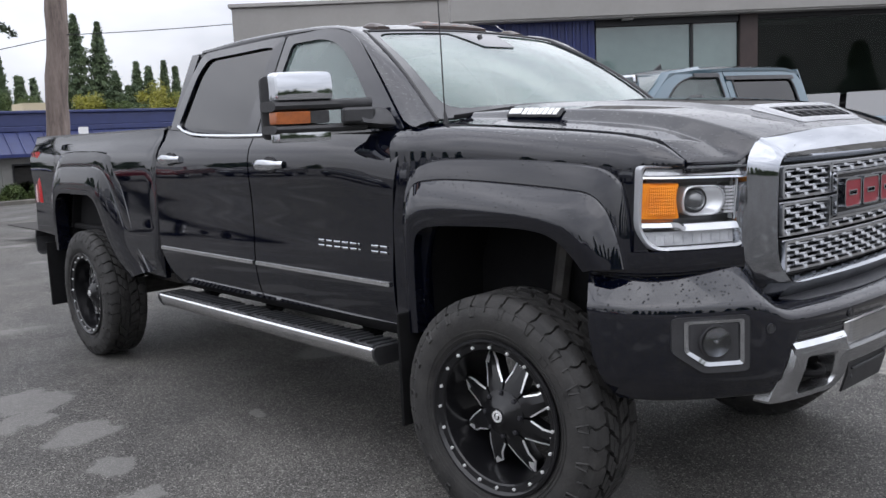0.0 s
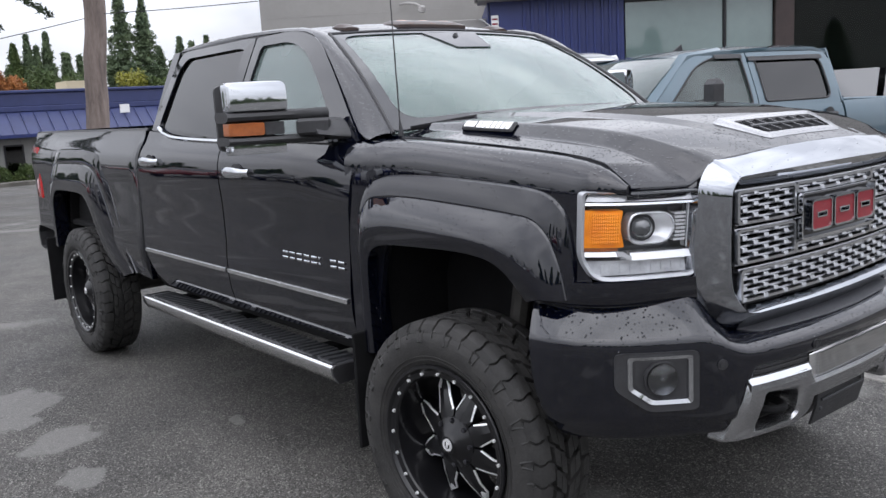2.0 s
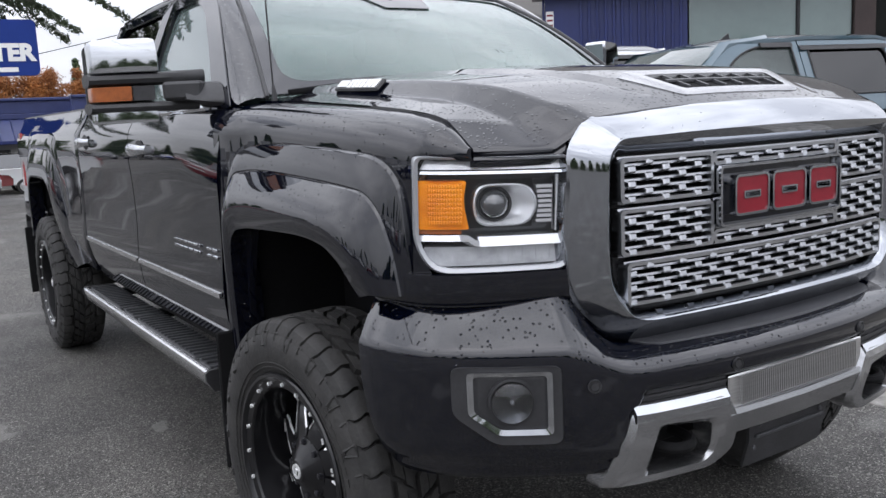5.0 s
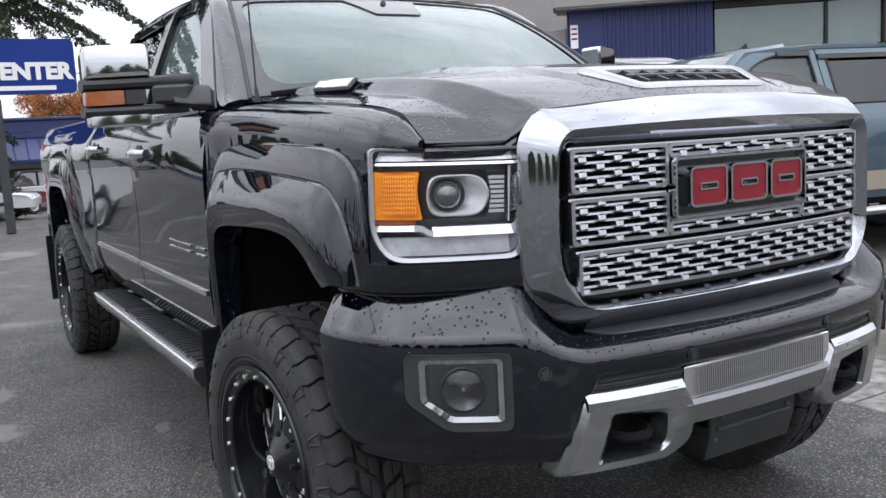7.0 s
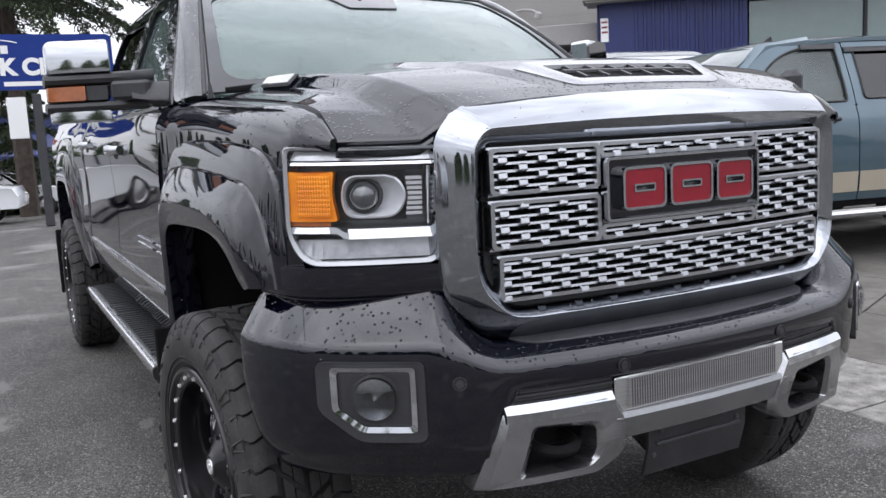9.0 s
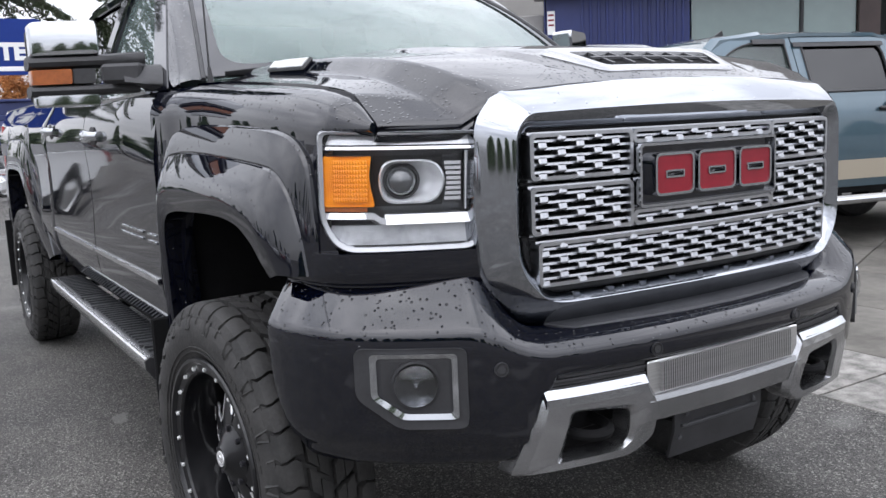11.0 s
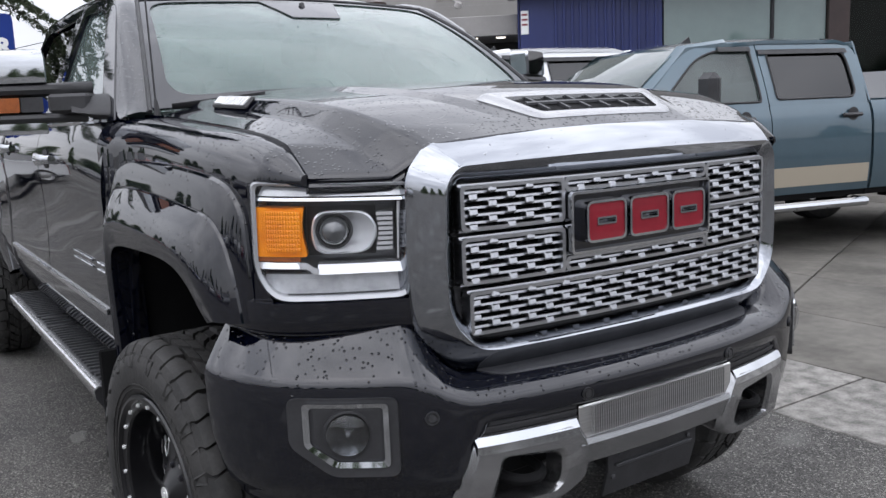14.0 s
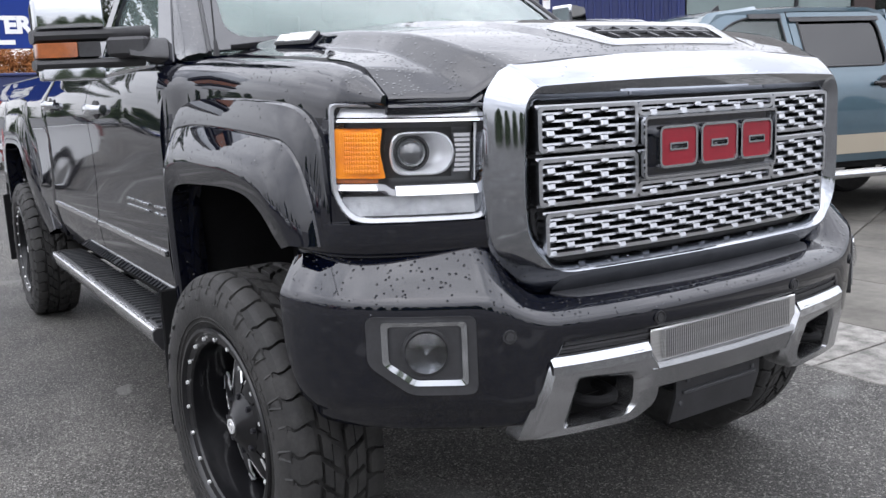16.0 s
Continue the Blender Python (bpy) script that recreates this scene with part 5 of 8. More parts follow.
skid = None
for s in (-1, 1):
    wo = [(0.525, 0.730), (0.268, 0.738), (0.225, 0.668), (0.225, 0.585), (0.290, 0.545), (0.575, 0.545)]
    wi = [(0.455, 0.682), (0.312, 0.668), (0.306, 0.640), (0.300, 0.600), (0.318, 0.572), (0.470, 0.570)]
    a, b = rounded([Vector(p) for p in wo], [0.02, 0.02, 0.02, 0.02, 0.03, 0.01], 4, 8), rounded([Vector(p) for p in wi], [0.02, 0.03, 0.03, 0.02, 0.02, 0.01], 4, 8)
    bm = B()
    skin(bm, [[skid_pt(p.x, p.y, s, d) for p in q] for q, d in ((a, -0.05), (a, 0.0), ([p.lerp(r, 0.2) for p, r in zip(a, b)], 0.016), ([p.lerp(r, 0.85) for p, r in zip(a, b)], 0.014), (b, 0.004), (b, -0.05))], closed_v=True)
    wing_ob = part("skid_plate" if s < 0 else "skid_wing", bm, SILVER, truck if s < 0 else skid, "silver skid plate round the tow hooks" if s < 0 else "", angle=35)
    if s < 0:
        skid = wing_ob
    bm = B()
    slab(bm, [[skid_pt(y, z, s, -0.10) for y in spread(0.27, 0.50, 3)] for z in (0.54, 0.70)], (-0.01, 0, 0))
    part("hook_pocket", bm, DARKPL, truck)
    bm = B()
    tube(bm, smoothed([(0.72, s * 0.33, 0.625), (0.84, s * 0.335, 0.620), (0.875, s * 0.38, 0.618), (0.84, s * 0.425, 0.620), (0.72, s * 0.43, 0.625)], 5), 0.013, 8)
    part("tow_hook", bm, DARKPL, truck, "black tow hook")
    bm = B()
    slab(bm, [[skid_pt(y, z, s, d) for y in spread(0.27, 0.52, 5)] for z, d in ((0.738, -0.02), (0.737, 0.006), (0.720, 0.018), (0.700, 0.016))], (-0.02, 0, 0))
    part("bright_edge", bm, CHROME_DRY, skid)
bm = B()
slab(bm, [[skid_pt(abs(y), z, 1 if y >= 0 else -1, d) for y in spread(-0.265, 0.265, 10)] for z, d in ((0.684, -0.02), (0.684, 0.012), (0.672, 0.016), (0.622, 0.010), (0.612, -0.02))], (-0.02, 0, 0))
part("middle_bar", bm, SILVER, skid)
bm = B()
box(bm, (0.892, -0.262, 0.682), (0.898, 0.262, 0.762), 0.004)
billet = part("billet_insert", bm, ALU, bumper, "fine ribbed bright metal insert")
bm = B()
for k in range(64):
    y = lerp(-0.225, 0.225, k / 63)
    box(bm, (0.898, y - 0.0016, 0.690), (0.907, y + 0.0016, 0.757), 0.0)
tagged(part("billet_rib", bm, ALU, billet), kind="stuff")
bm = B()
slab(bm, [[Vector((x, y, z)) for y in (-0.135, 0.175)] for x, z in ((0.858, 0.628), (0.856, 0.56), (0.835, 0.488))], (-0.008, 0, 0))
plt = part("plate_bracket", bm, PLASTIC, bumper, "empty black licence plate bracket")
bm = B()
box(bm, (0.84, -0.115, 0.566), (0.864, 0.155, 0.574), 0.002)
for y, z in ((-0.10, 0.60), (0.10, 0.605), (0.14, 0.585), (-0.125, 0.545)):
    spun(bm, [(0.0005, 0.004), (0.006, 0.003), (0.007, 0)], 10, Matrix.Translation((0.861, y, z)) @ pose(0, 0, 0, 0, 90, 0), closed=False)
part("bracket_bolts", bm, GREYPL, plt)
bm = B()
slab(bm, [[Vector((x, y, z)) for y in spread(-0.6, 0.6, 4)] for x, z in ((0.80, 0.78), (0.78, 0.6), (0.70, 0.55), (0.2, 0.50))], (-0.01, 0, 0.01))
part("under_tray", bm, DARKPL, truck)

# ---- towing mirrors ----
for s in (-1, 1):
    bm = B()
    a = rounded([Vector(q) for q in ((-0.815, 1.535), (-0.665, 1.530), (-0.575, 1.452), (-0.765, 1.446))], [0.02, 0.06, 0.04, 0.02], 5, 3)
    rows = [[Vector((p.x, s * (glass_y(p.y) + 0.002), p.y)) for p in a]]
    for k, y, lo, hi in ((0.85, 0.905, 1.462, 1.535), (0.62, 0.935, 1.470, 1.533), (0.55, 0.965, 1.474, 1.532)):
        rows.append([Vector((lerp(-0.755, p.x, k), s * y, min(hi, max(lo, lerp(1.50, p.y, lerp(1, k, 0.3)))))) for p in a])
    vs = skin(bm, rows, closed_v=True)
    bm.faces.new(vs[-1])
    mirror = part("towing_mirror", bm, PLASTIC, truck, "extended black towing mirror with chrome cap", angle=60)
    bm = B()
    box(bm, (-0.050, -0.055, -0.031), (0.050, 0.075, 0.031), 0.010, Matrix.Translation((-0.735, s * 0.955, 1.503)) @ pose(0, 0, 0, 0, 0, s * 31) @ Matrix.Diagonal((1, -s, 1, 1)))
    part("arm_block", bm, PLASTIC, mirror)

    def sweep(y):
        return -0.60 * (y - 1.0)
    for z, h in ((1.552, 0.021), (1.460, 0.017)):
        bm = B()
        rows = []
        for i in range(9):
            y = lerp(0.885 if z > 1.5 else 0.905, 1.208, i / 8)
            w = curve1(y, [(0.88, 0.02), (0.93, 0.034), (1.0, 0.05), (1.21, 0.06)])
            rows.append([Vector((-0.85 + sweep(y) + 0.05 * max(0.0, 1.0 - y) / 0.12 + w * math.cos(a), s * y, z + h * max(-1, min(1, 1.3 * math.sin(a))))) for a in (2 * math.pi * j / 12 for j in range(12))])
        vs = skin(bm, rows, closed_v=True)
        bm.faces.new(vs[0]), bm.faces.new(vs[-1])
        part("mirror_arm", bm, PLASTIC, mirror)

    def head(z0, z1, y0, y1, front, back, top_r, mt, nm, lb="", belly=0.0, tip=0.0):
        bm = B()
        o = rounded([Vector(p) for p in ((y1, z1), (y0, z1), (y0, z0), (y1, z0))], [top_r, top_r, 0.008, 0.008], 5, 3)
        c = Vector(((y0 + y1) / 2, (z0 + z1) / 2))
        rows = []
        for w, k in ((0.0, 1.0), (0.6, 1.0), (0.88, 0.985), (1.0, 0.93), (1.0, 0.75), (1.0, 0.5), (1.0, 0.25), (1.0, 0.03)):
            rows.append([Vector((lerp(lerp(back, front - 0.05, (p.x - y0) / (y1 - y0)), front, w) + sweep(lerp(c.x, p.x, k)) - (lerp(c.y, p.y, k) - c.y) * tip - belly * (lerp(c.y, p.y, k) - c.y) ** 2 - 0.25 * belly * (lerp(c.x, p.x, k) - c.x) ** 2, s * lerp(c.x, p.x, k), lerp(c.y, p.y, k))) for p in o])
        vs = skin(bm, rows, closed_v=True)
        bm.faces.new(vs[0]), bm.faces.new(vs[-1])
        return part(nm, bm, mt, mirror, lb, angle=16)
    head(1.571, 1.684, 1.004, 1.200, -0.795, -0.92, 0.022, CHROME_DRY, "chrome_cap", "chrome mirror cap", belly=1.6, tip=0.06)
    head(1.479, 1.530, 1.085, 1.204, -0.800, -0.92, 0.006, AMBER_DULL, "marker_lens", "amber marker strip")
    head(1.479, 1.530, 1.020, 1.088, -0.806, -0.92, 0.006, PLASTIC, "filler_panel")
    head(1.408, 1.446, 1.010, 1.196, -0.812, -0.92, 0.006, CHROME_DRY, "lower_shell", "", belly=1.0)
    bm = B()
    plate(bm, [Vector((-0.925 + sweep(p.x), s * p.x, p.y)) for p in rounded([Vector(q) for q in ((1.195, 1.675), (1.01, 1.675), (1.01, 1.42), (1.195, 1.42))], 0.025, 4, 2)], (-0.012, 0, 0))
    part("mirror_back", bm, PLASTIC, mirror)

# ---- wheels ----
def build_wheel():
    """A wheel about its own centre, axis y, outer face towards -y."""
    hub = thing("wheel", "", "")
    turn = pose(0, 0, 0, 90, 0, 0)
    # tyre carcass: (radius, distance outward)
    prof = [(0.276, 0.048), (0.296, 0.062), (0.330, 0.071), (0.362, 0.071), (0.388, 0.064), (0.402, 0.050), (0.410, 0.034), (0.413, -0.07), (0.410, -0.175), (0.402, -0.191), (0.388, -0.205), (0.345, -0.212), (0.30, -0.20), (0.276, -0.19)]
    tyre = part("tyre", spun(B(), prof, 72, turn, closed=True), RUBBER, hub, "black off-road tyre with deep lugs", angle=50)

    def at(r, deg, d):
        q = radians(deg)
        return turn @ Vector((r * math.cos(q), r * math.sin(q), d))
    rng = random.Random(11)
    n = 38
    pitch = 360 / n
    for side, (edge_d, in_d) in ((1, (0.050, -0.004)), (-1, (-0.190, -0.136))):
        bm = B()
        for k in range(n):
            a = pitch * k + (0 if side > 0 else pitch / 2)
            long_lug = k % 2
            # shoulder lug: wavy leading edge, wraps over onto the sidewall
            half = pitch * (0.455 if long_lug else 0.44)
            prof_l = [(0.393, edge_d + side * 0.0105, 0.86), (0.406, edge_d + side * 0.006, 0.92), (0.419, edge_d + side * 0.000, 0.97), (0.4265, edge_d - side * 0.010, 1.0), (0.4300, lerp(edge_d, in_d, 0.55), 0.98), (0.4300, in_d + side * (0.0 if long_lug else 0.010), 0.84)]
            top = [[at(r, a + q * half * w + 0.7 * math.sin(m_ * 1.9), d) for m_, (r, d, w) in enumerate(prof_l)] for q in (-1, -0.35, 0.35, 1)]
            low = [[at(max(0.389, r - 0.018), a + q * half * w * 1.08 + 0.7 * math.sin(m_ * 1.9), d - side * 0.006) for m_, (r, d, w) in enumerate(prof_l)] for q in (-1, -0.35, 0.35, 1)]
            ring_t = top[0] + [top[1][-1], top[2][-1]] + top[3][::-1] + [top[2][0], top[1][0]]
            ring_l = low[0] + [low[1][-1], low[2][-1]] + low[3][::-1] + [low[2][0], low[1][0]]
            skin(bm, top)
            skin(bm, [ring_t, ring_l], closed_v=True)
        tagged(part("shoulder_lug", bm, RUBBER, tyre, angle=28), kind="stuff")
    # centre blocks in two interlocking rows, each a bent bar with a sipe
    bm = B()
    for k in range(n):
        for d0, d1, off, bend in ((-0.062, -0.012, 0.30, 1), (-0.128, -0.078, 0.80, -1)):
            a = pitch * (k + off)
            for half_, (u0, u1) in enumerate(((0.0, 0.47), (0.53, 1.0))):
                pts = []
                for r, g in ((0.404, 1.12), (0.4305, 1.0)):
                    for u in (u0, u1):
                        for q in (-1, 1):
                            swing = pitch * 0.34 * (u - 0.5) * bend * 1.7 + (pitch * 0.10 if half_ else 0.0)
                            pts.append(at(r, a + swing + q * pitch * 0.37 * g, lerp(d0, d1, u)))
                bmesh.ops.convex_hull(bm, input=[bm.verts.new(p) for p in pts], use_existing_faces=False)
    tagged(part("tread_block", bm, RUBBER, tyre, angle=20), kind="stuff")
    # raised hollow wedges and ticks on the shoulder of the sidewall
    bm = B()
    for k in range(n):
        a = pitch * k + pitch * 0.5
        if k % 2:
            line = [at(0.398, a - 2.0, 0.0575), at(0.398, a + 2.0, 0.0575), at(0.362, a + 1.1, 0.0725), at(0.362, a - 1.1, 0.0725)]
            tube(bm, line, 0.0045, 4, closed=True)
        else:
            tube(bm, [at(0.396, a - 1.2, 0.0585), at(0.396, a + 1.0, 0.0585), at(0.378, a + 0.7, 0.0685)], 0.0038, 4)
    for r, d in ((0.300, 0.0645), (0.313, 0.068)):
        tube(bm, [at(r, 5.0 * j, d) for j in range(72)], 0.0018, 5, closed=True)
    tagged(part("sidewall_relief", bm, RUBBER, tyre), kind="stuff")
    # raised lettering band as short plain bars
    bm = B()
    for arc0 in (20, 200):
        for k in range(9):
            a = arc0 + 5.2 * k
            slab(bm, [[at(r, a + q, 0.0715 if r > 0.33 else 0.0705) for q in (0, 1.6, 3.4)] for r in (0.326, 0.346)], turn.to_3x3() @ Vector((0, 0, 0.0018)))
    tagged(part("sidewall_bar", bm, RUBBER, tyre), kind="stuff")
    rim = part("rim", spun(B(), [(0.278, 0.052), (0.284, 0.062), (0.281, 0.068), (0.272, 0.069), (0.266, 0.064), (0.262, 0.058), (0.243, 0.054), (0.238, 0.048), (0.233, 0.0), (0.226, -0.07), (0.222, -0.165), (0.27, -0.19), (0.276, -0.18), (0.25, -0.15), (0.245, 0.0), (0.256, 0.040)], 72, turn), RIM, hub, "deep black rim with a bolted lip", angle=30)
    for k in range(20):
        bm = B()
        m = Matrix.Rotation(radians(18 * k + 9), 4, "Y") @ Matrix.Translation((0.2525, -0.056, 0)) @ pose(0, 0, 0, 90, 0, 0)
        spun(bm, [(0.0004, 0.008), (0.0056, 0.007), (0.0064, 0.0)], 8, m, closed=False)
        part("lip_bolt", bm, MILLED, rim)
    # eight blades, sunk into the rim; each splits at its end into a hooked tip, edged by milled facets
    for k in range(8):
        m = Matrix.Rotation(radians(45 * k + 14), 4, "Y")

        def bp(r, deg, y):
            return m @ Vector((r * math.cos(radians(deg)), y, r * math.sin(radians(deg))))
        up = [(0.060, 21, -0.008), (0.115, 20, 0.010), (0.160, 11.5, 0.024), (0.196, 10.5, 0.040), (0.226, 2.5, 0.050)]
        mid = [(0.060, 0, -0.010), (0.115, 0, 0.004), (0.160, 0, 0.019), (0.196, 0, 0.034), (0.226, 0, 0.046)]
        dn = [(0.060, -21, -0.008), (0.115, -20, 0.010), (0.158, -11.0, 0.024), (0.186, -7.5, 0.038), (0.222, -2.5, 0.050)]
        bm = B()
        sides = [[bp(r, a, y) for r, a, y in q] for q in (up, mid, dn)]
        deep = [[p + Vector((0, 0.045, 0)) for p in q] for q in (sides[0], sides[2])]
        vs = skin(bm, [deep[0], *sides, deep[1]])
        bm.faces.new([r[-1] for r in vs])
        sp = part("spoke", bm, RIM, rim, angle=20)
        for q, lo_, w in ((up, 1, 1), (dn, 1, -1)):
            bm = B()
            e = q[lo_:]
            wide = (0.0050, 0.0062, 0.0072, 0.0030)
            slab(bm, [[bp(r, a, y - 0.0012) for r, a, y in e], [bp(r, a, y - 0.0042) + m.to_3x3() @ Vector((-0.0015, 0, -w * f)) for (r, a, y), f in zip(e, wide)]], (0, 0.004, 0))
            part("milled_edge", bm, MILLED, sp)
        bm = B()
        plate(bm, [bp(0.226, 2.0, 0.0450), bp(0.196, 9.0, 0.0335), bp(0.186, 3.5, 0.0290), bp(0.204, 1.0, 0.0350)], (0, -0.002, 0))
        part("milled_tip", bm, MILLED, sp)
    # hub: broad dome with raised ribs, deep nuts between them, cap with a pale ring
    bm = B()
    spun(bm, [(0.0005, 0.037), (0.030, 0.036), (0.036, 0.030), (0.050, 0.024), (0.066, 0.012), (0.088, 0.002), (0.10, -0.03), (0.0005, -0.04)], 40, turn)
    cap = part("hub_cap", bm, RIM, rim)
    for k in range(8):
        m = Matrix.Rotation(radians(45 * k + 14), 4, "Y")
        bm = B()
        box(bm, (0.034, -0.030, -0.010), (0.090, 0.020, 0.010), 0.004, m @ pose(0, 0, 0, 0, 0, 22))
        part("hub_rib", bm, RIMSATIN, cap)
        bm = B()
        spun(bm, [(0.0005, 0.016), (0.008, 0.014), (0.0095, 0.0)], 8, Matrix.Rotation(radians(45 * k + 36), 4, "Y") @ Matrix.Translation((0.078, 0, 0)) @ turn, closed=False)
        part("wheel_nut", bm, RIMSATIN, cap)
    bm = B()
    spun(bm, [(0.013, 0.040), (0.021, 0.0395), (0.022, 0.035), (0.013, 0.035)], 24, turn)
    part("cap_ring", bm, MILLED, cap)
    bm = B()
    box(bm, (-0.006, -0.041, -0.009), (0.004, -0.036, 0.010), 0.002)
    box(bm, (-0.006, -0.041, 0.004), (0.009, -0.036, 0.010), 0.002)
    part("cap_mark", bm, MILLED, cap)
    return hub


first_wheel = build_wheel()
first_wheel.matrix_world = pose(0, -0.925, HUB_Z, 0, 8, 5)
all_wheels = [first_wheel]
for x, y, rz, roll in ((-WB, -0.925, 0, 27), (0.0, 0.925, 185, 14), (-WB, 0.925, 180, 5)):
    all_wheels.append(copy_thing(first_wheel, pose(x, y, HUB_Z, 0, roll, rz)))
for wh in all_wheels:
    for key in ("label", "category"):
        if key in wh:
            del wh[key]
    wh.parent = truck
# axles, frame, springs
for x in (0.0, -WB):
    bm = B()
    tube(bm, [(x, -0.8, HUB_Z), (x, 0.8, HUB_Z)], 0.06, 10)
    spun(bm, [(0.001, -0.15), (0.12, -0.12), (0.16, 0.0), (0.12, 0.12), (0.001, 0.15)], 14, Matrix.Translation((x, 0.1, HUB_Z)))
    part("axle", bm, STEEL, truck)
for s in (-1, 1):
    bm = B()
    box(bm, (-4.9, s * 0.45 - 0.04, 0.60), (0.6, s * 0.45 + 0.04, 0.76), 0.01)
    part("frame_rail", bm, STEEL, truck)
    for line, r, nm in (([(-0.05, s * 0.62, 0.45), (0.0, s * 0.56, 1.0)], 0.035, "shock_absorber"), ([(-3.95, s * 0.62, 0.45), (-3.9, s * 0.56, 1.0)], 0.03, "shock_absorber"), ([(0.30, s * 0.50, 0.60), (0.36, s * 0.78, 0.86), (0.44, s * 0.86, 0.87)], 0.008, "bumper_stay")):
        part(nm, tube(B(), line, r, 8), STEEL, truck)
    bm = B()
    box(bm, (-4.6, s * 0.55 - 0.03, 0.50), (-3.2, s * 0.55 + 0.03, 0.55), 0.01)
    part("leaf_spring", bm, STEEL, truck)

# ---- back of the pickup ----
bm = B()
slab(bm, [[Vector((-4.98 - 0.03 * math.sin(z * 6), y, z)) for y in spread(-0.86, 0.86, 8)] for z in spread(0.82, 1.51, 8)], (0.06, 0, 0))
part("tailgate", bm, BLACK_DRY, truck)
bm = B()
box(bm, (-4.96, -0.86, 0.84), (-2.70, 0.86, 0.88), 0.01)
for s in (-1, 1):
    box(bm, (-4.96, s * 0.79 - 0.02, 0.86), (-2.72, s * 0.79 + 0.02, 1.49), 0.01)
box(bm, (-2.76, -0.86, 0.86), (-2.715, 0.86, 1.50), 0.01)
part("bed_liner", bm, DARKPL, truck)
bm = B()
slab(bm, [[Vector((x, y, z)) for y in spread(-0.92, 0.92, 8)] for x, z in ((-4.99, 0.80), (-5.08, 0.79), (-5.11, 0.74), (-5.09, 0.63), (-5.0, 0.61))], (0.03, 0, 0.0))
part("rear_bumper", bm, PLASTIC, truck)
for s in (-1, 1):
    bm = B()
    slab(bm, [[Vector((x, s * (y), z)) for z in spread(1.02, 1.40, 5)] for x, y in ((-4.80, 0.93), (-4.95, 0.925), (-5.01, 0.90), (-5.02, 0.78))], (0.02, -s * 0.012, 0))
    part("tail_lamp", bm, REDLENS, truck, "red tail lamp")

# ---- cabin ----
bm = B()
slab(bm, [[Vector((x, y, z)) for y in spread(-0.74, 0.74, 8)] for x, z in ((-0.42, 1.43), (-0.62, 1.44), (-0.86, 1.42), (-0.95, 1.34), (-0.92, 1.0))], (0.02, 0, -0.03))
part("dashboard", bm, CLOTH, truck)
bm = B()
tube(bm, [Matrix.Translation((-1.12, 0.40, 1.33)) @ pose(0, 0, 0, 0, -62, 0) @ Vector((0.19 * math.cos(q), 0.19 * math.sin(q), 0)) for q in (2 * math.pi * j / 28 for j in range(28))], 0.016, 8, closed=True)
box(bm, (-1.13, 0.22, 1.31), (-1.09, 0.58, 1.35), 0.01)
part("steering_wheel", bm, CLOTH, truck)
for x in (-1.45, -2.3):
    for y in (-0.40, 0.40):
        bm = B()
        box(bm, (x - 0.25, y - 0.25, 0.95), (x + 0.25, y + 0.25, 1.12), 0.06)
        box(bm, (-0.07, -0.25, 0), (0.07, 0.25, 0.62), 0.06, Matrix.Translation((x - 0.22, y, 1.05)) @ pose(0, 0, 0, 0, -14, 0))
        box(bm, (x - 0.44, y - 0.13, 1.66), (x - 0.34, y + 0.13, 1.83), 0.04)
        part("seat", bm, CLOTH, truck)
bm = B()
slab(bm, [[Vector((x, y, z)) for y in spread(-0.6, 0.6, 4)] for x, z in ((-1.12, 1.865), (-1.6, 1.90), (-2.6, 1.88))], (0, 0, 0.01))
part("headliner", bm, material("pale_headliner", (0.35, 0.34, 0.32), 0.9), truck)
bm = B()
box(bm, (-2.68, -0.84, 0.70), (-0.5, 0.84, 0.78), 0.01)
part("cabin_floor", bm, DARKPL, truck)
bm = B()
box(bm, (-0.99, -0.11, 1.76), (-0.95, 0.11, 1.83), 0.02)
tube(bm, [(-0.97, 0, 1.83), (-0.99, 0, 1.875)], 0.012, 6)
part("inside_mirror", bm, CLOTH, truck)


# ---- ground: one sheet, level round the pickup, falling gently away behind it ----
def ground_z(x, y=0.0):
    return -0.034 * max(0.0, min(46.0, -7.0 - x)) - (0.03 if y > 1.80 and x > -60 else 0.0)


DRY = ((-3.05, -1.66, 0.24), (-2.72, -1.80, 0.18), (-2.30, -1.60, 0.19), (-1.72, -1.66, 0.16), (-1.36, -1.72, 0.12), (-1.87, -0.86, 0.07), (-4.6, -2.3, 0.3))


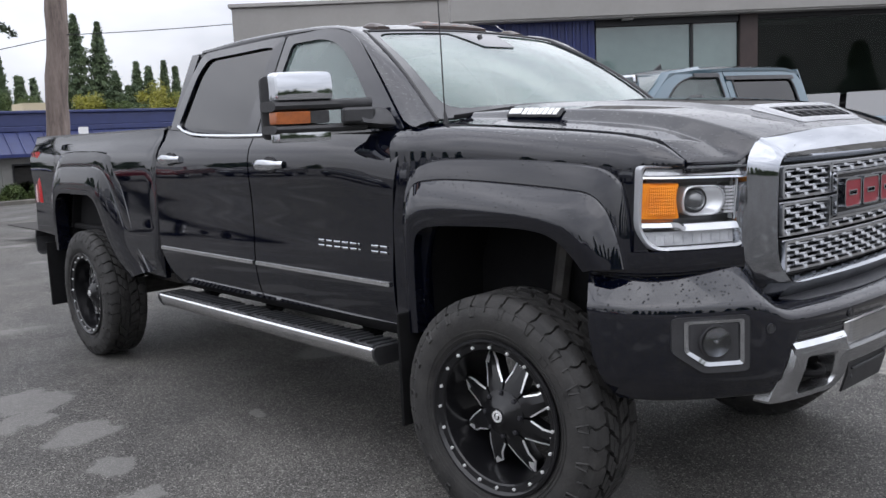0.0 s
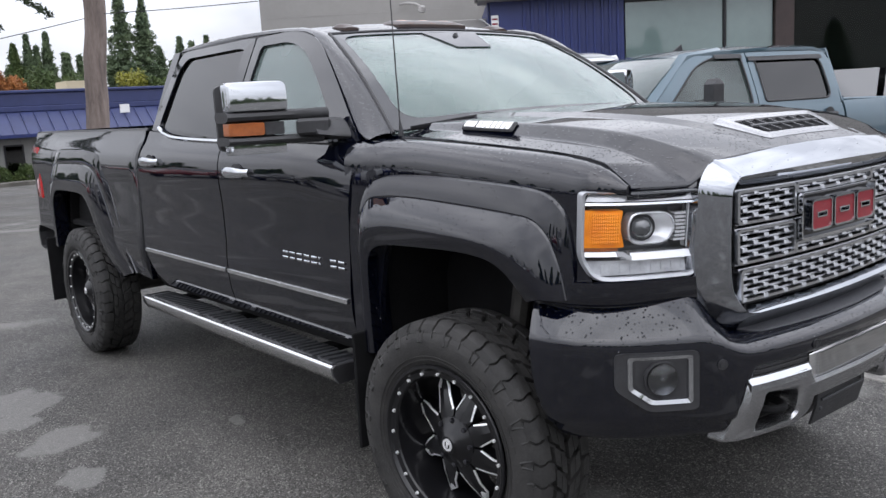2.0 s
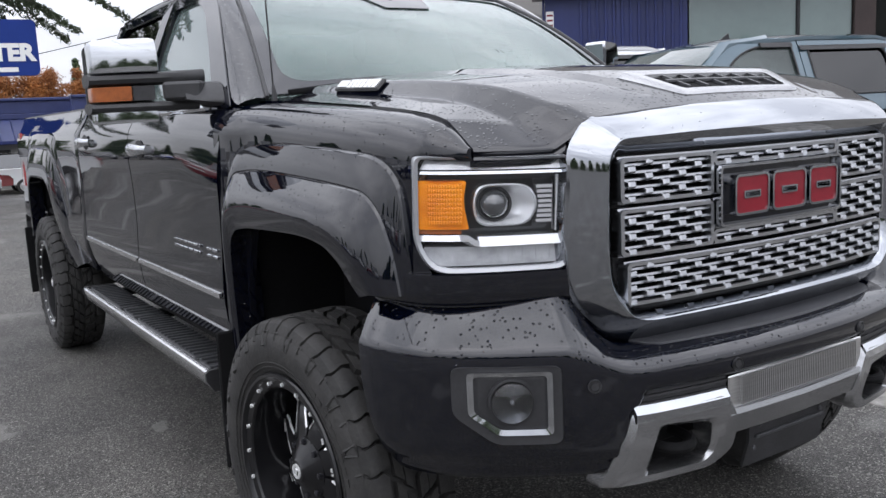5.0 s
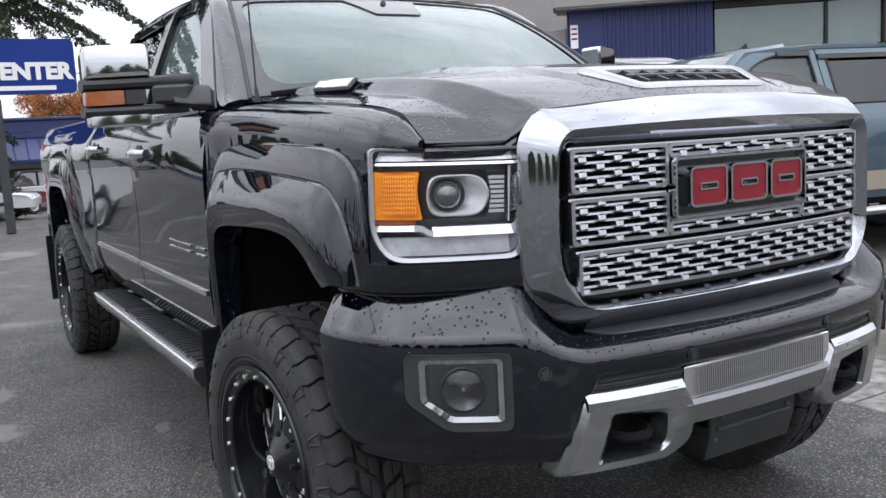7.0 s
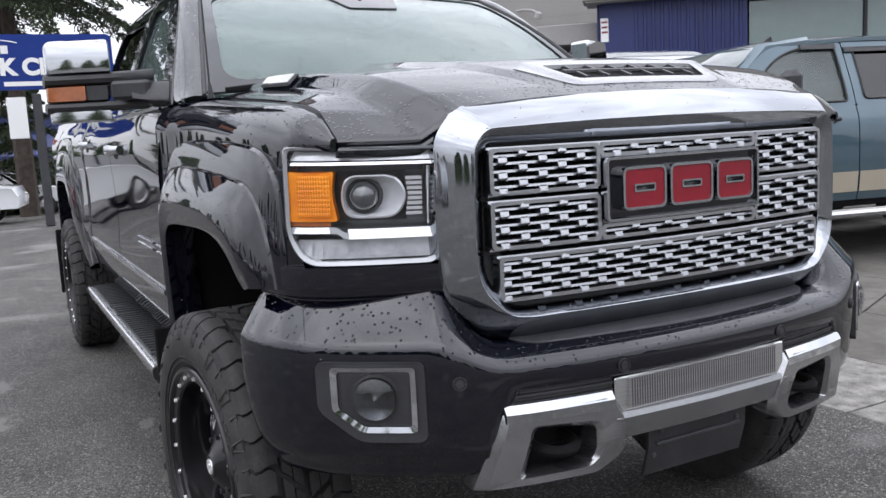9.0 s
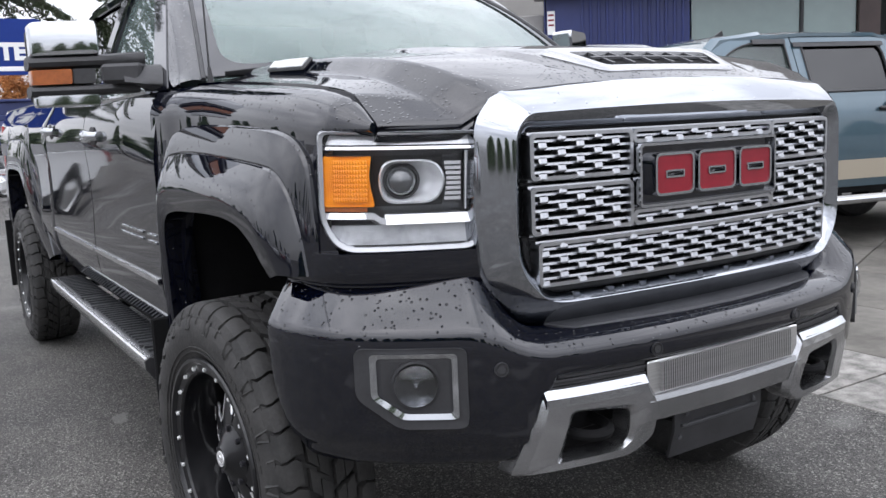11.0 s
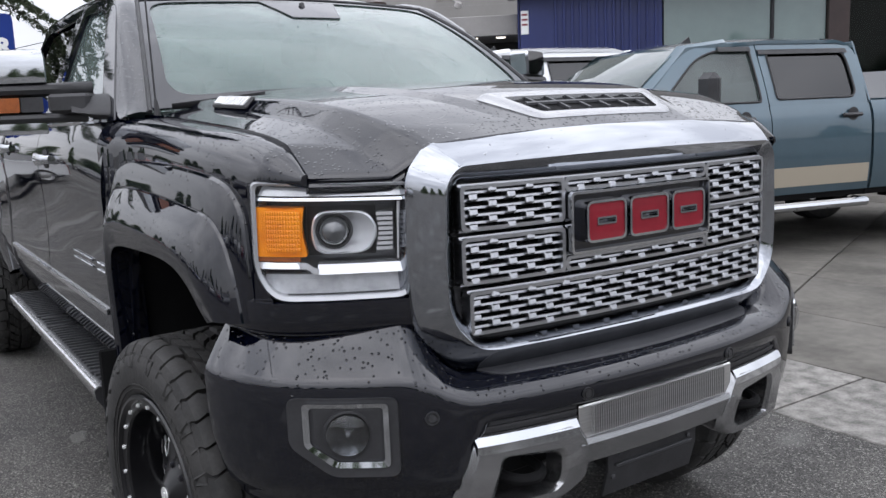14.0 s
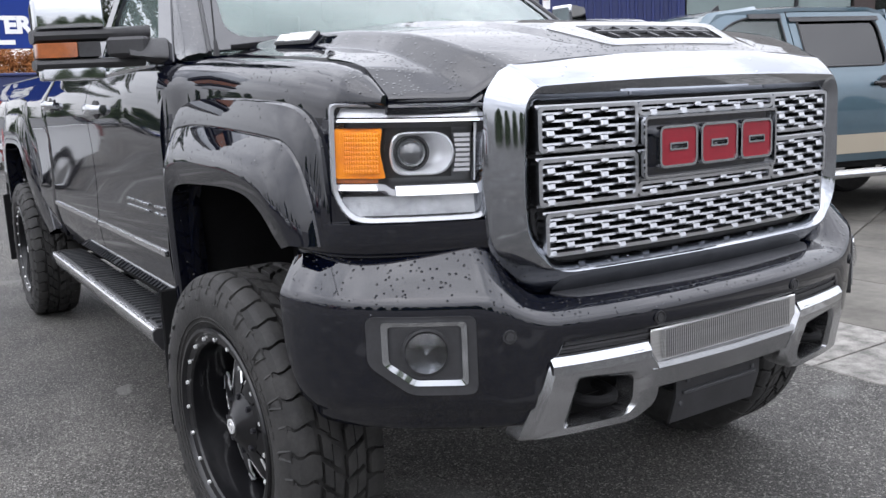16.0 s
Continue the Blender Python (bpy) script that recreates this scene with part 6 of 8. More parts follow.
def asphalt(name, dark, pale):
    """Asphalt: pale and dark stones in a dark binder, damp and dry patches, worn pale stains."""
    m = bpy.data.materials.new(name)
    m.use_nodes = True
    n, l = m.node_tree.nodes, m.node_tree.links
    b = n["Principled BSDF"]
    co = n.new("ShaderNodeTexCoord")
    def tex(kind, scale, detail=3):
        t = n.new(kind)
        t.inputs["Scale"].default_value = scale
        if kind == "ShaderNodeTexNoise":
            t.inputs["Detail"].default_value = detail
        l.new(co.outputs["Object"], t.inputs["Vector"])
        return t
    def ramp(src, p0, c0, p1, c1):
        r = n.new("ShaderNodeValToRGB")
        r.color_ramp.elements[0].position, r.color_ramp.elements[0].color = p0, (*c0, 1)
        r.color_ramp.elements[1].position, r.color_ramp.elements[1].color = p1, (*c1, 1)
        l.new(src, r.inputs["Fac"])
        return r
    def mix(fac, a, b2, kind="MIX"):
        x = n.new("ShaderNodeMixRGB")
        x.blend_type = kind
        if isinstance(fac, float):
            x.inputs["Fac"].default_value = fac
        else:
            l.new(fac, x.inputs["Fac"])
        l.new(a, x.inputs["Color1"])
        l.new(b2, x.inputs["Color2"])
        return x.outputs["Color"]
    big, mid, stain = tex("ShaderNodeTexNoise", 0.35, 5), tex("ShaderNodeTexNoise", 2.2, 6), tex("ShaderNodeTexNoise", 0.9, 2)
    stone = tex("ShaderNodeTexVoronoi", 240.0)
    stone2 = tex("ShaderNodeTexVoronoi", 165.0)
    base = ramp(big.outputs["Fac"], 0.35, dark, 0.70, pale)
    patch = ramp(mid.outputs["Fac"], 0.40, (0.80, 0.80, 0.80), 0.70, (1.25, 1.24, 1.22))
    col = mix(1.0, base.outputs["Color"], patch.outputs["Color"], "MULTIPLY")
    sep = n.new("ShaderNodeSeparateColor")
    l.new(stone.outputs["Color"], sep.inputs["Color"])
    grain = ramp(sep.outputs["Red"], 0.15, (0.38, 0.38, 0.38), 0.98, (2.6, 2.6, 2.55))
    col = mix(0.85, col, grain.outputs["Color"], "MULTIPLY")
    sep2 = n.new("ShaderNodeSeparateColor")
    l.new(stone2.outputs["Color"], sep2.inputs["Color"])
    fleck = ramp(sep2.outputs["Green"], 0.80, (0, 0, 0), 0.98, (0.19, 0.183, 0.170))
    col = mix(1.0, col, fleck.outputs["Color"], "ADD")
    spot = ramp(stain.outputs["Fac"], 0.60, (0, 0, 0), 0.66, (1, 1, 1))
    pale_c = n.new("ShaderNodeRGB")
    pale_c.outputs[0].default_value = (0.23, 0.225, 0.215, 1)
    half = n.new("ShaderNodeMath")
    half.operation = "MULTIPLY"
    half.inputs[1].default_value = 0.55
    l.new(spot.outputs["Color"], half.inputs[0])
    col = mix(half.outputs["Value"], col, pale_c.outputs[0])
    # dry islands with soft, ragged edges
    wob, off, warped = tex("ShaderNodeTexNoise", 3.2, 4), n.new("ShaderNodeVectorMath"), n.new("ShaderNodeVectorMath")
    off.operation, warped.operation = "SCALE", "ADD"
    off.inputs["Scale"].default_value = 0.55
    l.new(wob.outputs["Color"], off.inputs[0])
    l.new(off.outputs["Vector"], warped.inputs[0])
    l.new(co.outputs["Object"], warped.inputs[1])
    total = None
    for px_, py_, r_ in DRY:
        dist, ease = n.new("ShaderNodeVectorMath"), n.new("ShaderNodeMapRange")
        dist.operation = "DISTANCE"
        dist.inputs[1].default_value = (px_ + 0.27, py_ + 0.27, 0.27)
        l.new(warped.outputs["Vector"], dist.inputs[0])
        ease.interpolation_type = "SMOOTHSTEP"
        ease.inputs["From Min"].default_value, ease.inputs["From Max"].default_value = r_ * 0.82, r_ * 1.1
        ease.inputs["To Min"].default_value, ease.inputs["To Max"].default_value = 0.62, 0.0
        l.new(dist.outputs["Value"], ease.inputs["Value"])
        if total is None:
            total = ease.outputs["Result"]
        else:
            mx = n.new("ShaderNodeMath")
            mx.operation = "MAXIMUM"
            l.new(total, mx.inputs[0])
            l.new(ease.outputs["Result"], mx.inputs[1])
            total = mx.outputs["Value"]
    dry = n.new("ShaderNodeRGB")
    dry.outputs[0].default_value = (0.20, 0.195, 0.185, 1)
    col = mix(total, col, dry.outputs[0])
    l.new(col, b.inputs["Base Color"])
    rr = n.new("ShaderNodeMapRange")
    rr.inputs["From Min"].default_value, rr.inputs["From Max"].default_value = 0.35, 0.65
    rr.inputs["To Min"].default_value, rr.inputs["To Max"].default_value = 0.55, 0.92
    b.inputs["Specular IOR Level"].default_value = 0.28
    l.new(big.outputs["Fac"], rr.inputs["Value"])
    l.new(rr.outputs["Result"], b.inputs["Roughness"])
    bp = n.new("ShaderNodeBump")
    bp.inputs["Strength"].default_value, bp.inputs["Distance"].default_value = 0.9, 0.003
    l.new(stone.outputs["Distance"], bp.inputs["Height"])
    l.new(bp.outputs["Normal"], b.inputs["Normal"])
    return m


ASPHALT = asphalt("worn_asphalt", (0.0390, 0.0376, 0.0358), (0.075, 0.072, 0.068))
CONC = material("concrete_slab", (0.085, 0.080, 0.071), 0.85, vary=0.3, scale=1.6, bump=0.7, bump_scale=150, color2=(0.170, 0.160, 0.142), spec=0.3)
AGGREGATE = material("exposed_aggregate", (0.105, 0.101, 0.094), 0.85, bump=0.9, bump_scale=110, color2=(0.30, 0.288, 0.266), scale=11, spec=0.3)
JOINT = material("dark_joint_soil", (0.035, 0.033, 0.030), 0.9, vary=0.3, scale=30)
gx = [-900, -300, -120, -60, -53, -45, -37, -30, -24, -18, -14, -10, -7, -4, 0, 4, 10, 40, 150, 900]
gy = [-900, -200, -60, -25, -12, -6, -3, -1, 0.5, 1.79, 1.81, 4, 8, 14, 30, 80, 250, 900]
ground = part("ground", slab(B(), [[Vector((x, y, ground_z(x, y))) for y in gy] for x in gx], (0, 0, -0.4)), ASPHALT)
tagged(ground, "worn grey asphalt lot with damp and pale patches", "ground", kind="structure")

# ---- concrete slabs beside the lot: a strip of exposed aggregate, then plain slabs with skewed joints ----
pavement = thing("pavement", "weathered concrete slabs with dark open joints", "pavement", kind="structure")
SKEW = -0.42


def flag(x0, x1, y0, y1, mat, tilt):
    bm = B()
    g = 0.007
    q = [(x0 + g + SKEW * (y0 - 2.56) * (y0 > 2.5), y0 + g), (x1 - g + SKEW * (y0 - 2.56) * (y0 > 2.5), y0 + g), (x1 - g + SKEW * (y1 - 2.56) * (y0 > 2.5), y1 - g), (x0 + g + SKEW * (y1 - 2.56) * (y0 > 2.5), y1 - g)]
    c = Vector((sum(p[0] for p in q) / 4, sum(p[1] for p in q) / 4))
    top = [Vector((p[0], p[1], tilt * (p[0] - c.x) * 0.004 + 0.001 * tilt)) for p in q]
    ins = [Vector((lerp(c.x, p.x, 1 - 0.012), lerp(c.y, p.y, 1 - 0.012), p.z + 0.004)) for p in top]
    rows = [[p + Vector((0, 0, -0.06)) for p in top], top, ins]
    vs = skin(bm, rows, closed_v=True)
    bm.faces.new(vs[-1])
    return part("slab", bm, mat, pavement)


rng = random.Random(4)
x = -9.2
while x < 7:
    flag(x, x + 1.52, 1.79, 2.56, AGGREGATE, rng.uniform(-1, 1))
    x += 1.52
for y0, y1 in ((2.56, 3.55), (3.55, 4.62), (4.62, 5.7), (5.7, 6.8), (6.8, 8.0), (8.0, 9.4), (9.4, 11.0)):
    x = -7.63
    while x < 7:
        flag(x, x + 1.69, y0, y1, CONC, rng.uniform(-1, 1))
        x += 1.69
bm = B()
slab(bm, [[Vector((x, y, -0.02)) for y in (1.795, 11.0)] for x in (-16, 8)], (0, 0, -0.02))
part("joint_bed", bm, JOINT, pavement)

# ---- showroom building, set askew behind the pickup: local x along its front, local y into it ----
FRONT = Matrix.Translation((-9.3, 7.6, 0)) @ Matrix(((0.639, -0.769, 0, 0), (0.769, 0.639, 0, 0), (0, 0, 1, 0), (0, 0, 0, 1)))
BLUE = material("blue_painted_metal", (0.013, 0.022, 0.105), 0.42, vary=0.15, scale=3, bump=0.1, bump_scale=40, stretch=(1, 1, 0.3))
ROOFBLUE = material("blue_roof_metal", (0.030, 0.040, 0.118), 0.4, vary=0.12, scale=2, bump=0.1)
CREAM = material("off_white_render", (0.26, 0.252, 0.240), 0.85, vary=0.06, scale=1.5, bump=0.15, bump_scale=30, rough_vary=0.05)
GREYFASCIA = material("grey_fascia", (0.30, 0.29, 0.28), 0.7, vary=0.08, scale=2)
BROWN = material("brown_post_paint", (0.035, 0.022, 0.020), 0.5, vary=0.2, scale=5)
PALEGLASS = material("pale_shop_glass", (0.115, 0.165, 0.160), 0.12, coat=1.0, vary=0.08, scale=0.8)
SHOPGLASS = thin_glass("shop_glass", (0.5, 0.55, 0.53), 1.0, ior=1.22)
# the dimness of rooms and recess is put into this dark colour
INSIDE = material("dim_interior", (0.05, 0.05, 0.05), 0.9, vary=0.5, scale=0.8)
FRAMEALU = material("dark_window_frame", (0.02, 0.02, 0.022), 0.4, 0.4)
showroom = thing("showroom_building", "white and blue showroom with tall shop windows", "building", FRONT)


def fbox(name, lo, hi, mat, label="", bevel=0.01, parent=None):
    return part(name, box(B(), lo, hi, bevel), mat, parent or showroom, label)


wall_b = fbox("blue_wall", (0.16, 0.0, 0), (2.46, 0.4, 3.22), BLUE, "dark blue ribbed metal wall")
for k in range(13):
    s0 = 0.72 + k * 0.134
    fbox("panel_rib", (s0, -0.035, 0.05), (s0 + 0.05, -0.0005, 3.21), BLUE, parent=wall_b)
fbox("blue_return", (0.12, 0.05, 0), (0.155, 2.6, 3.22), BLUE)
fbox("notice", (0.175, -0.012, 2.60), (0.30, -0.002, 2.98), WHITEPL, "small white notice with red bars")
for z0 in (2.90, 2.82, 2.74):
    fbox("notice_bar", (0.19, -0.016, z0), (0.285, -0.0125, z0 + 0.03), RED, bevel=0.0)
# pale window bay
bay = fbox("window_frame", (2.47, 0.0, 3.08), (5.03, 0.14, 3.22), FRAMEALU)
fbox("mullion", (4.165, 0.0, 0.2), (4.215, 0.12, 3.075), FRAMEALU, parent=bay)
fbox("sill", (2.47, -0.02, 0.0), (5.03, 0.2, 0.195), GREYFASCIA, parent=bay)
fbox("pane", (2.49, 0.05, 0.2), (4.16, 0.07, 3.075), PALEGLASS, "pale shop window pane", 0.0, bay)
fbox("pane", (4.22, 0.05, 0.2), (5.02, 0.07, 3.075), PALEGLASS, "pale shop window pane", 0.0, bay)
fbox("post", (5.035, -0.05, 0), (5.36, 0.3, 3.22), BROWN, "dark brown wall post")
# dark glazed bays
s0 = 5.365
for w in (2.9, 2.9, 2.9, 2.9):
    fr = fbox("window_frame", (s0, 0.02, 3.12), (s0 + w, 0.12, 3.22), FRAMEALU)
    fbox("mullion", (s0 + w - 0.06, 0.02, 0.2), (s0 + w, 0.12, 3.115), FRAMEALU, parent=fr)
    fbox("pane", (s0, 0.06, 0.2), (s0 + w - 0.062, 0.07, 3.115), SHOPGLASS, "clear dark shop window", 0.0, fr)
    fbox("sill", (s0, -0.02, 0), (s0 + w, 0.2, 0.195), GREYFASCIA, parent=fr)
    s0 += w
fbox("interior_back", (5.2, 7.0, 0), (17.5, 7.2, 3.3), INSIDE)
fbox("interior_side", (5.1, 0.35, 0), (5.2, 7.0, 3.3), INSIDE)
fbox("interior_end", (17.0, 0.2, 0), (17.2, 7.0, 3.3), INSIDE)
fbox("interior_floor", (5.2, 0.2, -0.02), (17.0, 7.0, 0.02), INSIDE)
fbox("display_counter", (7.2, 3.0, 0.02), (9.6, 3.8, 1.1), BROWN, bevel=0.03)
fbox("wall_panel", (6.6, 6.9, 1.9), (9.0, 6.99, 2.5), material("yellow_wall_panel", (0.55, 0.36, 0.08), 0.6), "yellow panel on the back wall")
fbox("wall_panel", (10.0, 6.9, 1.2), (13.0, 6.99, 1.5), CREAM, "pale panel on the back wall")
# fascia and roof
fbox("fascia", (-0.10, -0.32, 3.225), (18.0, 0.3, 4.6), CREAM, "off-white fascia", 0.02)
fbox("soffit", (-0.05, -0.30, 3.205), (18.0, 0.5, 3.222), GREYFASCIA)
fbox("fascia_light", (2.9, -0.22, 3.165), (3.1, -0.10, 3.205), GREYFASCIA)
fbox("roof", (0.2, 0.31, 3.3), (18.0, 9.0, 3.5), GREYFASCIA)
# recess beside the blue wall, with a grey band over it
fbox("recess_band", (-2.4, 0.45, 2.64), (0.11, 0.75, 2.98), GREYFASCIA, "grey band over the entrance")
fbox("recess_soffit", (-2.4, 0.76, 2.70), (0.11, 3.1, 2.78), GREYFASCIA)
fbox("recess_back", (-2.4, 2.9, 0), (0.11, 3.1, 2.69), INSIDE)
for sx in (-0.72, -0.22, -1.3):
    bm = B()
    spun(bm, [(0.001, -0.02), (0.07, -0.02), (0.09, 0.0), (0.001, 0.0)], 14, Matrix.Translation((sx, 1.5, 2.695)))
    lampm = bpy.data.materials.get("recess_lamp")
    if not lampm:
        lampm = material("recess_lamp", (0.9, 0.88, 0.8), 0.4)
        lampm.node_tree.nodes["Principled BSDF"].inputs["Emission Color"].default_value = (1, 0.93, 0.8, 1)
        lampm.node_tree.nodes["Principled BSDF"].inputs["Emission Strength"].default_value = 3.0
    part("downlight", bm, lampm, showroom, "small lit round downlight")
# white rear block
fbox("rear_block", (-4.48, 3.2, 0), (18, 9.0, 4.12), CREAM, "off-white rear block", 0.015)
fbox("coping", (-4.54, 3.14, 4.121), (18, 9.0, 4.20), GREYFASCIA)
for k in range(110):
    fbox("fixing", (-4.4 + k * 0.05, 3.190, 3.47), (-4.385 + k * 0.05, 3.1995, 3.485), GREYFASCIA, bevel=0.0)
bm = B()
tube(bm, smoothed([(-1.55, 3.12, 3.60), (-1.38, 3.0, 3.60), (-1.2, 2.9, 3.56), (-1.12, 2.85, 3.50)], 4), 0.028, 8)
spun(bm, [(0.001, 0.05), (0.05, 0.04), (0.085, -0.05), (0.06, -0.08), (0.001, -0.08)], 12, Matrix.Translation((-1.08, 2.82, 3.47)) @ pose(0, 0, 0, 30, 20, 0))
part("flood_lamp", bm, GREYFASCIA, showroom, "grey flood lamp on a bent arm")

CARGLASS = thin_glass("car_glass", (0.35, 0.40, 0.39), ior=1.6, mist=0.20, mist_color=(0.26, 0.32, 0.31))

# ---- other pickups parked nose out beside the pickup ----
def crew_pickup(name, label, m, paint, lower, chrome_bar, flares):
    """A stock crew cab pickup; local x forward from the front axle."""
    car = thing(name, label, "pickup truck", m)
    def yy(z):
        return curve1(z, [(0.5, 0.93), (0.62, 0.97), (0.9, 0.99), (1.15, 0.985), (1.28, 0.965), (1.36, 0.93)])
    def gy_(z):
        return curve1(z, [(1.33, 0.935), (1.5, 0.88), (1.9, 0.72), (1.95, 0.70)])
    for s in (-1, 1):
        def panel(nm, xs, low, top, mat=paint, parent=car):
            bm = B()
            slab(bm, [[Vector((x, s * yy(lerp(low(x), top(x), j / 8)), lerp(low(x), top(x), j / 8))) for j in range(9)] for x in xs], (0, -s * 0.03, 0))
            return part(nm, bm, mat, parent)
        arch = lambda cx, x: 0.42 + math.sqrt(max(0.0, 0.50 ** 2 - (x - cx) ** 2)) if abs(x - cx) < 0.5 else 0.56
        panel("front_wing", [-0.60, -0.51, -0.499, -0.45, -0.3, -0.1, 0.1, 0.3, 0.45, 0.499, 0.51, 0.7, 0.85], lambda x: arch(0, x), lambda x: lerp(1.33, 1.20, max(0, x + 0.2) / 1.05))
        fd = panel("front_door", spread(-1.69, -0.615, 6), lambda x: 0.56, lambda x: 1.345)
        rd = panel("rear_door", spread(-2.80, -1.70, 6), lambda x: max(0.56, arch(-3.9, x)), lambda x: 1.345)
        panel("bed_side", [-4.98, -4.6, -4.41, -4.399, -4.35, -4.2, -4.0, -3.8, -3.6, -3.45, -3.401, -3.39, -2.83], lambda x: arch(-3.9, x), lambda x: 1.36)
        on = lambda pts, push=0.0: [Vector((x, s * (gy_(z) + push), z)) for x, z in pts]
        fo, fi = [(-1.70, 1.345), (-1.69, 1.91), (-1.28, 1.91), (-0.94, 1.835), (-0.36, 1.345)], [(-1.63, 1.385), (-1.62, 1.850), (-1.32, 1.850), (-1.05, 1.775), (-0.60, 1.385)]
        ro, ri = [(-2.80, 1.345), (-2.80, 1.89), (-1.70, 1.90), (-1.71, 1.345)], [(-2.68, 1.40), (-2.66, 1.82), (-1.79, 1.83), (-1.80, 1.40)]
        for o, i, own, gl in ((fo, fi, fd, CARGLASS), (ro, ri, rd, DARKGLASS)):
            rad_o, rad_i = ([0.02, 0.06, 0.3, 0.3, 0.02], [0.03, 0.05, 0.2, 0.2, 0.05]) if o is fo else ([0.02, 0.18, 0.03, 0.02], [0.09, 0.12, 0.05, 0.04])
            bm = B()
            ring(bm, on([(p.x, p.y) for p in rounded([Vector(q) for q in o], rad_o)]), on([(p.x, p.y) for p in rounded([Vector(q) for q in i], rad_i)]), (0, -s * 0.03, 0))
            part("window_frame", bm, paint, own)
            bm = B()
            plate(bm, on([(p.x, p.y) for p in rounded([Vector(q) for q in i], rad_i)], -0.012), (0, -s * 0.004, 0))
            part("pane", bm, gl, own)
            bm = B()
            a = [p for p in rounded([Vector(q) for q in i], rad_i)]
            tube(bm, on([(p.x, p.y) for p in a], 0.004), 0.010, 5, closed=True)
            part("window_seal", bm, PLASTIC, own)
            bm = B()
            z0 = i[1][1]
            slab(bm, [on([(lerp(i[1][0], i[2][0], f), z0 + dz) for f in spread(-0.03, 1.1, 6)], d) for dz, d in ((0.02, 0.004), (0.006, 0.016), (-0.022, 0.020))], (0, -s * 0.004, 0))
            part("rain_visor", bm, PLASTIC, own, "dark window visor")
        for hx, own in ((-1.40, fd), (-2.57, rd)):
            bm = B()
            box(bm, (hx - 0.11, min(s * 0.97, s * 1.02), 1.222), (hx + 0.11, max(s * 0.97, s * 1.02), 1.258), 0.015)
            spun(bm, [(0.001, 0), (0.06, 0), (0.06, 0.004), (0.001, 0.004)], 14, Matrix.Translation((hx - 0.02, s * 0.982, 1.248)) @ pose(0, 0, 0, 90 * s, 0, 0))
            part("handle", bm, PLASTIC, own, "black door handle")
        if lower:
            for x0, x1 in ((-1.685, -0.62), (-2.78, -1.705)):
                bm = B()
                slab(bm, [[Vector((x, s * (yy(z) + 0.004), z)) for x in spread(x0, x1, 3)] for z in (0.63, 0.72, 0.80)], (0, -s * 0.003, 0))
                part("lower_band", bm, lower, fd if x0 > -1.7 else rd, "beige lower body band")
        bm = B()
        slab(bm, [[Vector((x, s * y, z)) for x in spread(-3.35, -0.55, 3)] for y, z in ((0.93, 0.57), (0.9, 0.50), (0.5, 0.48))], (0, 0, 0.02))
        part("sill", bm, DARKPL, car)
        bm = B()
        tube(bm, [(-0.62, s * 0.80, 0.44), (-0.68, s * 0.99, 0.45), (-2.75, s * 0.99, 0.45), (-2.81, s * 0.80, 0.44)], 0.042, 10)
        part("step_bar", bm, CHROME_DRY if chrome_bar else PLASTIC, car, "bright tubular step bar" if chrome_bar else "")
        # mirror
        bm = B()
        tube(bm, [(-0.82, s * 0.93, 1.43), (-0.85, s * 1.13, 1.44)], 0.022, 6)
        tube(bm, [(-0.82, s * 0.93, 1.37), (-0.85, s * 1.13, 1.37)], 0.022, 6)
        mir = part("towing_mirror", bm, PLASTIC, car, "upright towing mirror")
        bm = B()
        box(bm, (-0.93, min(s * 1.10, s * 1.33), 1.33), (-0.81, max(s * 1.10, s * 1.33), 1.64), 0.05)
        part("mirror_shell", bm, CHROME_DRY if not lower else PLASTIC, mir)
        for cx in (0.0, -3.9):
            bm = B()
            rows = []
            for ang in spread(-8, 188, 16):
                q = radians(ang)
                rows.append([Vector((cx + r * math.cos(q), s * y, 0.42 + r * math.sin(q))) for r, y in ((0.60, 0.985), (0.585, 1.035), (0.505, 1.045), (0.495, 0.93))])
            skin(bm, rows)
            part("fender_flare", bm, PLASTIC if flares else paint, car)
            bm = B()
            t = Matrix.Translation((cx, s * 0.87, 0.41)) @ pose(0, 0, 0, 90 * s * -1, 0, 0)
            spun(bm, [(0.24, 0.09), (0.30, 0.13), (0.38, 0.125), (0.405, 0.10), (0.41, 0.0), (0.405, -0.11), (0.37, -0.13), (0.24, -0.1)], 36, t)
            wheel_t = part("wheel", bm, RUBBER, car)
            bm = B()
            spun(bm, [(0.245, 0.10), (0.25, 0.115), (0.235, 0.12), (0.21, 0.06), (0.08, 0.09), (0.07, 0.12), (0.001, 0.125), (0.001, 0.02), (0.24, 0.02)], 28, t)
            for k in range(8):
                q = 2 * math.pi * k / 8
                spun(bm, [(0.001, 0.097), (0.028, 0.094), (0.032, 0.07)], 8, t @ Matrix.Translation((0.155 * math.cos(q), 0.155 * math.sin(q), 0)), closed=False)
            part("rim", bm, CHROME_DRY, wheel_t)
            bm = B()
            slab(bm, [[Vector((cx + 0.5 * math.cos(radians(a)), s * y, 0.42 + 0.5 * math.sin(radians(a)))) for a in spread(0, 180, 10)] for y in (0.95, 0.5)], (0, 0, 0.01))
            part("wheel_well", bm, DARKPL, car)
        bm = B()
        box(bm, (0.60, min(s * 0.55, s * 0.93), 0.88), (0.90, max(s * 0.55, s * 0.93), 1.17), 0.05)
        part("headlight", bm, LAMPWHITE, car)
        bm = B()
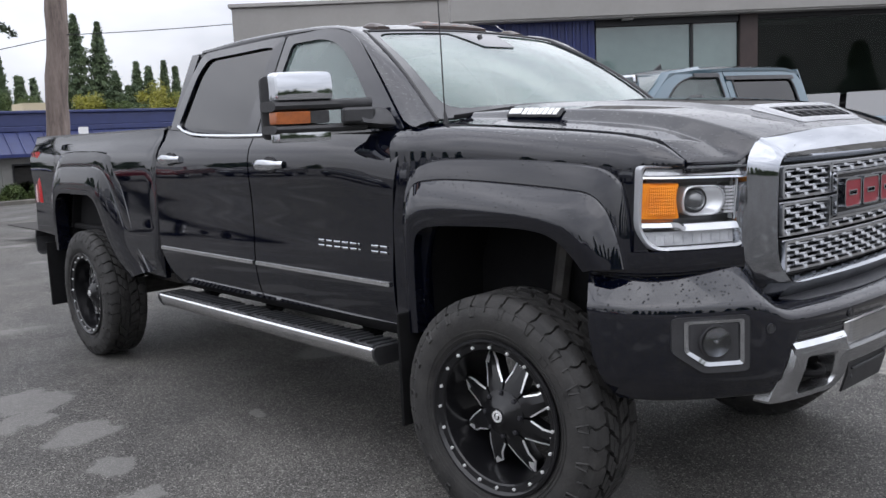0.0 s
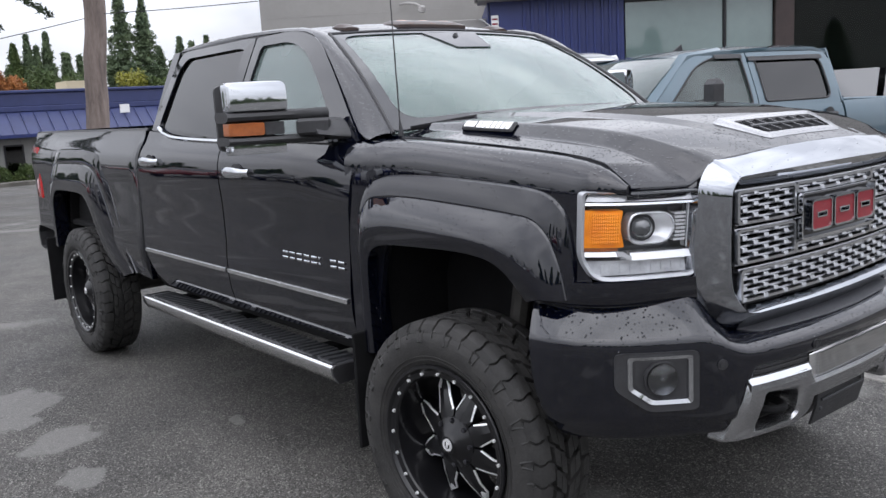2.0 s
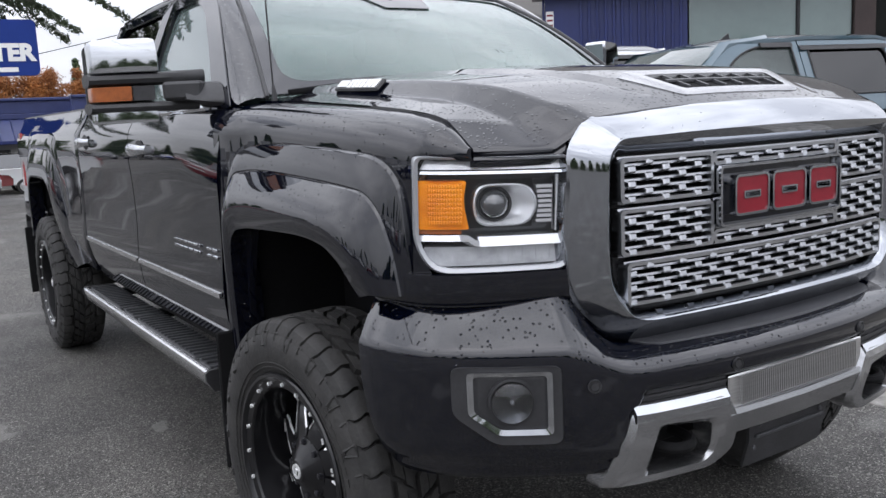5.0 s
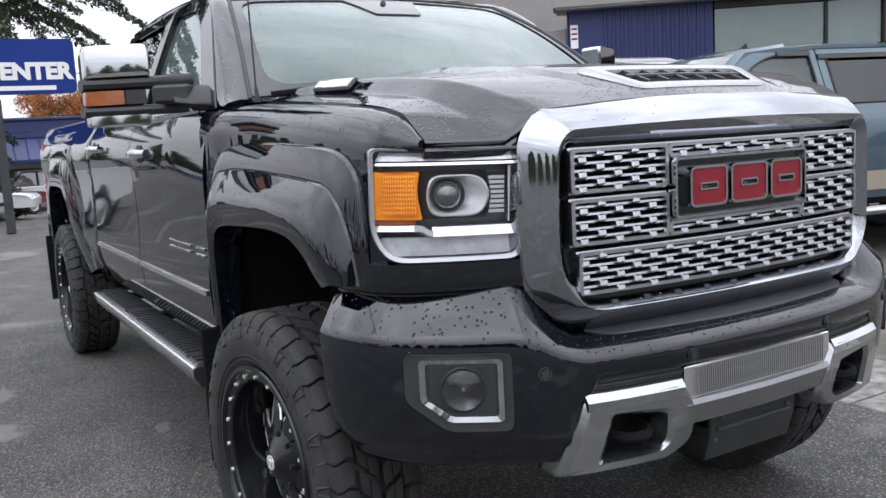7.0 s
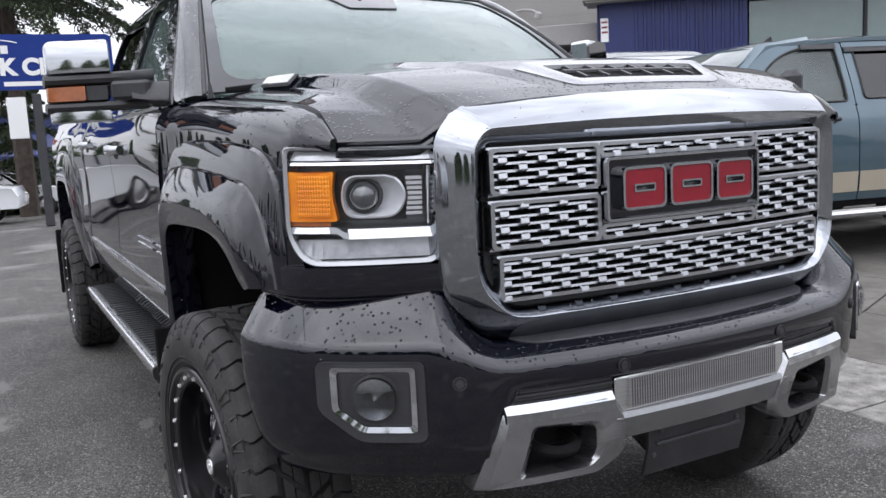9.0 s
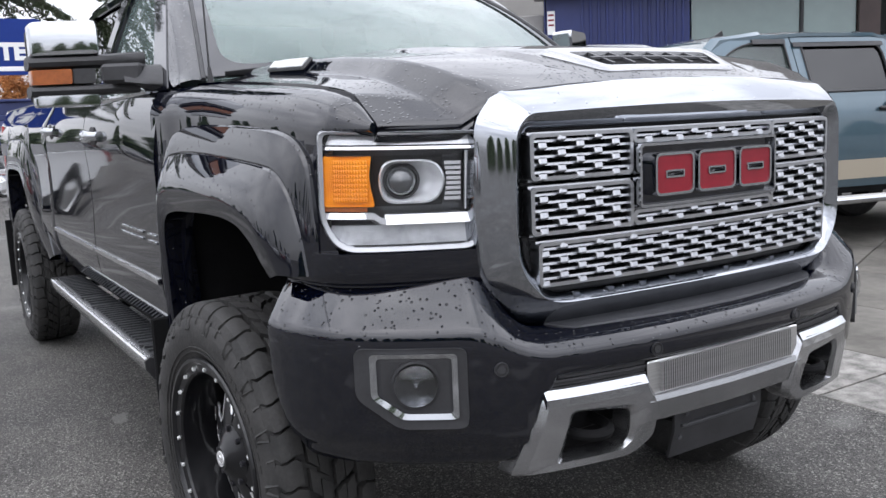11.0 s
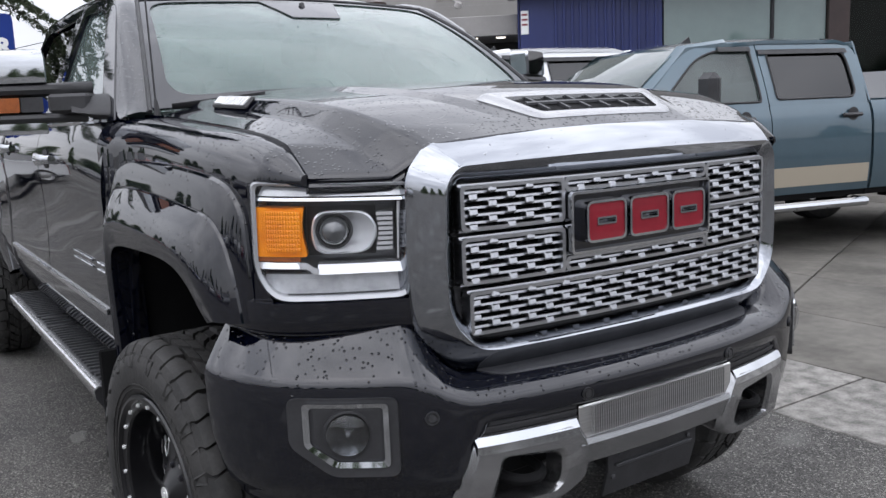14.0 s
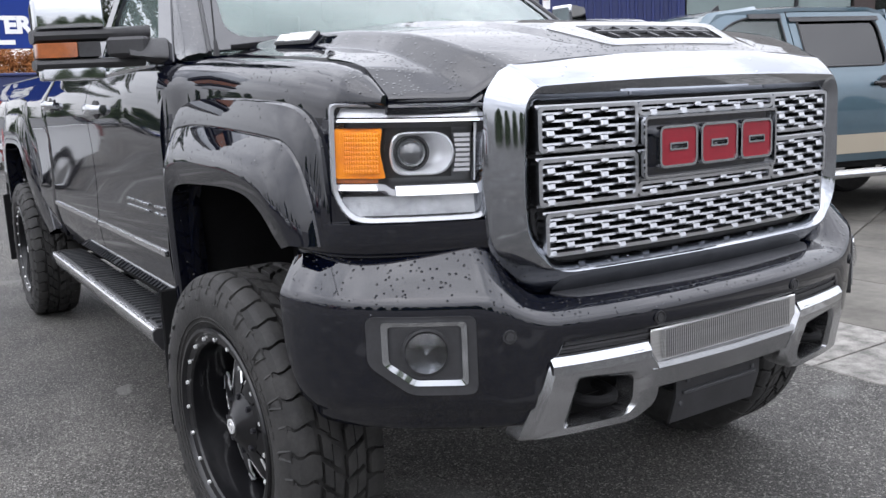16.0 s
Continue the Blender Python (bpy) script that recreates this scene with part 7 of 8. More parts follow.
        box(bm, (-5.02, min(s * 0.80, s * 0.97), 0.85), (-4.95, max(s * 0.80, s * 0.97), 1.30), 0.02)
        part("tail_lamp", bm, REDLENS, car)
    bm = B()
    slab(bm, [[Vector((x, f * 0.945, z - 0.07 * abs(f) ** 3)) for f in spread(-1, 1, 12)] for x, z in ((-0.20, 1.395), (0.0, 1.39), (0.3, 1.36), (0.7, 1.30), (0.86, 1.22))], (0, 0, -0.02))
    part("hood", bm, paint, car)
    bm = B()
    slab(bm, [[Vector((lerp(-0.10 - 0.16 * f * f, -0.90 - 0.05 * f * f, v), f * lerp(0.90, 0.70, v), lerp(1.38, 1.87, v) + 0.03 * math.sin(math.pi * v))) for v in spread(0, 1, 6)] for f in spread(-1, 1, 12)], (-0.004, 0, -0.004))
    part("windscreen", bm, CARGLASS, car).visible_shadow = False
    for s in (-1, 1):
        bm = B()
        skin(bm, [[Vector((-0.50, s * 0.90, 1.37)), Vector((-1.02, s * 0.74, 1.80)), Vector((-1.5, s * 0.705, 1.88))], [Vector((-0.34, s * 0.94, 1.345)), Vector((-0.98, s * 0.735, 1.87)), Vector((-1.4, s * 0.72, 1.91))], [Vector((-0.25, s * 0.90, 1.36)), Vector((-0.92, s * 0.69, 1.885)), Vector((-1.4, s * 0.69, 1.94))]])
        part("roof_pillar", bm, paint, car)
    bm = B()
    slab(bm, [[Vector((x, f * 0.735, z - 0.05 * abs(f) ** 3)) for f in spread(-1, 1, 12)] for x, z in ((-0.91, 1.885), (-1.15, 1.935), (-1.8, 1.97), (-2.6, 1.965), (-2.82, 1.91))], (0, 0, -0.03))
    part("roof", bm, paint, car)
    bm = B()
    slab(bm, [[Vector((lerp(-2.84, -2.81, v), f * lerp(0.93, 0.72, v), lerp(1.34, 1.90, v))) for f in (-1, 1)] for v in (0, 1)], (0.02, 0, 0))
    part("cab_back", bm, paint, car)
    bm = B()
    box(bm, (-2.83, -0.93, 0.5), (-2.80, 0.93, 1.35), 0.01)
    box(bm, (-4.95, -0.93, 0.6), (-2.84, 0.93, 0.7), 0.01)
    part("bed_floor", bm, DARKPL, car)
    bm = B()
    box(bm, (-5.0, -0.92, 0.62), (-4.94, 0.92, 1.34), 0.02)
    part("tailgate", bm, paint, car)
    bm = B()
    box(bm, (0.80, -0.55, 0.80), (0.90, 0.55, 1.18), 0.04)
    part("grille", bm, CHROME_DRY, car)
    bm = B()
    box(bm, (0.80, -0.97, 0.48), (1.02, 0.97, 0.80), 0.08)
    part("front_bumper", bm, CHROME_DRY, car)
    bm = B()
    box(bm, (-5.2, -0.95, 0.48), (-5.0, 0.95, 0.72), 0.05)
    part("rear_bumper", bm, CHROME_DRY, car)
    bm = B()
    fin2 = [Vector((-1.55, 0, 1.95)), Vector((-1.42, 0, 1.95)), Vector((-1.53, 0, 2.02))]
    plate(bm, [p + Vector((0, -0.008, 0)) for p in fin2], (0, 0.016, 0))
    part("roof_fin", bm, PLASTIC, car)
    bm = B()
    slab(bm, [[Vector((x, y, z)) for y in spread(-0.85, 0.85, 4)] for x, z in ((-0.25, 1.36), (-0.8, 1.33), (-0.85, 1.0))], (0.02, 0, -0.03))
    part("dashboard", bm, CLOTH, car)
    for x in (-1.5, -2.45):
        for y in (-0.42, 0.42):
            bm = B()
            box(bm, (-0.08, -0.25, 0), (0.08, 0.25, 0.60), 0.06, Matrix.Translation((x - 0.2, y, 0.98)) @ pose(0, 0, 0, 0, -14, 0))
            box(bm, (x - 0.43, y - 0.13, 1.58), (x - 0.33, y + 0.13, 1.75), 0.04)
            part("seat", bm, CLOTH, car)
    return car


STEELBLUE = material("steel_blue_metallic_paint", (0.052, 0.094, 0.122), 0.35, 0.5, coat=1.0, vary=0.05, scale=4)
BEIGE = material("beige_metallic_paint", (0.42, 0.37, 0.29), 0.4, 0.4, coat=0.6)
WHITECAR = material("white_car_paint", (0.75, 0.76, 0.77), 0.35, coat=1.0)
crew_pickup("pickup_truck", "steel-blue crew cab pickup with beige lower band", pose(-3.80, 3.64, -0.001, 0, 0, -104), STEELBLUE, BEIGE, True, True)
crew_pickup("pickup_truck", "white crew cab pickup with chrome mirrors", pose(-6.35, 3.15, -0.001, 0, 0, -104) @ Matrix.Scale(1.06, 4), WHITECAR, None, False, False)


# ---- far side of the lot: low building, sign, pole, wires ----
WALLWHITE = material("painted_block_wall", (0.24, 0.235, 0.225), 0.85, vary=0.1, scale=0.6)
low = thing("low_shop_building", "low white shop with a blue metal mansard roof", "building", Matrix.Translation((-43.5, 5.0, ground_z(-43.5) - 0.25)))


def lbox(name, lo, hi, mat, label="", parent=None):
    return part(name, box(B(), lo, hi, 0.0), mat, parent or low, label)


# front wing runs along local y from 0, the set-back wing to the other side
lbox("front_wall", (-9.0, 1.2, 0.0), (0.0, 30.0, 2.6), WALLWHITE)
lbox("side_wall", (-12.0, -8.0, 0.0), (-2.5, 1.2, 2.6), WALLWHITE)
for y0, w in ((2.2, 0.9), (4.6, 2.2), (7.6, 3.0), (11.4, 3.0), (15.2, 3.0), (19.0, 3.0)):
    wn_ = lbox("window", (0.005, y0, 0.3), (0.06, y0 + w, 2.15), FRAMEALU)
    lbox("pane", (0.062, y0 + 0.08, 0.4), (0.075, y0 + w - 0.08, 2.07), DARKGLASS, parent=wn_)
    # dark plate that darkens the window; it gives no light
    lbox("dim_backing", (0.01, y0 + 0.05, 0.35), (0.055, y0 + w - 0.05, 2.1), INSIDE, parent=wn_)
for y0 in (-5.5,):
    wn_ = lbox("window", (-2.495, y0, 0.5), (-2.44, y0 + 4.4, 2.2), FRAMEALU)
    lbox("pane", (-2.438, y0 + 0.08, 0.58), (-2.425, y0 + 4.3, 2.12), DARKGLASS, parent=wn_)


def mansard(y0, y1, x_eave, x_top, hips):
    bm = B()
    ze, zt = 2.62, 3.75
    ya, yb = y0 + (1.3 if hips[0] else 0), y1 - (1.3 if hips[1] else 0)
    slab(bm, [[Vector((x_eave, y0, ze)), Vector((x_eave, y1, ze))], [Vector((x_top, ya, zt)), Vector((x_top, yb, zt))]], (-0.1, 0, -0.06))
    if hips[0]:
        slab(bm, [[Vector((x_eave, y0, ze)), Vector((x_eave - 9, y0, ze))], [Vector((x_top, ya, zt)), Vector((x_top - 8, ya, zt))]], (0, 0.1, -0.06))
    roof_ob = part("roof", bm, ROOFBLUE, low, "blue standing-seam metal roof")
    y = y0 + 0.3
    while y < y1:
        yt = max(ya, min(yb, y))
        f = 1.0 if yt == y else max(0.05, 1 - abs(y - yt) / 1.3)
        bm = B()
        a, b = Vector((x_eave + 0.02, y, ze + 0.03)), Vector((lerp(x_eave, x_top, f) + 0.02, y, lerp(ze, zt, f) + 0.03))
        tube(bm, [a, b], 0.03, 4)
        part("roof_seam", bm, ROOFBLUE, roof_ob)
        y += 0.62
    bm = B()
    box(bm, (x_top - 0.5, ya - 0.1, zt - 0.05), (x_top + 0.12, yb + 0.1, zt + 0.22), 0.03)
    box(bm, (x_top - 0.5, ya - 0.1, zt + 0.22), (x_top - 0.02, yb + 0.1, zt + 0.85), 0.03)
    box(bm, (x_top - 0.5, ya - 0.15, zt + 0.85), (x_top + 0.10, yb + 0.15, zt + 1.0), 0.03)
    part("parapet", bm, ROOFBLUE, low, "stepped blue metal parapet")
    bm = B()
    box(bm, (x_eave - 0.05, y0 - 0.05, ze - 0.16), (x_eave + 0.08, y1 + 0.05, ze + 0.02), 0.01)
    part("gutter", bm, BLUE, low)


mansard(0.5, 30.0, 0.6, -0.7, (True, False))
mansard(-8.0, 2.1, -1.9, -3.2, (False, False))
lbox("notice", (-0.16, 8.0, 3.42), (-0.13, 8.5, 3.85), WHITEPL, "small white notice on the parapet")
lbox("roof_unit", (-6, 6.6, 4.4), (-4, 8.3, 5.28), material("tan_unit", (0.5, 0.43, 0.3), 0.8))
for y0 in (1.9, 2.45, 3.0, 3.55, 4.1):
    lbox("wall_batten", (0.002, y0, 0.0), (0.03, y0 + 0.07, 2.5), WALLWHITE)
# kerbed planting bed before the low building
bm = B()
box(bm, (-41.8, -2.0, ground_z(-41.5) - 0.1), (-41.4, 22.0, ground_z(-41.5) + 0.18), 0.04)
kerb = tagged(part("kerb", bm, CONC), "long concrete kerb", "kerb", kind="structure")


# ---- leaves ----
def foliage(name, c1, c2):
    m = material(name, c1, 0.6, color2=c2, scale=0.9, spec=0.3)
    return m


FIR = foliage("fir_needles", (0.050, 0.078, 0.045), (0.14, 0.185, 0.095))
CEDAR = foliage("cedar_sprays", (0.020, 0.032, 0.016), (0.055, 0.074, 0.034))
SPRING = foliage("yellow_green_leaves", (0.14, 0.16, 0.03), (0.30, 0.28, 0.05))
GREENLEAF = foliage("green_leaves", (0.035, 0.065, 0.02), (0.09, 0.12, 0.035))
ORANGE = foliage("orange_autumn_leaves", (0.20, 0.075, 0.025), (0.42, 0.17, 0.05))
BARK = material("tree_bark", (0.05, 0.038, 0.03), 0.9, vary=0.4, scale=6, bump=0.6, bump_scale=20)


def leaf_cards(verts, faces, c, rng, size, axis=None, n=1, slim=0.34, loose=0.55):
    """Small leaf or needle sprays round a point."""
    for _ in range(n):
        d = Vector((rng.gauss(0, 1), rng.gauss(0, 1), rng.gauss(0, 1))).normalized()
        if axis is not None:
            d = (d * loose + axis).normalized()
        w = d.cross(Vector((rng.gauss(0, 1), rng.gauss(0, 1), rng.gauss(0, 1)))).normalized()
        k = len(verts)
        s_ = size * rng.uniform(0.6, 1.3)
        p = c + Vector((rng.gauss(0, 1), rng.gauss(0, 1), rng.gauss(0, 1))) * size * 0.5
        verts += [p - d * s_, p + w * s_ * slim, p + d * s_, p - w * s_ * slim]
        faces.append((k, k + 1, k + 2, k + 3))


def cloud_part(name, verts, faces, mat, parent):
    me = bpy.data.meshes.new(name)
    me.from_pydata([tuple(v) for v in verts], [], faces)
    me.materials.append(mat)
    ob = new(name, me)
    if parent:
        ob.parent = parent
    return ob


def conifer(at, height, spread_r, label, mat, seed, droop=0.35, first=0.12, step=0.5, cards=9, size=0.28, name="conifer_tree", group="conifers behind the lot", power=0.8, fan=0.28, slim=0.4):
    """A trunk with whorls of limbs; each limb carries a flat fan of needle sprays."""
    rng = random.Random(seed)
    tree = thing(name, label, "tree", Matrix.Translation(at), group)
    bm = B()
    lean = Vector((rng.uniform(-0.2, 0.2), rng.uniform(-0.2, 0.2), 0))
    tube(bm, [lean * (f * f) + Vector((0, 0, height * f)) for f in spread(0, 1, 8)], [max(0.02, 0.015 * height * (1 - f) + 0.02) for f in spread(0, 1, 8)], 8)
    part("trunk", bm, BARK, tree)
    bm = B()
    verts, faces = [], []
    z = height * first
    while z < height * 0.99:
        f = z / height
        reach = spread_r * (1 - f) ** power * rng.uniform(0.75, 1.12) + 0.10
        k = rng.randint(6, 8)
        a0 = rng.uniform(0, 6.28)
        for j in range(k):
            a = a0 + 6.283 * j / k + rng.uniform(-0.3, 0.3)
            r = reach * rng.uniform(0.55, 1.12)
            if rng.random() < 0.06:
                continue
            base = lean * (f * f) + Vector((0, 0, z))
            ca, sa = math.cos(a), math.sin(a)
            pts = [base + Vector((ca * r * q, sa * r * q, r * (0.12 * q - droop * q * q))) for q in spread(0, 1, 4)]
            tube(bm, pts, [0.035 * (1 - q * 0.8) * min(1, r) for q in spread(0, 1, 4)], 3)
            m_ = max(5, int(cards * r / spread_r) + 4)
            out = Vector((ca, sa, -0.35 - droop))
            for i in range(m_):
                q = 0.10 + 0.93 * (i + rng.random()) / m_
                wide = fan * r * (1.05 - q) + 0.10
                for sd in (-1, 0, 1):
                    e = sd * wide * rng.uniform(0.4, 1.0)
                    p = base + Vector((ca * r * q - sa * e, sa * r * q + ca * e, r * (0.12 * q - droop * q * q) - abs(e) * 0.35))
                    leaf_cards(verts, faces, p + Vector((0, 0, -size * 0.35)), rng, size, (out + Vector((-sa * sd, ca * sd, 0)) * 0.6) * 0.6, 2, slim, 0.9)
        z += step * rng.uniform(0.75, 1.25) * (0.55 + 0.6 * (1 - f))
    tagged(part("limb", bm, BARK, tree), kind="stuff")
    cloud_part("crown", verts, faces, mat, tree)
    return tree


def broadleaf(at, height, radius, label, mat, seed, cards=2600, size=0.16, squash=0.9):
    rng = random.Random(seed)
    tree = thing("broadleaf_tree", label, "tree", Matrix.Translation(at), "broadleaf trees behind the lot")
    bm = B()
    tube(bm, [(0, 0, 0), (0.1, 0.05, height * 0.3), (0.05, 0.1, height * 0.55)], [0.03 * height, 0.022 * height, 0.012 * height], 8)
    clumps = []
    for _ in range(22):
        d = Vector((rng.gauss(0, 1), rng.gauss(0, 1), rng.gauss(0, 1))).normalized() * radius * rng.uniform(0.35, 1.0)
        c = Vector((d.x, d.y, height - radius * squash + d.z * squash))
        clumps.append((c, radius * rng.uniform(0.22, 0.42)))
        tube(bm, [Vector((0.05, 0.08, height * 0.4)), Vector((c.x * 0.5, c.y * 0.5, lerp(height * 0.45, c.z, 0.6))), c], [0.05, 0.03, 0.012], 4)
    part("trunk", bm, BARK, tree)
    verts, faces = [], []
    for _ in range(cards):
        c, r = rng.choice(clumps)
        d = Vector((rng.gauss(0, 1), rng.gauss(0, 1), rng.gauss(0, 1))).normalized() * r * rng.uniform(0.5, 1.1)
        leaf_cards(verts, faces, c + d, rng, size)
    cloud_part("crown", verts, faces, mat, tree)
    return tree


# woods behind the low shop: y, height of the top, reach
WOOD_X = -115.0
for y, top, r, seed in ((38.6, 18.3, 5.6, 1), (41.5, 17.5, 5.2, 2), (31.5, 10.2, 2.2, 3), (33.2, 10.1, 2.2, 4), (29.5, 9.2, 2.0, 5), (43.7, 11.4, 3.4, 7), (46.4, 12.5, 3.8, 8), (48.2, 12.0, 3.4, 14), (52.2, 11.9, 2.2, 15), (42.0, 9.3, 3.4, 16), (45.1, 9.5, 3.6, 17), (50.6, 9.4, 3.6, 18), (35.2, 8.8, 2.2, 19), (36.8, 9.6, 2.2, 20), (20.6, 10.7, 2.0, 21), (22.7, 8.8, 2.0, 22), (31.0, 10.6, 2.0, 23), (24.2, 8.4, 2.2, 24), (54.5, 11.0, 2.4, 25), (57.0, 11.6, 2.6, 26), (60.0, 11.2, 2.6, 27), (17.5, 9.0, 2.2, 28)):
    z0 = ground_z(WOOD_X) - 0.5
    conifer(Vector((WOOD_X, y, z0)), top - z0, r, "tall dark green fir behind the low shop", FIR, seed, cards=24, size=0.24, step=0.62, droop=0.22, power=0.95, slim=0.34)
# dense pointed cypresses among them
for y, top, r, seed in ((25.3, 11.5, 3.2, 9), (26.9, 12.7, 2.2, 10), (27.9, 11.2, 1.9, 11), (29.1, 13.0, 2.2, 12), (50.3, 12.7, 2.2, 6)):
    z0 = ground_z(WOOD_X) - 0.5
    conifer(Vector((WOOD_X, y, z0)), top - z0, r * 1.25, "dense pointed green cypress behind the low shop", FIR if seed != 9 else GREENLEAF, seed, droop=-0.12, cards=22, size=0.19, step=0.36, power=1.0, fan=0.5, first=0.03, slim=0.34)
for y, top, r, mt, lb, seed in ((20.5, 5.0, 1.5, SPRING, "round yellow tree behind the low shop", 31), (25.6, 5.75, 2.0, SPRING, "round yellow-green tree behind the low shop", 32), (27.6, 5.5, 1.9, GREENLEAF, "round green tree behind the low shop", 33), (22.9, 4.6, 1.5, GREENLEAF, "round green tree behind the low shop", 34), (13.4, 5.2, 1.8, GREENLEAF, "round green tree behind the low shop", 35), (15.6, 5.0, 1.6, GREENLEAF, "round green tree behind the low shop", 36), (8.2, 5.8, 1.8, ORANGE, "orange autumn tree behind the low shop", 41), (10.2, 5.6, 1.7, ORANGE, "orange autumn tree behind the low shop", 42), (11.9, 4.9, 1.3, ORANGE, "orange autumn tree behind the low shop", 43), (5.6, 6.0, 2.0, ORANGE, "orange autumn tree behind the low shop", 44)):
    z0 = ground_z(-62) - 0.3
    broadleaf(Vector((-62.0, y, z0)), top - z0, r, lb, mt, seed, 6500, 0.11)
# big cedars near the sign, their sprays hanging into view
for at, h, r, fst, cd, seed in (((-28.0, -0.2, 0), 19.0, 8.4, 0.350, 270, 51), ((-31.0, -0.15, 0), 7.4, 1.75, 0.03, 70, 52)):
    conifer(Vector((at[0], at[1], ground_z(at[0]))), h, r, "drooping cedar beside the sign", CEDAR, seed, droop=0.45, first=fst, step=0.5, cards=cd, size=0.10, name="cedar_tree", group="cedars", power=0.6, fan=0.22, slim=0.28)
# clipped shrubs in the planting bed
for k in range(5):
    rng = random.Random(90 + k)
    verts, faces = [], []
    for _ in range(1500):
        d = Vector((rng.gauss(0, 1), rng.gauss(0, 1), abs(rng.gauss(0, 1)))).normalized()
        leaf_cards(verts, faces, Vector((d.x * 0.55, d.y * 0.65, 0.1 + d.z * 0.85)) * rng.uniform(0.7, 1.0), rng, 0.09)
    shrub = cloud_part("shrub", verts, faces, GREENLEAF, None)
    shrub.location = (-42.4, 6.6 + 1.3 * k, ground_z(-42.4))
    tagged(shrub, "low green shrub in the kerbed bed", "shrub", "shrubs in the bed")

# ---- wooden pole and wires ----
POLEWOOD = material("weathered_pole_wood", (0.105, 0.080, 0.072), 0.85, vary=0.5, scale=1.6, bump=1.0, bump_scale=9, stretch=(3, 3, 0.35), color2=(0.26, 0.21, 0.185))
POLE = Vector((-31.6, 8.15, ground_z(-31.6)))
bm = B()
tube(bm, [POLE + Vector((0.05 * math.sin(k), 0.03 * math.cos(k * 1.7) + 0.07 * k - 0.36, 16.0 * k / 20)) for k in range(21)], [0.42 - 0.004 * k + 0.012 * math.sin(k * 2.3) for k in range(21)], 20)
tagged(part("utility_pole", bm, POLEWOOD), "thick weathered grey-brown bare trunk used as pole", "pole")
CABLE = material("black_cable", (0.02, 0.02, 0.02), 0.6)
for k, (a, b, sag) in enumerate(((POLE + Vector((0, 0, 6.3)), Vector((-20.0, 22.0, 6.6)), 0.3), (POLE + Vector((0, 0, 6.2)), Vector((-46, -9, 2.6)), 0.3), (POLE + Vector((0, 0, 12.6)), Vector((30, -26, 9.5)), 1.0), (POLE + Vector((0, 0, 12.2)), Vector((30, -25, 9.0)), 1.1))):
    bm = B()
    tube(bm, [a.lerp(b, f) - Vector((0, 0, sag * 4 * f * (1 - f))) for f in spread(0, 1, 20)], 0.016, 5)
    tagged(part("overhead_wire", bm, CABLE), "thin dark overhead cable", "cable", "overhead wires")

# ---- roadside sign ----
SIGNBLUE = material("sign_blue", (0.012, 0.035, 0.20), 0.6, spec=0.2, vary=0.06, scale=1.5)
SX = -19.6
sign = thing("roadside_sign", "blue lot sign with white lettering on a dark post", "sign", Matrix.Translation((SX, 1.58, ground_z(SX))) @ pose(0, 0, 0, 0, 0, -4))
gz = -ground_z(SX)
bm = B()
a = rounded([Vector(p) for p in ((-4.4, 2.72 + gz), (0.0, 2.72 + gz), (0.0, 3.95 + gz), (-4.4, 3.95 + gz))], 0.14, 5, 2)
plate(bm, [Vector((0.0, p.x, p.y)) for p in a], (-0.22, 0, 0))
part("sign_board", bm, SIGNBLUE, sign)


def words(text, size, y, z, x, parent, mat, shear=0.0, bold=0.012):
    """Raised lettering that faces +x, starting at y and reading towards +y."""
    cu = bpy.data.curves.new("letters", "FONT")
    cu.body, cu.size, cu.extrude, cu.offset, cu.align_x = text, size, 0.006, bold, "LEFT"
    tmp = bpy.data.objects.new("letters", cu)
    scene.collection.objects.link(tmp)
    me = bpy.data.meshes.new_from_object(tmp.evaluated_get(bpy.context.evaluated_depsgraph_get()))
    scene.collection.objects.unlink(tmp)
    bpy.data.objects.remove(tmp)
    me.transform(Matrix(((0, 0, 1, x), (1, 0, 0, y), (0, 1, 0, z), (0, 0, 0, 1))))
    me.materials.append(mat)
    ob = new("lettering", me)
    ob.parent = parent
    return ob


words("TRUCK CENTER", 0.50, -3.72, 3.06 + gz, 0.012, sign, WHITEPL, bold=0.026)
for k in range(6):
    part("name_bar", box(B(), (0.001, -3.35 + k * 0.2, 3.52 + gz), (0.012, -3.2 + k * 0.2, 3.70 + gz), 0.0), WHITEPL, sign, "white bar of a name")
bm = B()
tube(bm, smoothed([(0.006, -3.4, 3.74 + gz), (0.006, -3.0, 3.80 + gz), (0.006, -2.7, 3.86 + gz), (0.006, -2.2, 3.80 + gz), (0.006, -2.0, 3.76 + gz)], 5), 0.012, 5)
part("car_outline", bm, WHITEPL, sign, "white swoosh line")
for y0, y1 in ((-3.9, -2.75), (-2.35, -0.45)):
    part("small_bar", box(B(), (0.001, y0, 2.80 + gz), (0.010, y1, 2.90 + gz), 0.0), WHITEPL, sign, "thin white bar of small lettering")
bm = B()
box(bm, (-0.16, -1.82, 0), (-0.02, -1.62, 2.62 + gz), 0.02)
part("post", bm, material("dark_grey_post", (0.035, 0.036, 0.04), 0.6, vary=0.2, scale=4), sign)
bm = B()
box(bm, (0.0, -2.35, 1.62 + gz), (0.03, -1.95, 2.55 + gz), 0.01)
part("small_board", bm, WHITEPL, sign, "small blank white board")

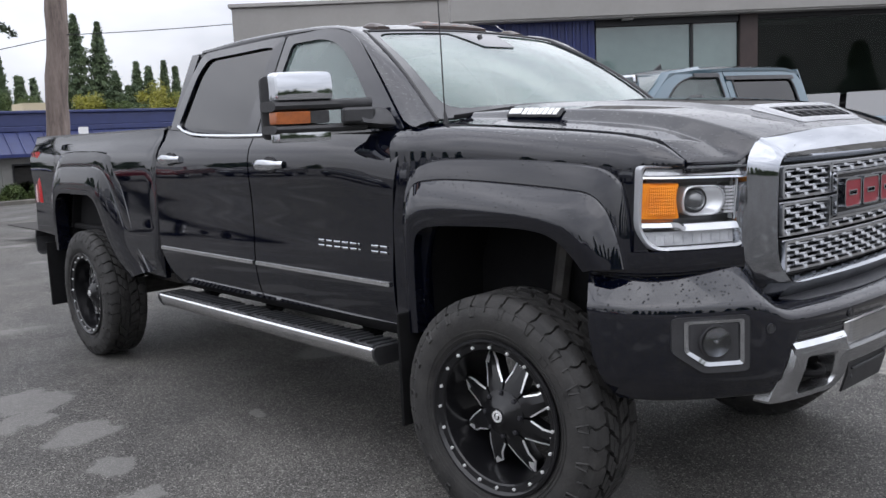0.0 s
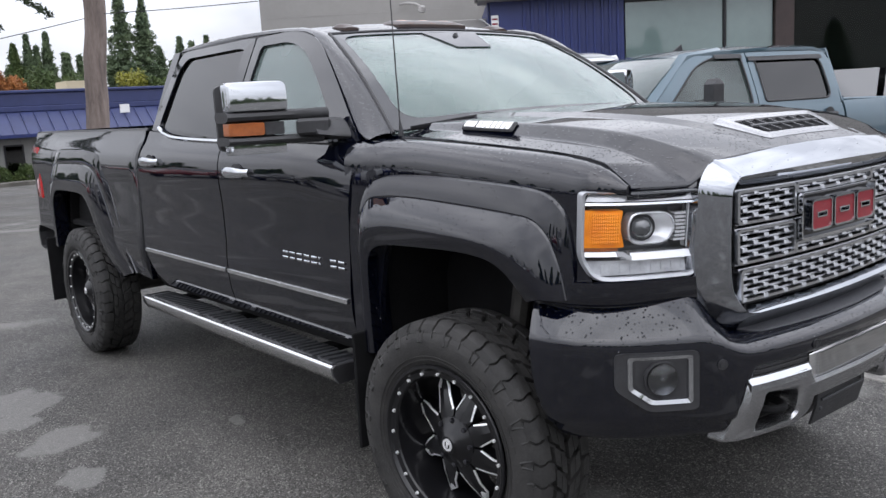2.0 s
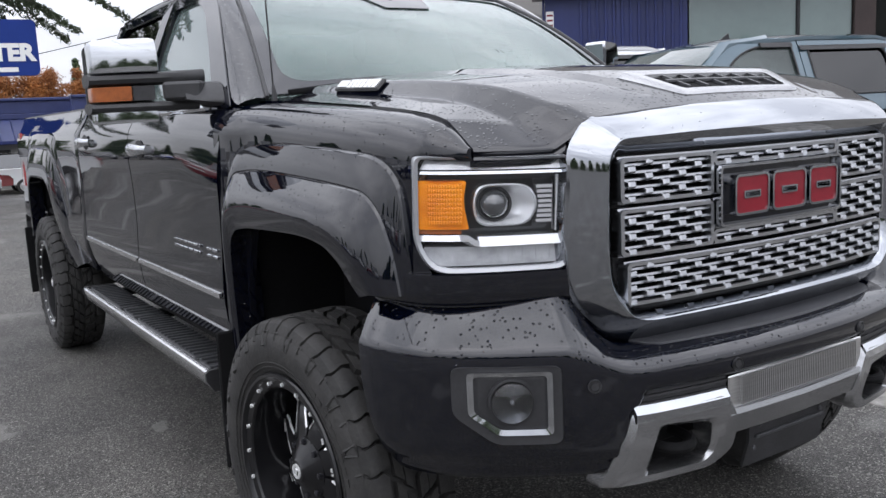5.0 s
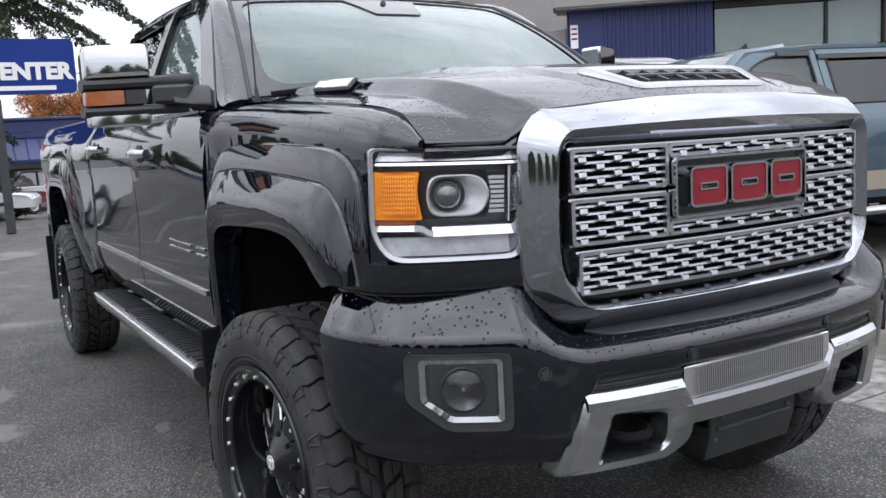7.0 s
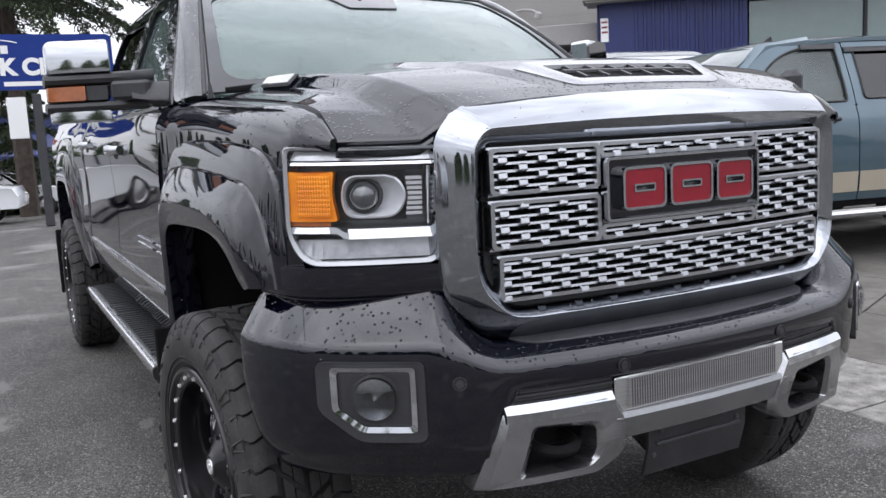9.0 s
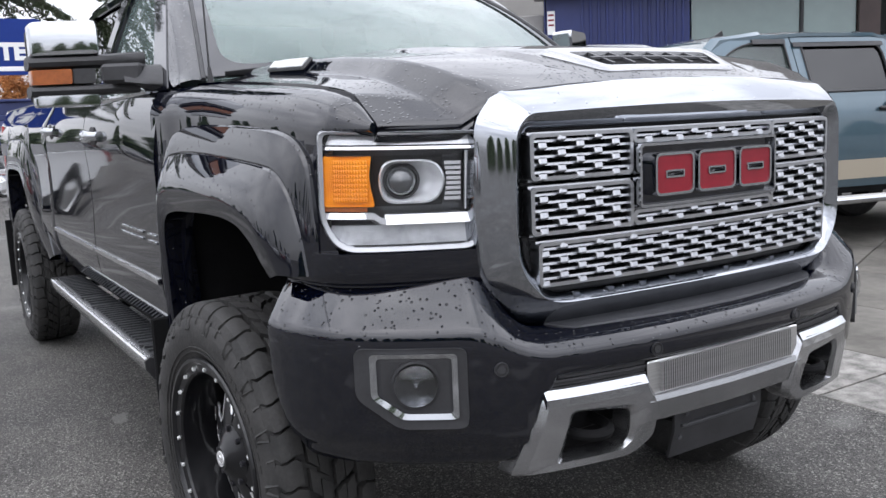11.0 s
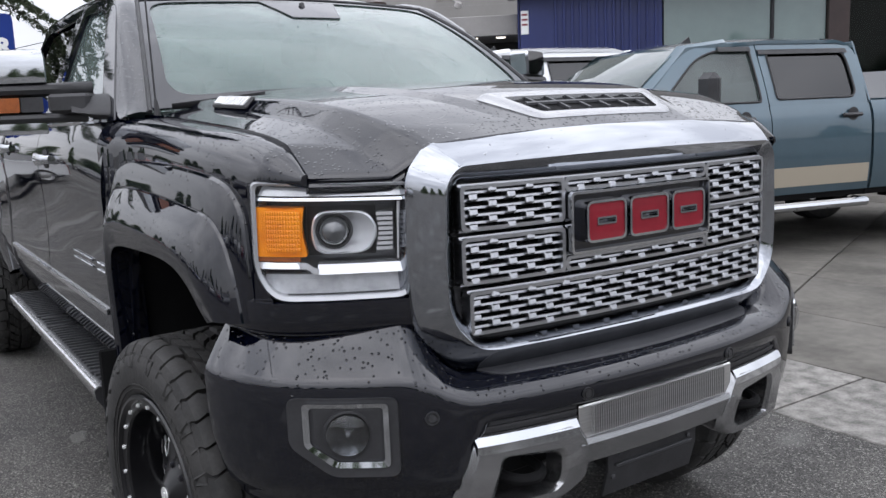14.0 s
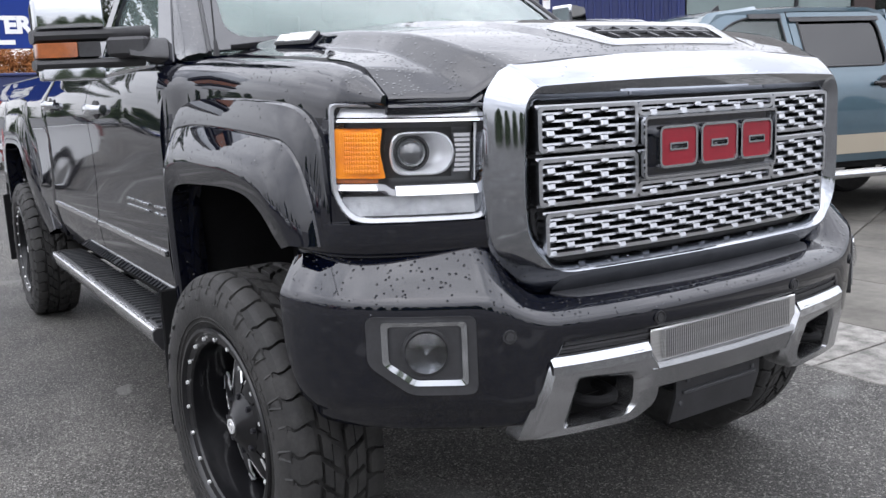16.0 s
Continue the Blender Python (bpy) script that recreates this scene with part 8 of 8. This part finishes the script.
# ---- other parked cars: simple closed cars, nose along local x ----
def parked_car(label, m, paint, kind="sedan", group="parked cars"):
    car = thing("parked_car", label, "car", m, group)
    H, hood_h, roof = (1.45, 0.95, (-0.75, -1.35, -2.5, -3.1)) if kind == "sedan" else (1.78, 1.08, (-0.6, -1.15, -3.35, -3.6))
    bm = B()
    prof = [(0.92, 0.45), (0.95, 0.70), (0.80, hood_h - 0.1), (0.1, hood_h), (-0.5, hood_h + 0.05), (-3.3, hood_h + 0.05), (-3.72, hood_h), (-3.8, 0.75), (-3.75, 0.42)]
    rows = []
    for y, k in ((-0.91, 0.90), (-0.93, 0.96), (-0.86, 1.0), (0.0, 1.015), (0.86, 1.0), (0.93, 0.96), (0.91, 0.90)):
        rows.append([Vector((x * (0.985 if abs(y) > 0.9 else 1.0), y, 0.3 + (z - 0.3) * k)) for x, z in prof])
    vs = skin(bm, rows)
    bm.faces.new(vs[0]), bm.faces.new(vs[-1])
    part("body", bm, paint, car)
    bm = B()
    zb = hood_h + 0.03
    rows = [[Vector((roof[0] + 0.15, f * 0.84, zb)), Vector((roof[1], f * 0.64, H)), Vector((roof[2], f * 0.64, H)), Vector((roof[3] - 0.1, f * 0.84, zb))] for f in (-1, -0.98, 0.98, 1)]
    vs = skin(bm, rows)
    part("roof_shell", bm, paint, car)
    for s in (-1, 1):
        for xa, xb, xc, xd in ((roof[0] - 0.12, roof[1] - 0.02, -1.72, -1.72), (-1.82, -1.82, roof[2] + 0.1, roof[3] + 0.18)):
            bm = B()
            plate(bm, [Vector((xa, s * 0.85, zb + 0.04)), Vector((xb, s * 0.665, H - 0.06)), Vector((xc, s * 0.665, H - 0.06)), Vector((xd, s * 0.85, zb + 0.04))], (0, s * 0.012, 0))
            part("side_window", bm, LENSGLASS, car)
    bm = B()
    plate(bm, [Vector((roof[0] + 0.10, -0.78, zb + 0.03)), Vector((roof[0] + 0.10, 0.78, zb + 0.03)), Vector((roof[1] + 0.06, 0.60, H - 0.04)), Vector((roof[1] + 0.06, -0.60, H - 0.04))], (0.02, 0, 0.012))
    part("windscreen", bm, LENSGLASS, car)
    bm = B()
    plate(bm, [Vector((roof[3] - 0.06, -0.74, zb + 0.05)), Vector((roof[3] - 0.06, 0.74, zb + 0.05)), Vector((roof[2] - 0.05, 0.58, H - 0.05)), Vector((roof[2] - 0.05, -0.58, H - 0.05))], (-0.02, 0, 0.012))
    part("rear_window", bm, LENSGLASS, car)
    for x in (0.0, -2.75):
        for s in (-1, 1):
            bm = B()
            spun(bm, [(0.2, 0.1), (0.31, 0.1), (0.33, 0.07), (0.33, -0.07), (0.31, -0.1), (0.2, -0.1)], 24, Matrix.Translation((x, s * 0.84, 0.33)) @ pose(0, 0, 0, 90 * -s, 0, 0))
            w_ = part("wheel", bm, RUBBER, car)
            bm = B()
            spun(bm, [(0.205, 0.08), (0.2, 0.1), (0.17, 0.06), (0.05, 0.08), (0.001, 0.085), (0.001, 0.0), (0.2, 0.0)], 20, Matrix.Translation((x, s * 0.84, 0.33)) @ pose(0, 0, 0, 90 * -s, 0, 0))
            part("rim", bm, ALU, w_)
    for s in (-1, 1):
        bm = B()
        box(bm, (0.70, min(s * 0.5, s * 0.86), 0.66), (0.925, max(s * 0.5, s * 0.86), 0.80), 0.03)
        part("headlight", bm, LAMPWHITE, car)
        bm = B()
        box(bm, (-3.80, min(s * 0.5, s * 0.88), 0.72), (-3.70, max(s * 0.5, s * 0.88), 0.92), 0.03)
        part("tail_lamp", bm, REDLENS, car)
    return car


SILVERCAR = material("silver_car_paint", (0.45, 0.46, 0.47), 0.35, 0.6, coat=1.0)
REDCAR = material("red_car_paint", (0.17, 0.010, 0.012), 0.35, coat=1.0)
DARKCAR = material("dark_car_paint", (0.012, 0.013, 0.018), 0.3, coat=1.0)
BLUECAR = material("blue_car_paint", (0.015, 0.03, 0.16), 0.3, coat=1.0)


def on_ground(x, y, rz):
    return pose(x, y, ground_z(x), 0, 0, rz)


parked_car("white estate car beyond the sign", on_ground(-24.0, -1.4, 80), WHITECAR, "suv")
parked_car("red and white van beyond the sign", on_ground(-29.5, -2.6, 80), REDCAR, "suv")
parked_car("white car beside the low shop", on_ground(-30.5, 0.6, 75), WHITECAR)
parked_car("dark red car beside the low shop", on_ground(-37.0, 1.5, 120), REDCAR)
parked_car("dark estate car before the showroom", on_ground(-2.4, 12.0, 10), DARKCAR, "suv")
suv = parked_car("white estate car with a spare wheel before the low shop", on_ground(-40.2, 0.75, -90), WHITECAR, "suv")
part("spare_wheel", spun(B(), [(0.10, 0.0), (0.12, 0.10), (0.30, 0.12), (0.36, 0.08), (0.36, -0.08), (0.10, -0.08)], 24, Matrix.Translation((-3.92, 0.1, 0.95)) @ pose(0, 0, 0, 0, -90, 0)), RUBBER, suv, "black spare wheel on the tailgate")
# a row parked far behind the pickup, seen in its doors
for k, (mt, kd, lb) in enumerate(((WHITECAR, "suv", "white estate car in the row behind"), (WHITECAR, "suv", "white estate car in the row behind"), (DARKCAR, "suv", "black estate car in the row behind"), (DARKCAR, "suv", "black estate car in the row behind"), (BLUECAR, "sedan", "blue car in the row behind"), (REDCAR, "sedan", "red car in the row behind"), (DARKCAR, "suv", "black estate car in the row behind"), (SILVERCAR, "sedan", "silver car in the row behind"), (REDCAR, "sedan", "red car in the row behind"), (DARKCAR, "suv", "black estate car in the row behind"), (DARKCAR, "sedan", "black car in the row behind"))):
    parked_car(lb, on_ground(-66.0 - 0.3 * k, -9.0 - 2.7 * k, 8), mt, kd, "cars in the row behind")
for k in range(14):
    conifer(Vector((-92 - 5 * (k % 3), -8 - 4.4 * k, -2.2)), 6.5 + 1.6 * ((k * 5) % 4), 2.4, "dark fir beyond the row behind", FIR, 140 + k, cards=6, size=0.42, step=0.75, group="firs across the road")
for x, y, mt, kd, lb in ((-21.0, -8.7, REDCAR, "suv", "red estate car parked by the road"), (-19.2, -11.0, DARKCAR, "suv", "black estate car parked by the road"), (-17.4, -13.3, DARKCAR, "suv", "black estate car parked by the road"), (-15.6, -15.6, DARKCAR, "sedan", "black car parked by the road")):
    parked_car(lb, on_ground(x, y, 40), mt, kd, "cars parked by the road")
# the row across the lot, seen in the paintwork
for k, (mt, kd, lb) in enumerate(((WHITECAR, "suv", "white estate car in the row across the lot"), (DARKCAR, "sedan", "black car in the row across the lot"), (BLUECAR, "sedan", "blue car in the row across the lot"), (WHITECAR, "suv", "white estate car in the row across the lot"), (DARKCAR, "suv", "black estate car in the row across the lot"), (SILVERCAR, "sedan", "silver car in the row across the lot"), (WHITECAR, "sedan", "white car in the row across the lot"), (REDCAR, "sedan", "red car in the row across the lot"), (SILVERCAR, "suv", "silver estate car in the row across the lot"))):
    parked_car(lb, on_ground(-22.0 + 3.0 * k, -20.5 - 0.3 * (k % 3), 78), mt, kd, "cars across the lot")
for k in range(13):
    conifer(Vector((-70 + 6.4 * k, -68 - 5 * (k % 3), -0.8)), 4.6 + 1.5 * ((k * 7) % 4), 2.6, "dark fir across the road", FIR, 70 + k, cards=6, size=0.42, step=0.75, group="firs across the road")
for k in range(34):
    conifer(Vector((14 + 2.4 * k, -50 - 4 * (k % 3), -0.8)), 4.6 + 1.5 * ((k * 7) % 5), 2.7, "tall dark fir across the road", FIR, 90 + k, cards=6, size=0.42, step=0.75, group="firs across the road")
for k in range(16):
    conifer(Vector((74 + 4 * (k % 3), -52 + 6.8 * k, -0.8)), 5.0 + 1.5 * ((k * 5) % 4), 4.0, "dark fir beyond the road ahead", FIR, 110 + k, cards=6, size=0.42, step=0.75, group="firs across the road")
